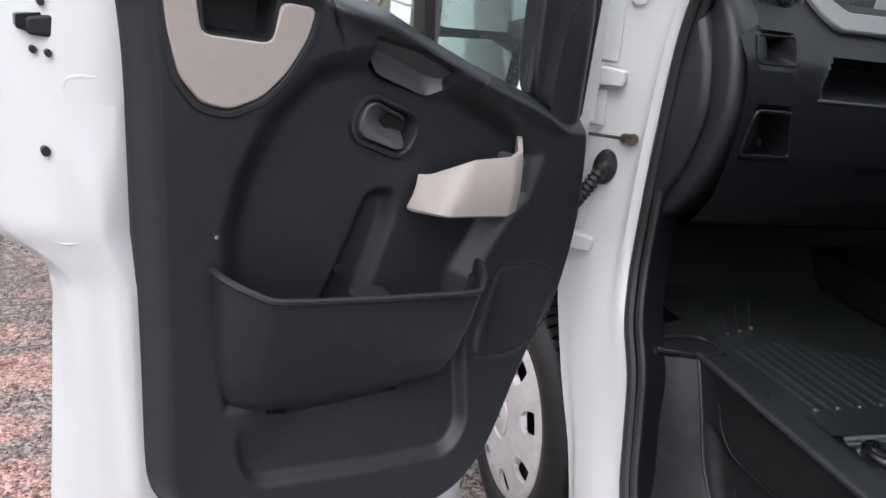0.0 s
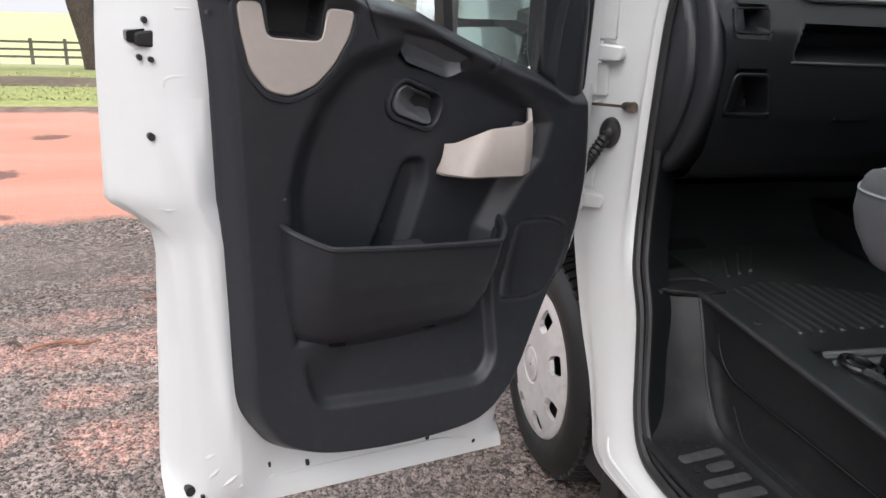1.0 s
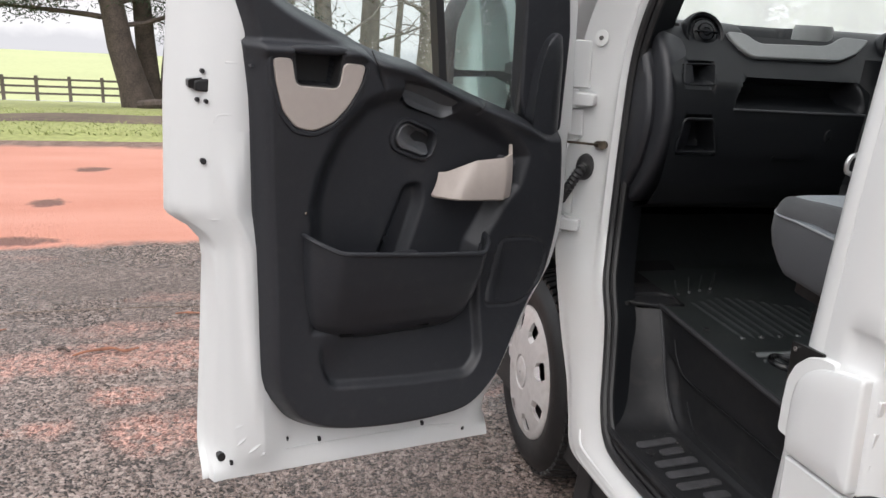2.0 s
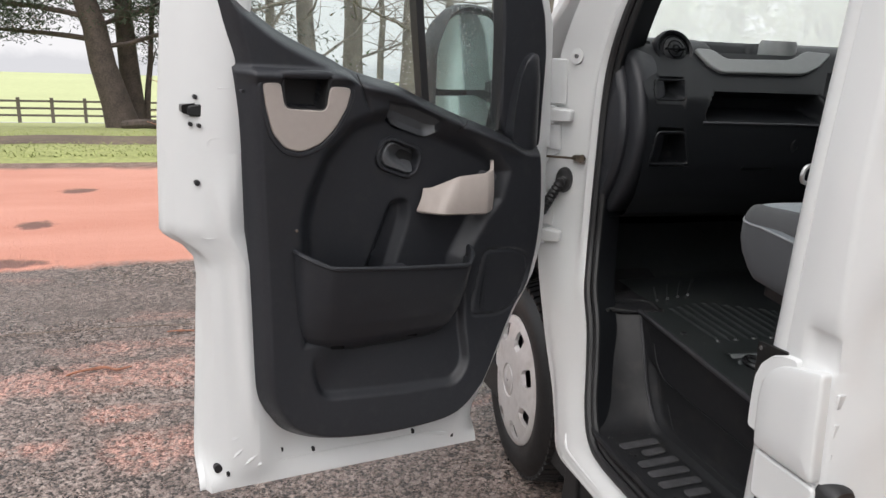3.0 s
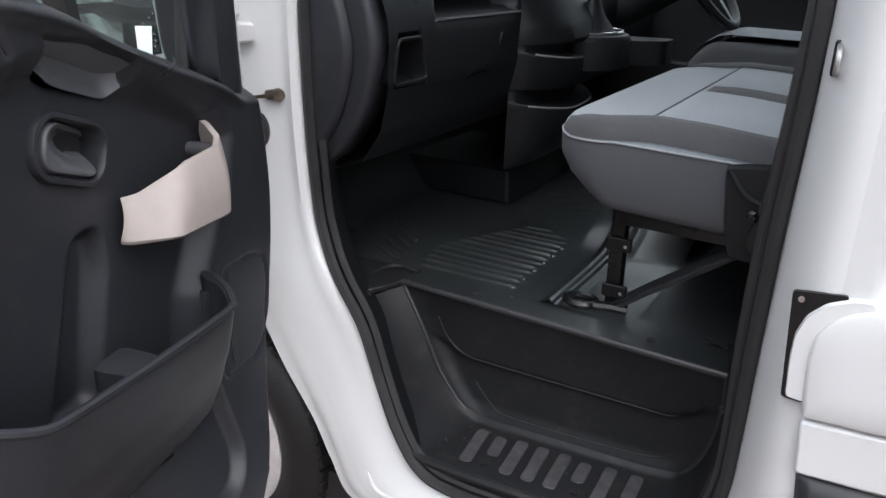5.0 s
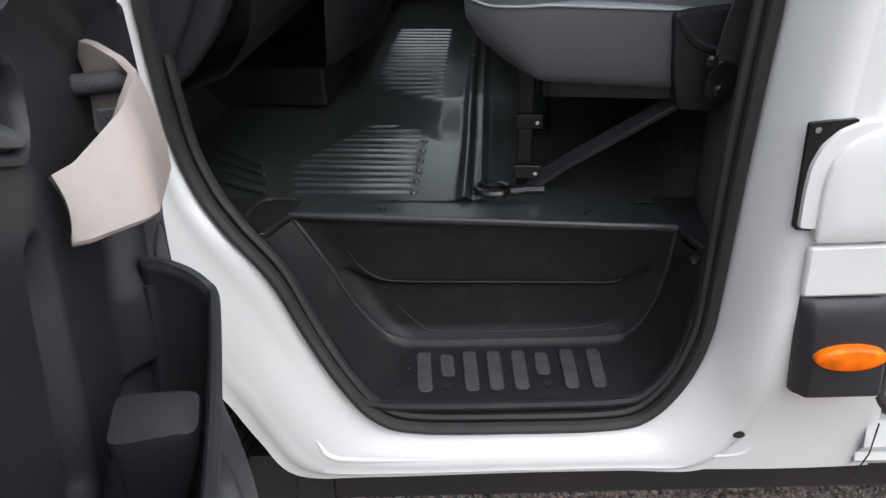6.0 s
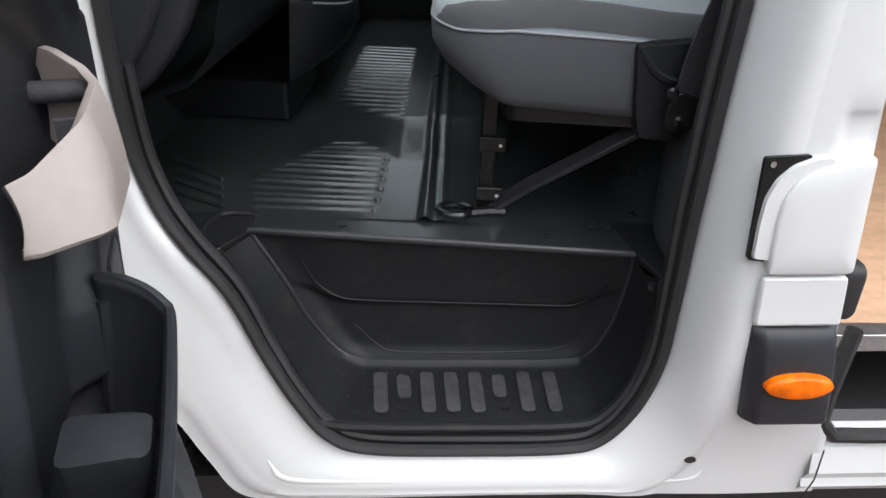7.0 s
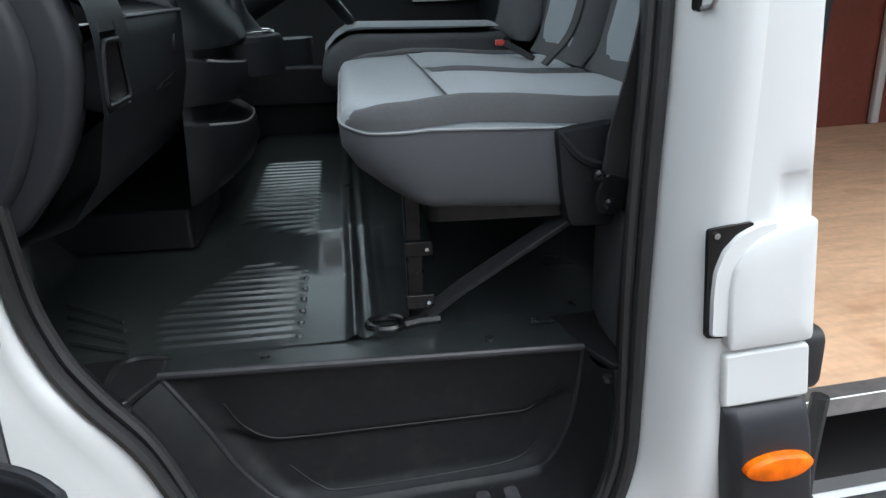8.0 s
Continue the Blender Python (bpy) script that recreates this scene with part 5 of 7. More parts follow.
for x, y, z in [(0.156, 0.054, 0.701), (0.511, 0.021, 0.699), (-0.03, -0.055, 0.703), (0.655, -0.118, 0.683)]:
    part("floor_screw", plate(oval(x, y, 0.0075, 0.0075, 12), lambda a, b, c: (a, b, c), z - 0.006, z + 0.002), RUBBER, van)

# ---- cab floor and rubber mat ----
for corner, high in (([(0.646, -0.036), (0.668, -0.110), (0.702, -0.112), (0.72, 0.08), (0.63, 0.08)], 0.6975), ([(0.006, 0.030), (-0.056, -0.078), (-0.105, -0.062), (-0.15, 0.10), (0.006, 0.10)], 0.7035)):
    part("floor_corner", plate(corner, lambda a, b, c: (a, b, c), high - 0.012, high), WELL, van, "black moulded floor corner", bevel=0.003)
part("floor_ridge", tube(spline([(-0.070, -0.056, 0.705), (-0.070, -0.010, 0.706), (-0.069, 0.044, 0.706), (-0.054, 0.080, 0.706), (-0.025, 0.088, 0.706), (0.011, 0.081, 0.704)], 24), [0.006 * min(1.0, 0.3 + 6 * f * (1 - f)) for f in np.linspace(0, 1, 24)], 8), WELL, van, "raised rib in the floor corner")
part("slot_screw", loft([[(-0.030 + r * math.cos(a) - 0.010 * (math.cos(a) > 0), -0.050 + r * 0.8 * math.sin(a) + 0.012 * (math.cos(a) > 0), z) for a in np.linspace(0, 2 * math.pi, 18, endpoint=False)] for r, z in ((0.012, 0.7035), (0.011, 0.7055), (0.009, 0.7040), (0.0005, 0.7040))], True), RUBBER, van)
part("cab_floor", box(-0.75, 0.95, 0.035, 1.72, 0.60, 0.680), STEEL, van, "dark painted steel cab floor")
part("floor_edge", loft([[(x, 0.10, 0.696), (x, 0.030 - 0.1034 * max(x, 0) - (0.10 if x < -0.02 else 0) * min(1, -x / 0.08), 0.702 - 0.0093 * max(x, 0)), (x, 0.034 - 0.1034 * max(x, 0) - (0.10 if x < -0.02 else 0) * min(1, -x / 0.08), 0.694 - 0.0093 * max(x, 0))] for x in np.linspace(-0.14, 0.72, 24)]), MAT, van, "black plastic floor edge trim")


CABIN[0] = CAB_TURN


def mat_height(x, y):
    """A flat rubber mat with ribs, rising to a hump by the far footwell and up the toe board."""
    rise = y - 0.75 * np.maximum(0, 0.235 - x) - 0.12 * np.maximum(0, x - 0.20)
    z = 0.698 + 0.042 * step(0.36, 0.54, rise) * step(-0.06, 0.03, x) + 0 * x
    z = z + 0.28 * step(-0.28, -0.52, x)
    rib = np.exp(-((((y - 0.10) / 0.0285) % 1 - 0.5) / 0.13) ** 2) * (x > -0.01 - 0.30 * np.minimum(y - 0.1, 0.10) + 0.5 * np.maximum(0, y - 0.24)) * (x < 0.204) * (y > 0.098) * (y < 0.48) * (rise < 0.39)
    rib = rib + (np.exp(-((((y - 0.66) / 0.036) % 1 - 0.5) / 0.12) ** 2) * (x > 0.055) * (x < 0.222) * (rise > 0.50) * (y < 1.24))
    z = z + 0.0042 * rib
    seam = x - 0.300
    z = z + 0.010 * np.exp(-((seam / 0.009) ** 2)) + 0.007 * np.exp(-(((seam - 0.028) / 0.006) ** 2))
    z = z + 0.002 * np.sin(x * 23 + y * 7) * (x > 0.36) + 0.0015 * np.sin(x * 9 - y * 15)
    return z


mx, my = np.linspace(-0.40, 0.47, 120), np.r_[np.arange(0.075, 0.50, 0.0034), np.arange(0.50, 1.31, 0.0045), np.linspace(1.32, 1.70, 10)]
floor_mat = part("floor_mat", loft([[(x, y, float(z)) for x, z in zip(mx, mat_height(mx, y + 0 * mx))] for y in my]), MAT, None, sharp=60)
part("floor_board", loft([[(x, y, 0.6965 + 0.002 * math.sin(x * 23 + y * 7)) for x in np.linspace(0.465, 0.86, 20)] for y in np.linspace(0.075, 1.70, 40)]), BOARD, van, "bare black floor under the seats")
tagged(floor_mat, "black ribbed rubber floor mat, dusty, on the cab floor", "floor mat")
for y in np.arange(0.110, 0.47, 0.0513):
    part("mat_stud", loft([[(0.207 + r * math.cos(a), y + r * 1.0 * math.sin(a), z) for a in np.linspace(0, 2 * math.pi, 10, endpoint=False)] for r, z in [(0.0070, 0.698), (0.0055, 0.7018), (0.001, 0.7026)]], True), MAT, floor_mat)
for k in range(4):
    part("mat_rib", tube([(-0.225 + 0.02 * k, 0.31 - 0.055 * k, 0.7035), (-0.10 + 0.012 * k, 0.215 - 0.04 * k, 0.7035)], 0.004, 6), MAT, floor_mat)
CABIN[0] = None
# bulkhead and kick panel coloured near-black to put in the footwell's shade
part("footwell_front", loft([[(x, y, z) for y in np.linspace(-0.06, 1.72, 12)] for x, z in [(-0.50, 0.69), (-0.56, 0.95), (-0.52, 1.25)]]), VOID, van, "bulkhead behind the dashboard, coloured near-black for the footwell shade")
part("kick_panel", loft([[(x, y, z) for x, y in [(-0.55, 0.03), (-0.30, -0.005), (-0.17, -0.03), (-0.135, -0.055)]] for z in np.linspace(0.70, 1.40, 10)]), VOID, van, "footwell side trim, coloured near-black for the shade there")
CABIN[0] = CAB_TURN
part("heater_box", loft([[(x, y, z) for x, y in rounded([(-0.45, 0.60), (-0.042, 0.582), (-0.042, 0.96), (-0.45, 0.98)], 0.015)] for z in (0.705, 0.712, 0.788, 0.796)], True, True), DASH, van, "dark heater box under the dashboard", bevel=0.004)

# ---- dashboard: its face leans back above the glovebox ----
FACE = [(-0.62, 1.395), (-0.40, 1.406), (-0.22, 1.412), (-0.155, 1.408), (-0.118, 1.390), (-0.09, 1.36), (0.000, 1.265), (0.014, 1.225), (0.018, 1.19), (0.014, 1.10), (-0.005, 1.02), (-0.05, 0.958), (-0.14, 0.928), (-0.32, 0.925)]
dsec = by_length(FACE, 90)
fz, fx = [p[1] for p in FACE[:2:-1]], [p[0] for p in FACE[:2:-1]]


def face_x(z):
    """Where the dashboard's face stands at a height."""
    return float(np.interp(z, fz[3:], fx[3:]))


def on_face(a, b, c):
    return (face_x(b) + 0.8 * c, a, b + 0.6 * c)


RECESS = rounded([(0.145, 1.284), (0.470, 1.286), (0.482, 1.213), (0.104, 1.213)], 0.022)
CUB1 = rounded([(-0.012, 1.309), (0.074, 1.311), (0.052, 1.264), (-0.029, 1.264)], 0.009)
CUB2 = rounded([(-0.022, 1.186), (0.054, 1.186), (0.078, 1.106), (-0.033, 1.106)], 0.012)
yy = np.unique(np.round(np.r_[np.arange(-0.050, 0.56, 0.0046), np.linspace(0.56, 1.66, 40)], 4))
rows = []
for y in yy:
    row = []
    for x, z in dsec:
        hole = 0.0
        if x > -0.075 and 1.09 < z < 1.33:
            hole = 0.090 * float(step(-0.004, 0.024, depth_in(RECESS, np.array(y), np.array(z)))) + 0.06 * float(step(-0.002, 0.008, depth_in(CUB1, np.array(y), np.array(z)))) + 0.07 * float(step(-0.002, 0.008, depth_in(CUB2, np.array(y), np.array(z))))
        drop = 0.045 * float(step(0.185, 0.205, y) * step(0.43, 0.41, y)) * float(step(-0.30, -0.27, x) * step(-0.112, -0.125, x)) if z > 1.36 else 0.0
        row.append((x - hole - 0.03 * float(step(0.8, 1.2, y)), y, z - drop))
    rows.append(row)
dash = part("dashboard", loft(rows, False), DASH, van, "black moulded dashboard with cubbies and vents", sharp=45)


def bow(curve, ranks):
    """A bowed side moulding: an outline in x and z, drawn in towards its middle from rank to rank of (y, shrink)."""
    pts = spline(curve, 44)
    return loft([[(-0.24 + (x + 0.24) * k, y, 1.17 + (z - 1.17) * (1 - (1 - k) * 0.6)) for x, z in pts] for y, k in ranks])


BOW = [(-0.24, 1.405), (-0.15, 1.398), (-0.085, 1.365), (-0.035, 1.300), (-0.006, 1.215), (-0.004, 1.145), (-0.035, 1.050), (-0.085, 0.980), (-0.130, 0.945), (-0.24, 0.93)]
part("dash_column", bow(BOW, [(0.020, 0.93), (0.0, 0.97), (-0.034, 0.99), (-0.042, 1.0), (-0.054, 0.995), (-0.062, 0.97), (-0.066, 0.93), (-0.066, 0.5)]), PLASTIC, dash, "rounded black side moulding")
part("dash_end", bow([(x - 0.040 + 0.18 * max(0.0, -0.03 - x) * 0.3, z * 0.985 + 0.012) for x, z in BOW], [(-0.060, 0.93), (-0.066, 0.97), (-0.076, 0.985), (-0.086, 0.965), (-0.092, 0.92), (-0.093, 0.5)]), PLASTIC, dash, "black end cap of the dashboard")
part("dash_screw", plate(oval(-0.135, 0.963, 0.006, 0.006, 12), lambda a, b, c: (a, -0.090 - c, b), -0.01, 0.003), SILVER, dash)
# grey tray edge
TE = rounded([(0.126, 1.386), (0.150, 1.350), (0.180, 1.329), (0.436, 1.332), (0.500, 1.352), (0.560, 1.388), (0.475, 1.392), (0.430, 1.373), (0.405, 1.367), (0.212, 1.362), (0.182, 1.384)], 0.016)
part("tray_edge", plate(TE, on_face, -0.012, 0.010), SILVER, dash, "grey plastic tray edge", bevel=0.004)
part("tray_end", loft([[(-0.165 + 0.055 * math.sin(t) * r, 0.425 + 0.046 * math.cos(t) * r, z) for t in np.linspace(0, 2 * math.pi, 24, endpoint=False)] for r, z in [(1, 1.36), (1, 1.410), (0.9, 1.420), (0.75, 1.416), (0.02, 1.408)]], True), SILVER, dash, "rounded grey tray end")


def vent(cx, cy, cz, r):
    """A round air vent on its pod, leaning back a little."""
    c, s_ = math.cos(radians(22)), math.sin(radians(22))

    def at(k, a, w):
        y, t = r * k * math.cos(a), r * k * math.sin(a)
        return (cx + w * c - t * s_, cy + y, cz + w * s_ + t * c)

    turn = np.linspace(0, 2 * math.pi, 36, endpoint=False)
    v = part("vent", loft([[at(k, a, w) for a in turn] for k, w in [(1.05, -0.09), (1.10, 0.0), (1.08, 0.012), (1.0, 0.018), (0.88, 0.014), (0.84, 0.002)]], True), DASH, dash, "round black air vent")
    part("vent_disc", loft([[at(k, a, w) for a in turn] for k, w in [(0.84, 0.000), (0.80, 0.010), (0.70, 0.015), (0.67, 0.012), (0.64, 0.0165), (0.46, 0.021), (0.43, 0.018), (0.40, 0.022), (0.22, 0.0245), (0.19, 0.021), (0.16, 0.025), (0.02, 0.026)]], True), DASH, v)
    part("vent_fin", loft([[at(math.hypot(p, h), math.atan2(h, p), w) for p in np.linspace(-0.60, 0.60, 7)] for h, w in ((-0.035, 0.012), (-0.03, 0.0275), (0.03, 0.0275), (0.035, 0.012))]), DASH, v)


vent(-0.118, 0.068, 1.378, 0.051)
vent(-0.105, 0.632, 1.370, 0.047)
vent(-0.125, 1.02, 1.370, 0.045)
for k in range(4):
    part("side_vent_fin", plate(rounded([(-0.006, 1.340 + 0.017 * k), (0.010, 1.338 + 0.017 * k), (0.010, 1.350 + 0.017 * k), (-0.006, 1.352 + 0.017 * k)], 0.002), lambda a, b, c: (-0.125 - 0.3 * (b - 1.37) + c, a, b), -0.03, 0.004), DARK, dash, "side demister vent")
for outline, r in ((CUB1, 0.0028), (CUB2, 0.0036)):
    part("cubby_rim", tube([on_face(a, b, 0.001) for a, b in [*outline, outline[0]]], r, 6), DASH, dash)
part("glovebox_line", tube([on_face(0.104, 1.2115, 0.002), on_face(0.29, 1.211, 0.002), on_face(0.482, 1.2105, 0.002)], 0.0028, 6), SCOOP, dash, "thin bright lip of the glovebox")
part("glovebox_latch", loft([[on_face(a, b, c) for a, b in rounded([(0.236, 1.090), (0.330, 1.092), (0.340, 1.108), (0.300, 1.102), (0.240, 1.100)], 0.006)] for c in (-0.01, 0.008, 0.011)], True, True), DASH, dash, "glovebox latch", bevel=0.002)

# ---- centre console: a bowed front with two open pockets ----
POD = [(1.345, 0.02, 0), (1.26, 0.055, 0), (1.18, 0.080, 0), (1.145, 0.092, 0), (1.136, 0.088, 0), (1.132, 0.045, 1), (1.104, 0.045, 1), (1.098, 0.080, 1), (1.094, 0.090, 1), (1.086, 0.094, 1), (1.045, 0.100, 0.5), (1.030, 0.100, 0.3), (1.024, 0.094, 0.3), (1.020, 0.045, 1), (0.980, 0.045, 1), (0.975, 0.100, 1), (0.970, 0.110, 1), (0.960, 0.115, 1), (0.925, 0.120, 0.4), (0.885, 0.105, 0), (0.850, 0.070, 0), (0.825, 0.030, 0)]


def pod_ring(z, deep, sag, lift=0.0):
    """A level line round the console's front; sag: how far its middle hangs below its ends."""
    low = max(0.0, 1.0 - z) * 0.22
    out = []
    for s_ in np.linspace(0, 1, 40):
        y = 0.478 + low * 0.6 + (0.43 - low * 1.5) * s_
        bulge = max(0.0, 1 - abs(2 * s_ - 1) ** 2.6) ** 0.62
        out.append((min(0.014, face_x(z) if z < 1.2 else -0.02) - low * 0.4 + deep * bulge + lift, y, z + sag * 0.022 * abs(2 * s_ - 1) ** 2))
    return out


console = part("centre_console", loft([pod_ring(*p) for p in POD]), DASH, dash, "black rounded centre console with two open pockets", sharp=40)
for z, deep in ((1.0965, 0.087), (0.9725, 0.106)):
    part("pocket_lip", tube([Vector(p) for p in pod_ring(z, deep, 1, 0.001)[2:30]], 0.0026, 6), SILVER, dash, "thin pale pocket lip")
part("console_switch", loft([[on_face(a, b, c) for a, b in oval(0.275 + 0.11, 1.155, 0.010 * k, 0.016 * k, 16)] for k, c in ((1.0, -0.004), (1.0, 0.004), (0.8, 0.007), (0.02, 0.007))], True), DASH, dash)
# gear lever on its plinth
GX, GY = 0.075, 0.80
part("gear_plinth", loft([[(GX + r * math.cos(a), GY + r * 1.25 * math.sin(a), z) for a in np.linspace(0, 2 * math.pi, 28, endpoint=False)] for r, z in [(0.10, 1.06), (0.102, 1.13), (0.095, 1.142), (0.075, 1.147), (0.070, 1.140), (0.055, 1.155), (0.030, 1.19), (0.014, 1.23)]], True), DASH, dash, "black gear lever plinth and gaiter")
part("gaiter_ring", tube([(GX + 0.078 * math.cos(a), GY + 0.098 * math.sin(a), 1.148) for a in np.linspace(0, 2 * math.pi, 41)], 0.005, 8), CHROME, dash, "bright ring round the gear gaiter")
part("gear_lever", tube([(GX, GY, 1.21), (GX + 0.03, GY, 1.29)], 0.009, 10), CHROME, dash, "chrome gear lever stalk")
part("gear_knob", loft([[(GX + 0.033 + r * math.cos(a), GY + r * math.sin(a), z) for a in np.linspace(0, 2 * math.pi, 16, endpoint=False)] for r, z in [(0.012, 1.28), (0.024, 1.30), (0.028, 1.325), (0.022, 1.35), (0.002, 1.358)]], True), GLOSS, dash, "black gear knob")
for k in range(3):
    part("heater_knob", tube([(-0.01, 0.60 + 0.085 * k, 1.245), (0.045, 0.60 + 0.085 * k, 1.260)], [0.022, 0.019], 18), GLOSS, dash, "rotary heater knob")
    part("knob_ring", tube([(0.036 + 0.0 * a, 0.60 + 0.085 * k + 0.021 * math.cos(a), 1.2575 + 0.021 * math.sin(a)) for a in np.linspace(0, 2 * math.pi, 25)], 0.002, 6), CHROME, dash)
part("radio", plate(rounded([(0.72, 1.30), (0.90, 1.30), (0.90, 1.352), (0.72, 1.352)], 0.006), lambda a, b, c: (-0.045 - 0.6 * (b - 1.30) + c, a, b), -0.03, 0.018), DARK, dash, "black radio unit", bevel=0.003)
part("console_ledge", loft([[(x, y, z) for x, y in rounded([(0.06, 0.86), (0.235, 0.95), (0.235, 1.04), (0.02, 1.04)], 0.02)] for z in (1.055, 1.062, 1.113, 1.120)], True, True), DASH, dash, "black ledge of the console by the driver's seat")
# steering wheel
sw = Vector((0.22, 1.30, 1.30))
rim_at = lambda a, r: sw + Vector((-r * math.sin(a) * 0.60, r * math.cos(a), r * math.sin(a) * 0.80))
part("steering_wheel", tube([rim_at(a, 0.195) for a in np.linspace(0, 2 * math.pi, 49)], 0.015, 10), DASH, van, "black steering wheel")
part("wheel_hub", loft([[sw + (rim_at(a, r) - sw) + Vector((0.8 * w, 0, 0.6 * w)) for a in np.linspace(0, 2 * math.pi, 24, endpoint=False)] for r, w in ((0.07, -0.05), (0.075, -0.01), (0.06, 0.008), (0.02, 0.014))], True, True), DASH, van, "black steering wheel boss")
for a in (0.0, math.pi, -math.pi / 2):
    part("wheel_spoke", tube([rim_at(a, 0.06), rim_at(a, 0.19)], 0.0, flat=(0.035, 0.014, tuple((rim_at(a + 0.3, 0.1) - rim_at(a - 0.3, 0.1)).normalized()))), DASH, van)
part("steering_column", tube([(-0.15, 1.30, 1.10), sw], [0.06, 0.05], 14), DASH, van)
for y0, y1 in ((1.26, 1.06), (1.34, 1.50)):
    part("column_stalk", tube([(0.12, y0, 1.25), (0.15, y1, 1.275)], 0.007, 8), GLOSS, van, "black column stalk")

CABIN[0] = None
part("pillar_lining", loft([[(x, y, z) for x, y in [(0.684, -0.115), (0.694, -0.06), (0.70, 0.02), (0.72, 0.10)]] for z in (0.69, 0.76, 0.84, 0.92)]), SCOOP, van, "grey plastic lining of the rear pillar")
# ---- cab shell ----
part("windscreen", loft([[(x, y, z) for y in np.linspace(-0.03, 1.62, 10)] for x, z in [(-0.55, 1.395), (-0.30, 1.62), (-0.02, 1.88), (0.20, 2.03)]]), SCREEN, van, "wide rain-speckled windscreen", shadow=False)
part("screen_pillar", tube([(-0.50, -0.10, 1.28), (-0.28, -0.095, 1.48), (-0.05, -0.08, 1.72), (0.20, -0.03, 2.02)], 0.0, flat=(0.10, 0.07, (0.5, 0.86, 0))), WHITE, van, "white windscreen pillar", bevel=0.012)
part("screen_pillar", tube([(-0.40, 1.70, 1.30), (-0.05, 1.69, 1.70), (0.22, 1.62, 2.02)], 0.0, flat=(0.10, 0.07, (-0.5, 0.86, 0))), WHITE, van, "white windscreen pillar", bevel=0.012)
part("pillar_trim", tube([(-0.36, -0.045, 1.40), (-0.14, -0.04, 1.55), (0.06, -0.03, 1.78), (0.24, 0.02, 2.0)], 0.0, flat=(0.07, 0.05, (0.5, 0.86, 0))), DASH, van, "black pillar trim", bevel=0.01)
part("roof", loft([[(x, y, z) for y, z in [(-0.06, 2.0), (0.10, 2.09), (0.78, 2.13), (1.45, 2.09), (1.63, 1.99)]] for x in (0.20, 0.45, 0.95, 3.0)]), WHITE, van, "white roof", thick=0.03)
part("roof_rail", tube([(0.20, -0.04, 2.01), (0.45, -0.05, 2.03), (0.95, -0.06, 2.03), (3.0, -0.06, 2.03)], 0.045, 8), WHITE, van)
part("far_side", loft([[(x, 1.77, z) for x in (-1.10, -0.75, -0.1, 0.95, 3.0)] for z in (0.35, 0.8, 1.18)]), WHITE, van, "white far side of the body", thick=0.03)
part("far_trim", loft([[(x, 1.715 - 0.02 * math.sin(z * 9), z) for x in np.linspace(-0.5, 0.96, 6)] for z in np.linspace(0.69, 1.24, 10)]), DASH, van, "black trim of the far door")
part("far_pillar_trim", loft([[(x, 1.69, z) for x in (0.68, 0.96)] for z in (1.2, 1.6, 2.05)]), DASH, van, "dark trim of the far pillar")
part("far_pocket", plate(rounded([(-0.05, 0.86), (0.62, 0.84), (0.62, 0.97), (-0.05, 1.0)], 0.03), lambda a, b, c: (a, 1.70 - c, b), 0.0, 0.07), DASH, van, "storage pocket of the far door", bevel=0.01)
part("far_pillar", loft([[(x, y, z) for x, y in [(0.70, 1.77), (0.95, 1.77), (0.95, 1.70), (0.70, 1.70)]] for z in (1.18, 1.7, 2.0)], True, True), WHITE, van, "white far pillar")
part("far_window", loft([[(x, 1.755, z) for x in np.linspace(float(np.interp(z, [1.18, 2.0], [-0.5, 0.15])), 0.70, 5)] for z in np.linspace(1.18, 2.0, 5)]), GLASS, van, "far side window", shadow=False)
part("bulkhead", loft([[(0.90 + 0.07 * (z - 0.6) + dx, y, z) for y, dx in ((-0.10, 0.0), (1.75, 0.0), (1.75, 0.02), (-0.10, 0.02))] for z in (0.60, 1.2, 2.10)], True, True), DASH, van, "dark bulkhead behind the seats")

# cargo space
part("cargo_floor", box(0.925, 3.0, -0.14, 1.70, 0.604, 0.622), PLY, van, "scuffed plywood cargo floor")
part("floor_strip", plate([(-0.175, 0.594), (-0.135, 0.594), (-0.135, 0.624), (-0.175, 0.626)], lambda a, b, c: (c, a, b), 0.94, 3.0), ALLOY, van, "aluminium edge strip", bevel=0.002)
for x in (0.985, 1.12, 1.3):
    part("strip_rivet", plate(oval(x, 0.612, 0.006, 0.006, 10), lambda a, b, c: (a, -0.175 - c, b), 0.0, 0.003), CHROME, van)
part("cargo_wall", loft([[(x, 1.655, z) for x in np.linspace(0.99, 2.985, 6)] for z in (0.623, 1.3, 2.08)]), PLYCOL, van, "red-brown lining board on the far cargo wall")
for x0 in (1.25, 2.59):
    part("wall_rib", plate([(x0, 0.63), (x0 + 0.035, 0.63), (x0 + 0.03, 2.05), (x0, 2.05)], lambda a, b, c: (a, 1.65 - c, b), 0.0, 0.03), WHITE, van, "white body rib", bevel=0.006)
part("rear_wall", box(3.0, 3.03, -0.2, 1.75, 0.35, 2.10), WHITE, van, "white rear wall of the van")

# ---- passenger bench ----
CABIN[0] = CAB_TURN
bench = thing("bench_seat", "grey cloth double passenger seat on a black steel frame", "seat", (0.55, 0.42, 0.69))


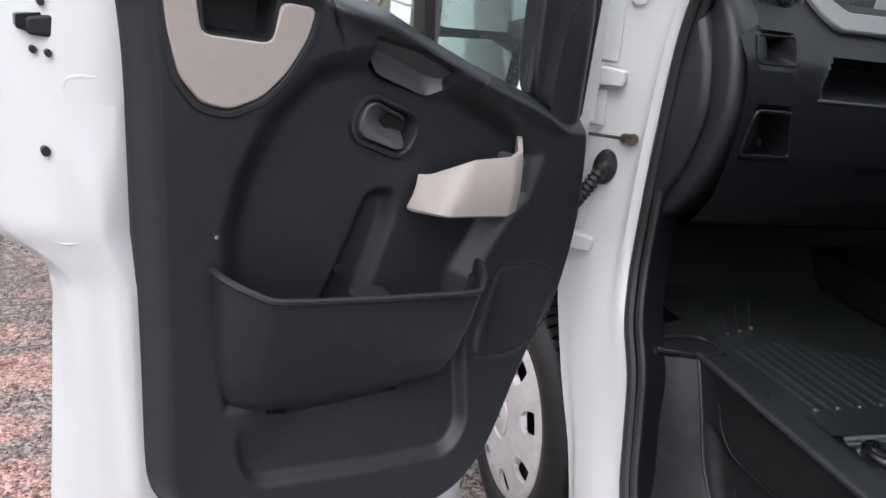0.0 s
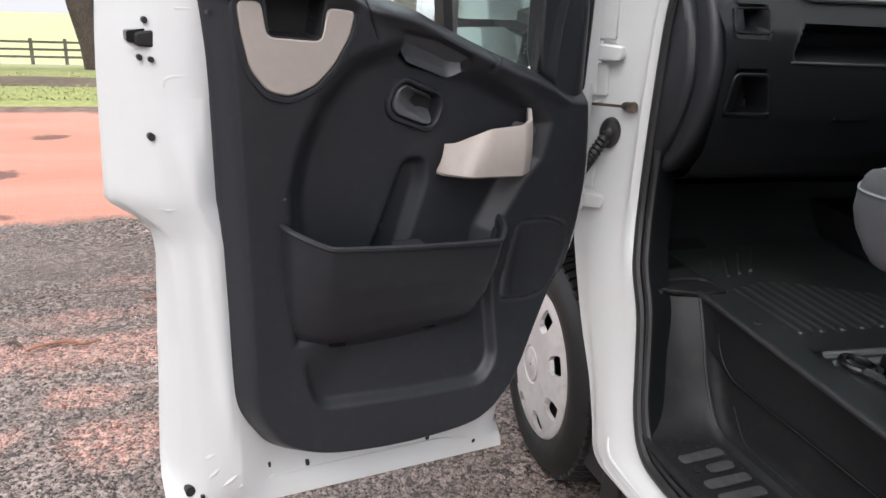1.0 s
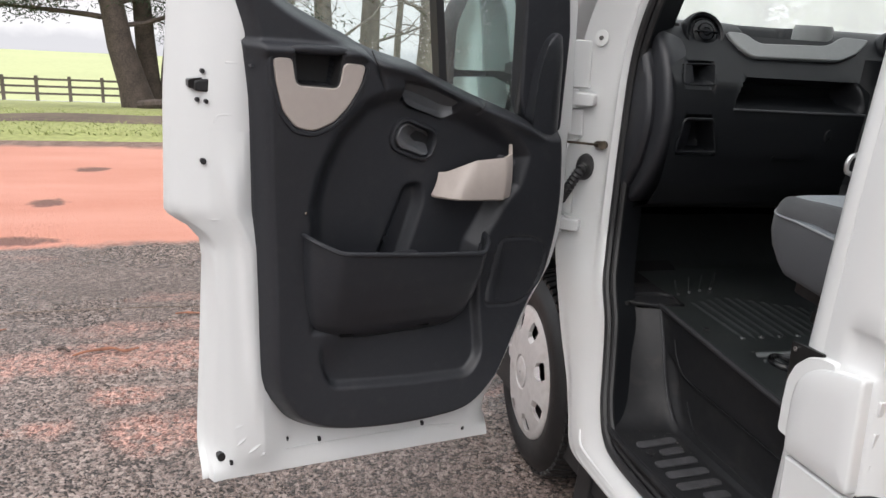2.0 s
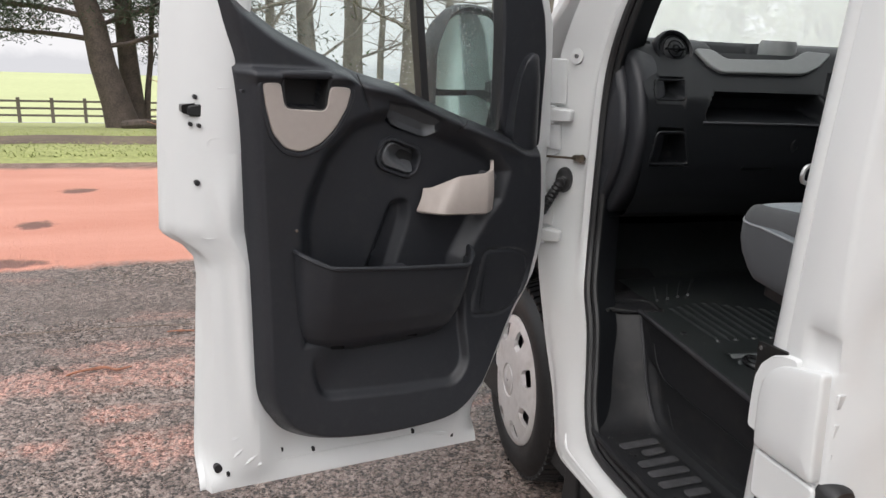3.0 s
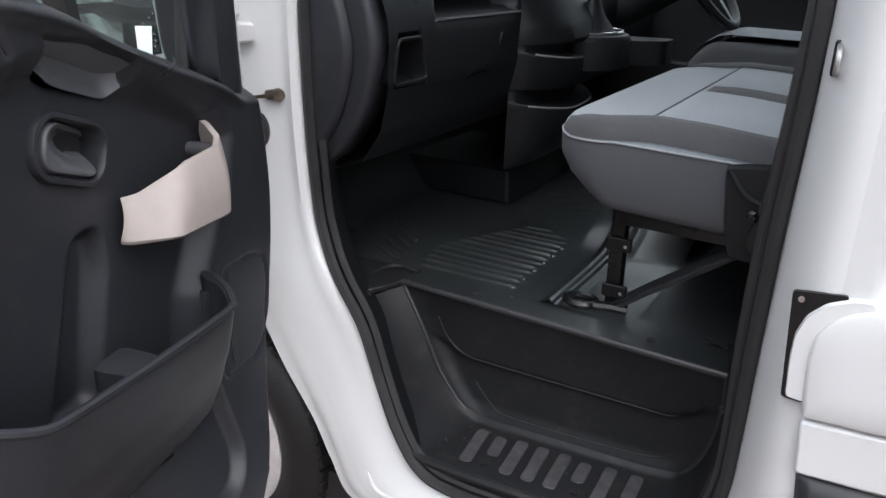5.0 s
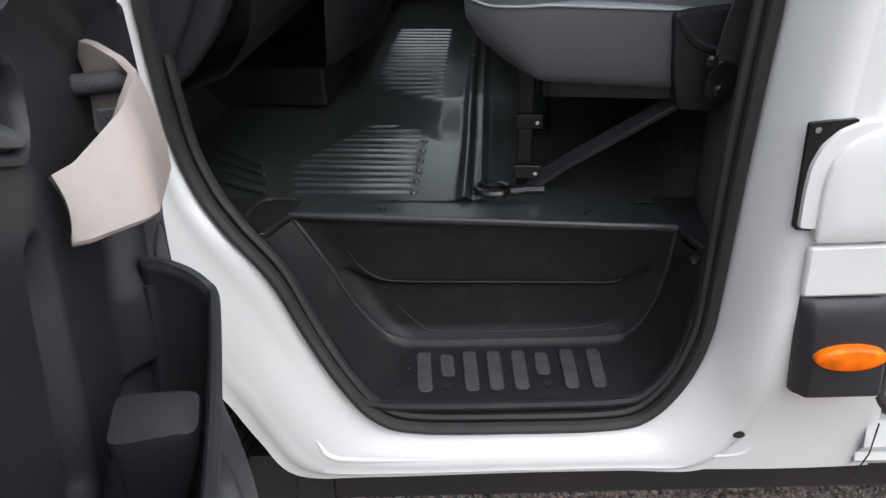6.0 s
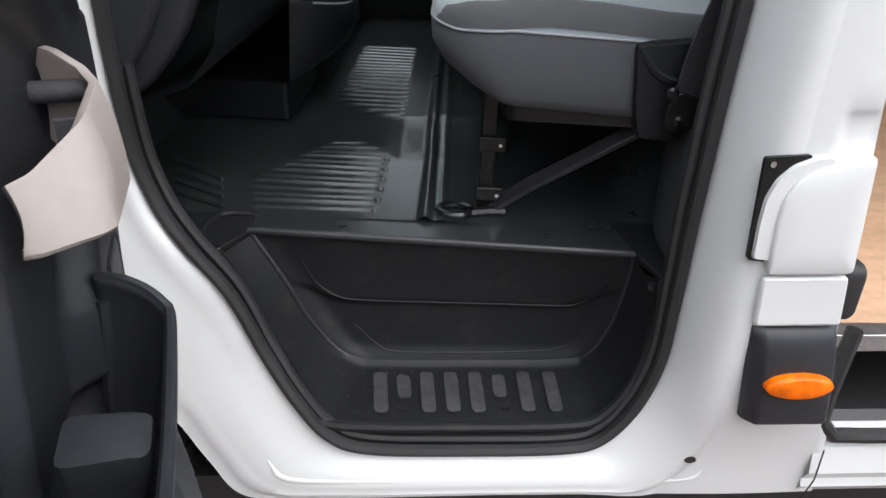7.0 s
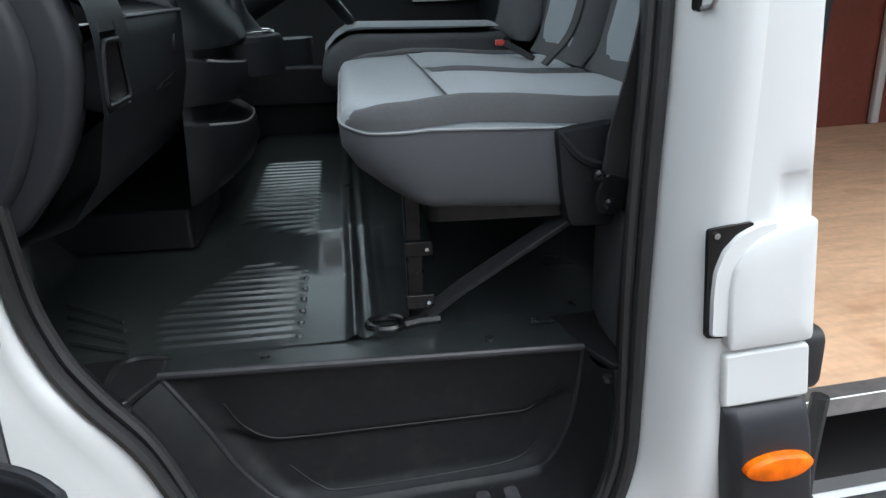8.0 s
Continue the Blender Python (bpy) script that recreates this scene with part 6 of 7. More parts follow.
def cushion_rows(x0, x1, y0, y1, base, top, lift):
    """Rings round a cushion, from its underside to its crown."""
    def ring(k, z, dz=0.0):
        cx, cy = (x0 + x1) / 2, (y0 + y1) / 2
        pts = rounded([(x0, y0), (x1, y0), (x1, y1), (x0, y1)], 0.125, 12)
        out = []
        for x, y in pts:
            xx, yy_ = cx + (x - cx) * k, cy + (y - cy) * (1 - (1 - k) * (x1 - x0) / (y1 - y0))
            f = (xx - x0) / (x1 - x0)
            out.append((xx, yy_, z + dz * f))
        return out
    return ring


ring = cushion_rows(0.300, 0.80, -0.003, 0.88, 0.93, 1.10, 0)


def nose(pts, amount):
    """Sweeps the lower front of the cushion back."""
    return [(x + amount * max(0.0, 1 - (x - 0.305) / 0.14) ** 1.5, y, z) for x, y, z in pts]


def crest(x):
    """The piping's height along the seat's side."""
    return float(np.interp(x, [0.30, 0.34, 0.40, 0.48, 0.56, 0.66, 0.80], [1.050, 1.044, 1.047, 1.054, 1.050, 1.040, 1.035]))


low_rings = []
for f, k in [(0.0, 0.93), (0.05, 0.975), (0.16, 0.995), (0.38, 1.008), (0.65, 1.010), (0.92, 1.004), (1.0, 0.995)]:
    pts = ring(k, 0.0)
    row = []
    for x, y, _ in pts:
        xs_ = x + 0.085 * (1 - f) ** 3 * max(0, 1 - (x - 0.305) / 0.13)
        bottom = float(np.interp(xs_, [0.305, 0.36, 0.42, 0.50, 0.66, 0.80], [0.950, 0.944, 0.934, 0.928, 0.920, 0.915]))
        row.append((xs_, y, bottom + (crest(x) - bottom) * f))
    low_rings.append(row)
part("cushion_skirt", loft(low_rings, True, False), FAB_SIDE, bench, "mid grey cloth seat side", sharp=60)
pipe = [(x, y, crest(x) + 0.001) for x, y, _ in ring(1.001, 0)]
part("piping", tube([*pipe, pipe[0]], 0.0022, 6), PIPING, bench, "pale grey piping")
top_rings = []
for k, h in [(0.995, 0.0), (0.985, 0.014), (0.95, 0.026), (0.90, 0.031), (0.84, 0.030), (0.6, 0.027), (0.3, 0.027), (0.02, 0.027)]:
    top_rings.append([(x, y, crest(x) + h) for x, y, _ in ring(k, 0)])
part("cushion_top", loft(top_rings, True, False), FAB_LIGHT, bench, "pale grey woven cushion top", sharp=60)


def crown(x, y):
    """The cushion top's height."""
    d = float(depth_in(RIM, np.array(x), np.array(y)))
    return crest(x) + 0.0015 + float(np.interp(d, [0, 0.0037, 0.012, 0.025, 0.04], [0, 0.014, 0.026, 0.031, 0.030]))


RIM = [(x, y) for x, y, _ in ring(1.0, 0)]


def strip(x0, x1, near, wide, lift, material, name, label):
    """A sewn-on panel that follows the cushion; near and wide: its edge and width in y along x."""
    rows = []
    for f in np.linspace(0, 1, 34):
        x = x0 + (x1 - x0) * f
        a, b = near(f), wide(f)
        rows.append([(x, a + b * g, crown(x, a + b * g) + lift * (1 - (2 * g - 1) ** 4) * min(1, f * 8, (1 - f) * 12 + 0.2)) for g in np.linspace(0, 1, 16) ** 1.5])
    return part(name, loft(rows), material, bench, label, sharp=60)


swell = lambda f: min(1.0, f * 4.0) ** 0.6


def brim(x):
    """The cushion's near edge in y, along its rounded front corner."""
    corner = [p for p in RIM if p[0] < 0.70 and p[1] < 0.13]
    return float(np.interp(x, [p[0] for p in sorted(corner)], [p[1] for p in sorted(corner)])) + 0.0008


strip(0.309, 0.795, lambda f: brim(0.309 + 0.486 * f), lambda f: 0.004 + 0.062 * swell(f), 0.007, FAB_DARK, "bolster", "mid-dark grey cloth bolster")
strip(0.309, 0.795, lambda f: 0.873 - brim(0.309 + 0.486 * f) - 0.062 * swell(f), lambda f: 0.004 + 0.062 * swell(f), 0.007, FAB_DARK, "bolster", "mid-dark grey cloth bolster")
strip(0.475, 0.795, lambda f: 0.385 - 0.01 * swell(f), lambda f: 0.075 + 0.02 * swell(f), 0.006, FAB_DARK, "divider", "mid-dark grey cloth between the seats")
for y0, y1 in ((0.072, 0.385), (0.475, 0.79)):
    strip(0.465, 0.79, lambda f: y0, lambda f: y1 - y0, 0.009, FAB_LIGHT, "insert", "pale grey woven seat panel")
part("seam", tube([(0.463, y, crown(0.463, y) + 0.0004) for y in np.linspace(0.055, 0.82, 30)], 0.0016, 6), FAB_SIDE, bench)
# backrests
for y0, y1 in ((-0.01, 0.42), (0.44, 0.86)):
    rows = []
    for f in np.linspace(0, 1, 14):
        z = 1.075 + 0.60 * f
        xo = 0.775 + 0.14 * f
        wd = 1 - 0.12 * max(0, f - 0.7) / 0.3
        cy, hw = (y0 + y1) / 2, (y1 - y0) / 2 * wd
        th = 0.05 * math.sqrt(max(0.02, 1 - (2 * f - 1) ** 6))
        rows.append([(xo + th - th * math.cos(a) * (1 + 0.0), cy + hw * math.copysign(abs(math.sin(a)) ** 0.5, math.sin(a)), z) for a in np.linspace(-math.pi, math.pi, 28, endpoint=False)])
    part("backrest", loft(rows, True, True), FAB_DARK, bench, "dark grey cloth backrest", sharp=60)
    rows = [[(0.775 + 0.14 * f - 0.012 * (1 - (2 * g - 1) ** 4) * (1 - (2 * f - 1) ** 6) + 0.006, (y0 + y1) / 2 + (y1 - y0) * 0.30 * (2 * g - 1) * (1 - 0.1 * f), 1.09 + 0.55 * f) for g in np.linspace(0, 1, 10)] for f in np.linspace(0, 1, 12)]
    part("insert", loft(rows), FAB_LIGHT, bench, "pale grey woven back panel", sharp=60)
# frame
part("side_shield", loft([[(0.65 + (a - 0.65) * k, -0.010 - d, 0.97 + (b - 0.97) * k) for a, b in rounded([(0.602, 1.042), (0.690, 1.052), (0.715, 0.98), (0.690, 0.895), (0.624, 0.898), (0.612, 0.95)], 0.012)] for k, d in ((1.0, -0.04), (1.0, 0.004), (0.95, 0.010), (0.55, 0.012), (0.02, 0.012))], True), DASH, bench, "black plastic seat hinge cover")
part("shield_fold", tube(spline([(0.608, -0.016, 1.035), (0.640, -0.025, 1.00), (0.690, -0.023, 0.985)], 10), 0.006, 6), DASH, bench)
part("frame_leg", plate([(0.392, 0.130), (0.420, 0.130), (0.420, 0.158), (0.392, 0.158)], lambda a, b, c: (a, b, c), 0.70, 0.96), STEEL, bench, "black steel seat leg", bevel=0.003)
for z in (0.735, 0.83):
    part("leg_bracket", plate(rounded([(0.388, z - 0.012), (0.436, z - 0.012), (0.436, z + 0.014), (0.388, z + 0.014)], 0.004), lambda a, b, c: (a, c, b), 0.120, 0.129), STEEL, bench, bevel=0.002)
    part("bracket_bolt", plate(oval(0.426, z, 0.0035, 0.0035, 8), lambda a, b, c: (a, c, b), 0.117, 0.121), CHROME, bench)
part("frame_leg", plate([(0.432, 0.700), (0.458, 0.700), (0.458, 0.726), (0.432, 0.726)], lambda a, b, c: (a, b, c), 0.70, 0.96), STEEL, bench, "black steel seat leg", bevel=0.003)
part("frame_strut", tube([(0.412, 0.128, 0.703), (0.48, 0.11, 0.762), (0.655, 0.02, 0.915)], 0.0, flat=(0.030, 0.010, (0, 0.9, 0.4))), WELL_EDGE, bench, "flat black steel strut", bevel=0.002)
for cx, cy in ((0.352, 0.112), (0.372, 0.711)):
    part("floor_ring", tube([(cx + 0.030 * math.cos(a), cy + 0.024 * math.sin(a), 0.706) for a in np.linspace(0, 2 * math.pi, 25)], 0.0075, 8), GLOSS, bench, "glossy black floor anchor ring")
    part("ring_tail", tube([(cx + 0.028, cy - 0.008, 0.706), (cx + 0.06, cy + 0.002, 0.706), (cx + 0.09, cy + 0.008, 0.704)], 0.010, 8), GLOSS, bench)
part("seat_frame", loft([[(x, y, z) for x, y in rounded([(0.42, 0.03), (0.78, 0.01), (0.78, 0.84), (0.42, 0.82)], 0.02)] for z in (0.905, 0.94)], True, True), STEEL, bench, "black steel seat pan")

belt = thing("seat_belt", "black webbing seat belt with steel anchor beside the seat", "seat belt", (0.69, -0.02, 0.9))
part("webbing", tube(spline([(0.680, -0.045, 0.955), (0.690, -0.045, 1.04), (0.715, -0.05, 1.15), (0.745, -0.05, 1.35), (0.77, -0.04, 1.7)], 20), 0.0, flat=(0.046, 0.004, (0.9, 0.2, -0.3))), WEB, belt, "black webbing")
part("webbing", tube(spline([(0.735, -0.02, 1.02), (0.76, -0.01, 1.10), (0.775, 0.0, 1.3)], 12), 0.0, flat=(0.040, 0.004, (0.7, 0.5, -0.3))), WEB, belt)
part("anchor_plate", plate(rounded([(0.655, 0.925), (0.690, 0.925), (0.700, 0.975), (0.665, 0.985), (0.65, 0.955)], 0.010), lambda a, b, c: (a, -0.050 - c, b), -0.004, 0.004), STEEL, belt, "dark steel belt anchor", bevel=0.002)
for bx, bz in ((0.655, 0.982), (0.672, 0.940)):
    part("anchor_bolt", loft([[(bx + r * math.cos(a), y, bz + r * math.sin(a)) for a in np.linspace(0, 2 * math.pi, 12, endpoint=False)] for r, y in ((0.009, -0.05), (0.009, -0.056), (0.005, -0.058), (0.005, -0.063), (0.001, -0.063))], True), GLOSS, belt, "glossy black anchor bolt")
buckle = thing("belt_buckle", "black belt buckle with a red button on the seat", "buckle", (0.62, 0.62, 1.10))
part("stalk", tube([(0.72, 0.58, 1.08), (0.66, 0.60, 1.115)], 0.0, flat=(0.03, 0.012, (0, 1, 0))), WEB, buckle)
part("button", box(0.640, 0.658, 0.590, 0.608, 1.110, 1.122), RED, buckle, "red release button", bevel=0.003)
part("strap", tube(spline([(0.70, 0.42, 1.085), (0.76, 0.42, 1.16), (0.80, 0.43, 1.34)], 12), 0.0, flat=(0.040, 0.005, (0, 1, 0))), WEB, buckle, "black buckle strap")

# driver's seat
driver = thing("driver_seat", "grey cloth driver's seat with a pale woven centre", "seat", (0.55, 1.25, 0.69))
rg = cushion_rows(0.25, 0.80, 1.05, 1.56, 0.9, 1.1, 0)
part("cushion", loft([[(x, y, z + 0.03 * (0.5 - (x - 0.25)) - 0.05 * (1 - step(0.0, 0.10, x - 0.25)) * (z > 1.0)) for x, y, _ in rg(k, 0)] for k, z in [(0.9, 0.94), (1.0, 0.97), (1.01, 1.04), (0.98, 1.085), (0.90, 1.105), (0.75, 1.100), (0.3, 1.098), (0.02, 1.098)]], True), FAB_DARK, driver, "dark grey cloth cushion", sharp=60)
part("insert", loft([[(x, y, 1.118 + 0.03 * (0.5 - (x - 0.25)) + 0.010 * (1 - ((y - 1.305) / 0.17) ** 2) - 0.065 * max(0, (0.36 - x) / 0.10) ** 2) for y in np.linspace(1.15, 1.46, 10)] for x in np.linspace(0.262, 0.76, 16)]), FAB_LIGHT, driver, "pale grey woven seat panel")
part("backrest", loft([[(0.80 + 0.14 * f + th - th * math.cos(a), 1.305 + 0.24 * math.copysign(abs(math.sin(a)) ** 0.5, math.sin(a)), 1.08 + 0.6 * f) for a in np.linspace(-math.pi, math.pi, 24, endpoint=False)] for f, th in [(0, 0.03), (0.1, 0.055), (0.5, 0.06), (0.9, 0.05), (1, 0.02)]], True, True), FAB_DARK, driver, "dark grey cloth backrest", sharp=60)
part("base", box(0.40, 0.78, 1.08, 1.46, 0.69, 0.94), STEEL, driver, "black seat base", bevel=0.02)

CABIN[0] = None
# ---- grit in the step well and on the mat ----
rng = random.Random(21)
gv, gf = [], []
for k in range(115):
    if k < 90:
        c = Vector((rng.gauss(0.21, 0.03) if k < 45 else rng.uniform(0.15, 0.58), rng.uniform(-0.145, -0.02), 0.4455))
    else:
        c = Vector((rng.uniform(0.0, 0.62), rng.uniform(0.05, 0.14), 0.7035))
    r = rng.uniform(0.0005, 0.0013)
    n = len(gv)
    gv += [tuple(c + Vector((r * math.cos(a), r * math.sin(a), 0))) for a in (0, 2.1, 4.2)] + [tuple(c + Vector((0, 0, r)))]
    gf += [(n, n + 1, n + 3), (n + 1, n + 2, n + 3), (n + 2, n, n + 3)]
me = bpy.data.meshes.new("grit")
me.from_pydata(gv, [], gf)
me.materials.append(GRIT)
tagged(new("grit", me), "pale crumbs of grit scattered on the black step", "grit", kind="stuff")

# ---- litter on the tarmac ----
for name_label, points, thick, wood in (
    ("thin bent orange-brown fallen stick on wet tarmac", [(-1.405, -1.605, 0.012), (-1.425, -1.56, 0.016), (-1.450, -1.495, 0.012), (-1.440, -1.46, 0.017), (-1.420, -1.42, 0.012), (-1.435, -1.365, 0.014)], 0.0065, STICK),
    ("short dark broken end of a stick on wet tarmac", [(-1.487, -1.672, 0.008), (-1.475, -1.645, 0.014), (-1.452, -1.622, 0.008)], 0.007, BARK),
    ("small brown twig lying on wet tarmac", [(-1.79, -1.235, 0.008), (-1.785, -1.19, 0.011), (-1.775, -1.10, 0.008)], 0.005, STICK),
    ("small brown twig lying on wet tarmac", [(-1.75, -2.05, 0.006), (-1.7, -1.96, 0.009), (-1.72, -1.9, 0.007)], 0.004, STICK),
):
    tagged(part("fallen_stick", tube(spline(points, 24), [thick * (0.55 + 0.45 * math.sin(math.pi * f)) * (1 + 0.15 * math.sin(17 * f)) for f in np.linspace(0, 1, 24)], 7), wood), name_label, "stick")
part("tarmac_seam", tube(spline([(-1.93, -2.9, 0.0), (-1.905, -2.2, 0.0), (-1.91, -1.72, 0.0), (-1.897, -1.35, 0.0), (-1.877, -1.12, 0.0), (-1.87, -0.6, 0.0)], 60), 0.0, flat=(0.0055, 0.003, (1, 0, 0))), SOIL_SHADE, ground, "dark crack along the tarmac")


# ---- trees, fence and brush ----
def limb(bm, a, direction, length, r0, r1, bend, rng, seg=8, sides=7):
    path, p, d = [], Vector(a), Vector(direction).normalized()
    for k in range(seg + 1):
        path.append(p.copy())
        d = (d + Vector((rng.uniform(-bend, bend), rng.uniform(-bend, bend), rng.uniform(-bend, bend) * 0.6))).normalized()
        p = p + d * length / seg
    tube(path, list(np.linspace(r0, r1, seg + 1)), sides, bm)
    return path


def tree(name, base, height, radius, label, seed, lean=(0, 0), low=0.25, limbs=14, reach=0.35, twigs=5, needles=0, spread=0.5, ivy=0, leaf=None, bark=None, sideways=False, thick=0.30, drape=0):
    rng = random.Random(seed)
    base = Vector(base)
    t = thing(name, label, "tree", tuple(base))
    bm = bmesh.new()
    path = []
    for k in range(15):
        f = k / 14
        path.append(base + Vector((lean[0] * f * height + rng.uniform(-1, 1) * 0.02 * height * f, lean[1] * f * height + rng.uniform(-1, 1) * 0.02 * height * f, height * f - 0.2 * (1 - f))))
    tube(path, [radius * (1 + 0.35 * math.exp(-f * 18)) * (1 - 0.8 * f) for f in np.linspace(0, 1, 15)], 12, bm)
    part("trunk", bm, bark or BARK, t)
    lb, tb_ = bmesh.new(), bmesh.new()
    tips = []
    for k in range(limbs):
        f = low + (0.97 - low) * (k + rng.random() * 0.6) / limbs
        i = min(13, int(f * 14))
        p = path[i].lerp(path[i + 1], f * 14 - i)
        a = rng.uniform(0, 2 * math.pi) if not sideways else rng.choice((-1, 1)) * rng.uniform(1.2, 2.6)
        ln = height * reach * (1.1 - 0.7 * f) * rng.uniform(0.6, 1.15)
        q = limb(lb, p, (math.cos(a), math.sin(a), rng.uniform(0.0, 0.7)), ln, radius * thick * (1.1 - f * 0.8), radius * 0.05, 0.28, rng)
        for _ in range(twigs):
            j = rng.randrange(2, 8)
            b = rng.uniform(0, 2 * math.pi)
            w = limb(tb_, q[j], (math.cos(b), math.sin(b), rng.uniform(-0.3, 0.7)), ln * rng.uniform(0.2, 0.5), radius * 0.07, radius * 0.015, 0.4, rng, 5, 4)
            tips += [w[2], w[3], w[4], w[5]]
            for _ in range(2):
                c = rng.uniform(0, 2 * math.pi)
                v = limb(tb_, w[rng.randrange(1, 5)], (math.cos(c), math.sin(c), rng.uniform(-0.3, 0.6)), ln * rng.uniform(0.1, 0.25), radius * 0.03, radius * 0.012, 0.4, rng, 3, 3)
                tips.append(v[-1])
    for k in range(drape):
        p = base + Vector((0, lean[1] * (1.9 + 0.45 * k), 1.9 + 0.45 * k))
        q = limb(lb, p, (rng.uniform(-0.3, 0.3), -1 if k % 4 < 3 else 1, 0.10 + 0.05 * k), rng.uniform(3.5, 6.0), radius * 0.22, radius * 0.04, 0.16, rng)
        for _ in range(16):
            b = rng.uniform(0, 2 * math.pi)
            w = limb(tb_, q[rng.randrange(2, 9)], (math.cos(b), math.sin(b), rng.uniform(-0.1, 0.8)), rng.uniform(0.5, 1.3), radius * 0.05, radius * 0.015, 0.4, rng, 5, 4)
            tips += [w[2], w[3], w[4], w[5]]
    tagged(part("branchwork", lb, bark or BARK, t), kind="stuff")
    tagged(part("twigs", tb_, TWIG, t), kind="stuff")

    def tufts(count, centres, size, wide, material, nm, slim=0.28):
        verts, faces = [], []
        for _ in range(count):
            c = centres[rng.randrange(len(centres))] + Vector((rng.gauss(0, wide), rng.gauss(0, wide), rng.gauss(0, wide * 0.6)))
            d = Vector((rng.uniform(-1, 1), rng.uniform(-1, 1), rng.uniform(-0.6, 1))).normalized()
            e = d.orthogonal().normalized() * size * slim
            n = len(verts)
            verts += [c - e, c + e, c + d * size * rng.uniform(0.6, 1.4)]
            faces.append((n, n + 1, n + 2))
        me = bpy.data.meshes.new(nm)
        me.from_pydata([tuple(v) for v in verts], [], faces)
        me.materials.append(material)
        ob = new(nm, me)
        ob.parent = t
        ob.matrix_parent_inverse = t.matrix_basis.inverted()
        tagged(ob, kind="stuff")

    if needles:
        tufts(needles, tips, height * (0.026 if leaf else 0.011), height * spread * 0.03, leaf or NEEDLE, "crown", 0.28 if leaf else 0.14)
    if ivy:
        tufts(ivy, path[1:10], radius * 0.5, radius * 0.9, IVY, "ivy")
    return t


EYE0 = Vector((1.58, -1.11, 1.40))


def far(azimuth, distance):
    x, y = EYE0.x + distance * math.cos(radians(azimuth)), EYE0.y + distance * math.sin(radians(azimuth))
    return (x, y, float(terrain(x, y)))


tree("pine_tree", far(-176.0, 18.0), 11, 0.30, "dark old pine with spreading low limbs on the grass verge", 3, lean=(0.0, -0.22), low=0.16, limbs=22, reach=0.42, twigs=7, needles=60000, spread=0.8, sideways=True, thick=0.2, drape=9)
tree("pine_tree", far(-176.6, 18.8), 12, 0.24, "straight dark pine trunk on the grass verge", 8, lean=(0.0, -0.02), low=0.24, limbs=16, reach=0.3, twigs=6, needles=14000, spread=0.8, sideways=True, thick=0.2)
tree("bare_tree", far(-177.3, 18.8), 8, 0.075, "slim leaning bare tree on the grass verge", 12, lean=(0.0, 0.10), low=0.2, limbs=16, reach=0.3, twigs=6, needles=3000, spread=0.6)
# wood-edge trees, with the haze over them in their lightened bark
for k, (az, dist, r, h) in enumerate([(178.6, 17, 0.26, 13), (176.0, 15.5, 0.22, 12), (173.8, 22, 0.16, 13), (171.2, 19, 0.24, 14), (167.9, 20, 0.28, 14), (165.9, 24, 0.12, 12), (163.6, 19, 0.30, 14), (160.6, 25, 0.18, 13), (157.6, 22, 0.22, 14), (154.0, 24, 0.2, 13), (150, 26, 0.2, 13), (145, 22, 0.13, 10), (140, 24, 0.16, 12), (134, 27, 0.16, 13), (127, 24, 0.15, 12), (118, 26, 0.2, 12)]):
    tree("woodland_tree", far(az, dist), h, r, "bare winter tree at the wood edge, its rough grey-brown trunk lightened for haze", 30 + k, lean=(random.uniform(-0.03, 0.03), random.uniform(-0.04, 0.04)), low=0.12, limbs=15, reach=0.26, twigs=6, ivy=160 if k % 3 == 1 else 0, bark=HAZED_BARK, thick=0.16)

# evergreen shrubs seen through the windscreen, with haze put into their pale colours
for k, (az, dist, h) in enumerate([(145, 15, 3.4), (140, 16.5, 3.8), (136, 14, 3.4), (132, 16, 3.6), (128, 14.5, 3.4), (150, 18, 3.2)]):
    tree("evergreen_shrub", far(az, dist), h, 0.08, "evergreen shrub, its green paled for haze, with thin twigs beyond the windscreen", 70 + k, low=0.05, limbs=16, reach=0.5, twigs=5, needles=5200, spread=1.8, leaf=SHRUB, bark=HAZED_BARK, thick=0.16)

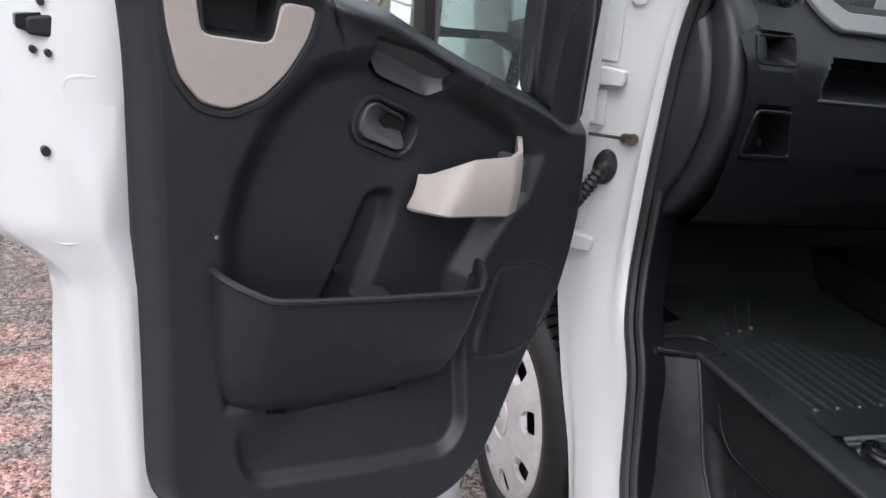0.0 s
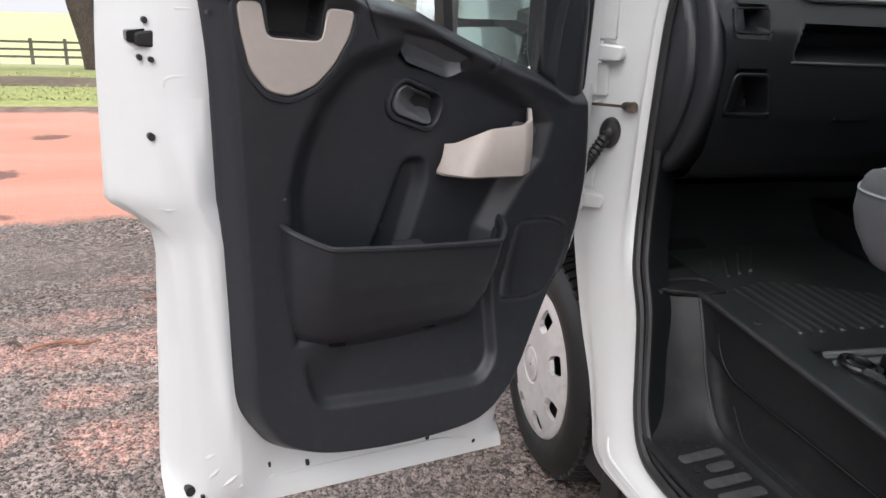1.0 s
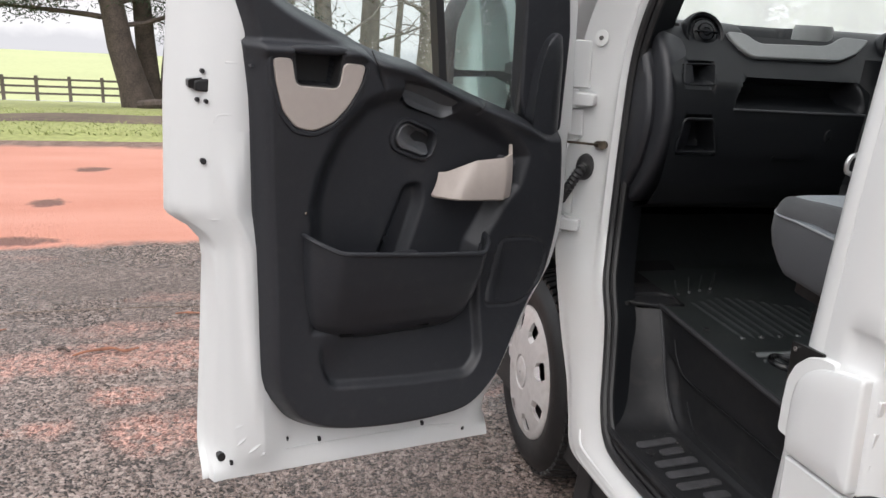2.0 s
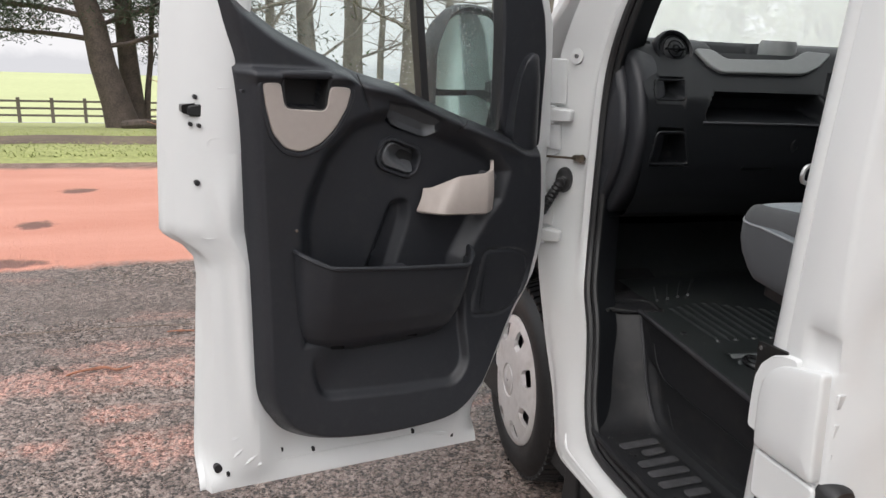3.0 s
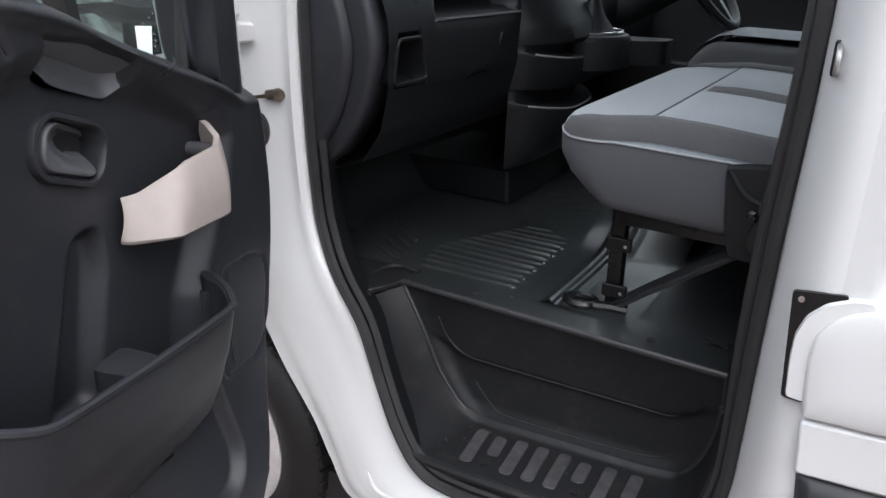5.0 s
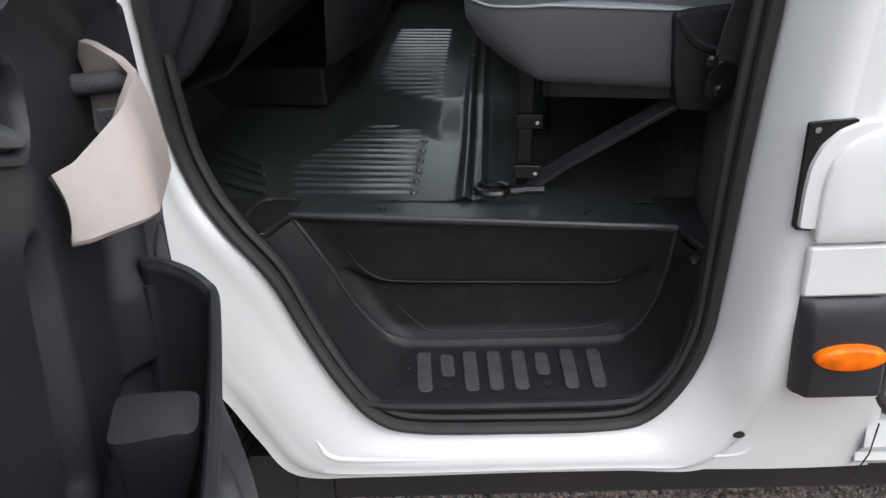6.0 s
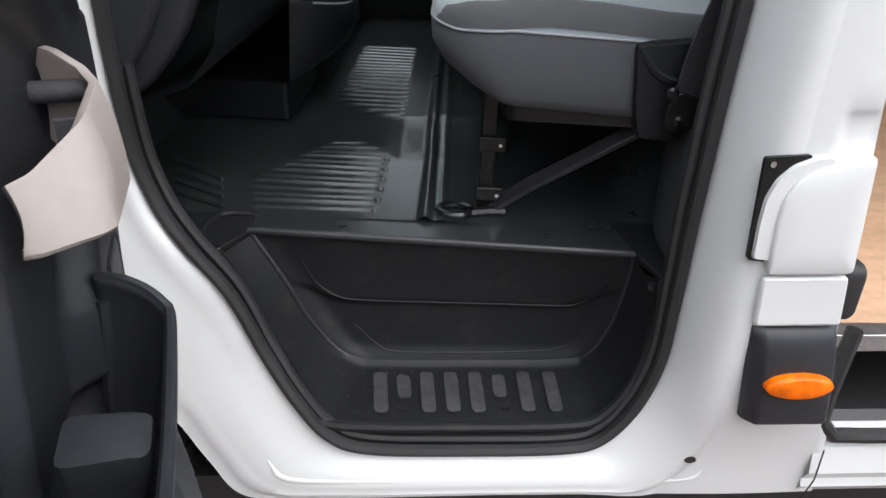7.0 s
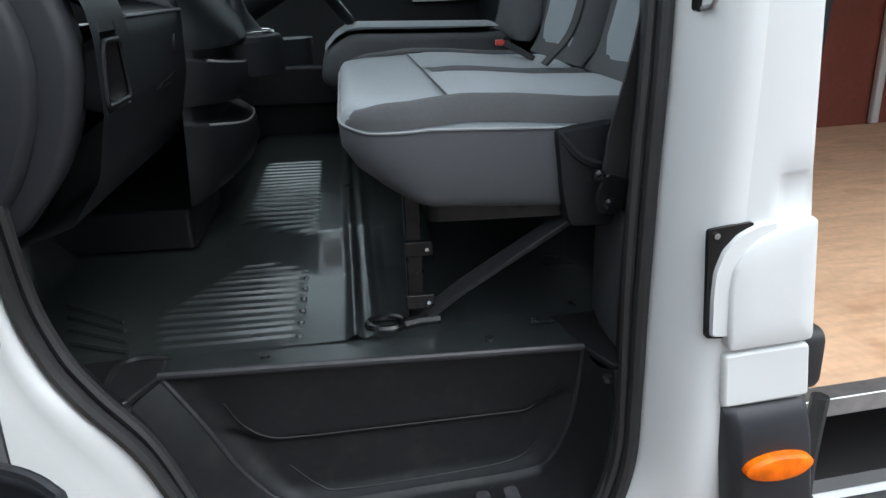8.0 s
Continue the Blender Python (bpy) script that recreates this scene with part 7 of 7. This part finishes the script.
# brush pile
rng = random.Random(5)
pile = bmesh.new()
c0 = Vector(far(177.2, 15.5))
for _ in range(420):
    c1 = c0 + Vector((rng.gauss(0, 0.8), rng.gauss(1.0, 0.65), abs(rng.gauss(0, 0.26))))
    limb(pile, c1, (rng.uniform(-1, 1), rng.uniform(-1, 1), rng.uniform(-0.1, 0.5)), rng.uniform(0.6, 1.5), 0.016, 0.005, 0.25, rng, 4, 4)
tagged(part("brush_pile", pile, STICK), "heap of cut orange-brown branches on the verge", "brush pile", kind="stuff")
log = part("fallen_log", tube(spline([Vector(far(-175.9, 17.0)) + Vector((0, 0, 0.10)), Vector(far(-177.2, 16.6)) + Vector((0, 0, 0.14)), Vector(far(-178.6, 16.5)) + Vector((0, 0, 0.10))], 10), 0.10, 9), BARK)
tagged(log, "fallen grey log lying at the foot of the pines", "log")

# post and rail fence
fence = thing("rail_fence", "weathered three-rail wooden field fence", "fence", far(-173, 40))
fa, fb = Vector(far(-160, 43)), Vector(far(172, 40))
nposts = 15
for k in range(nposts):
    p = fa.lerp(fb, k / (nposts - 1))
    p.z = float(terrain(p.x, p.y))
    part("post", box(p.x - 0.07, p.x + 0.07, p.y - 0.07, p.y + 0.07, p.z - 0.2, p.z + 1.22), FENCE, fence)
    if k:
        for h in (0.38, 0.72, 1.06):
            part("rail", tube([q0 + Vector((0, 0, h)), p + Vector((0, 0, h))], 0.0, flat=(0.10, 0.05, (0, 0, 1))), FENCE, fence)
    q0 = p
# grass tufts along the verge
verts, faces = [], []
for _ in range(26000):
    x, y = -6.4 - abs(rng.gauss(0, 2.5)), rng.uniform(-9, 3)
    z = float(terrain(x, y)) + 0.02
    h, a = rng.uniform(0.01, 0.035), rng.uniform(0, 6.28)
    n = len(verts)
    verts += [(x, y, z), (x + 0.02 * math.cos(a), y + 0.02 * math.sin(a), z), (x + 0.04 * math.cos(a + 1), y + 0.04 * math.sin(a + 1), z + h)]
    faces.append((n, n + 1, n + 2))
me = bpy.data.meshes.new("grass_tufts")
me.from_pydata(verts, [], faces)
me.materials.append(BLADE)
tagged(new("grass_tufts", me), "short green grass tufts along the road edge", "grass", kind="stuff")
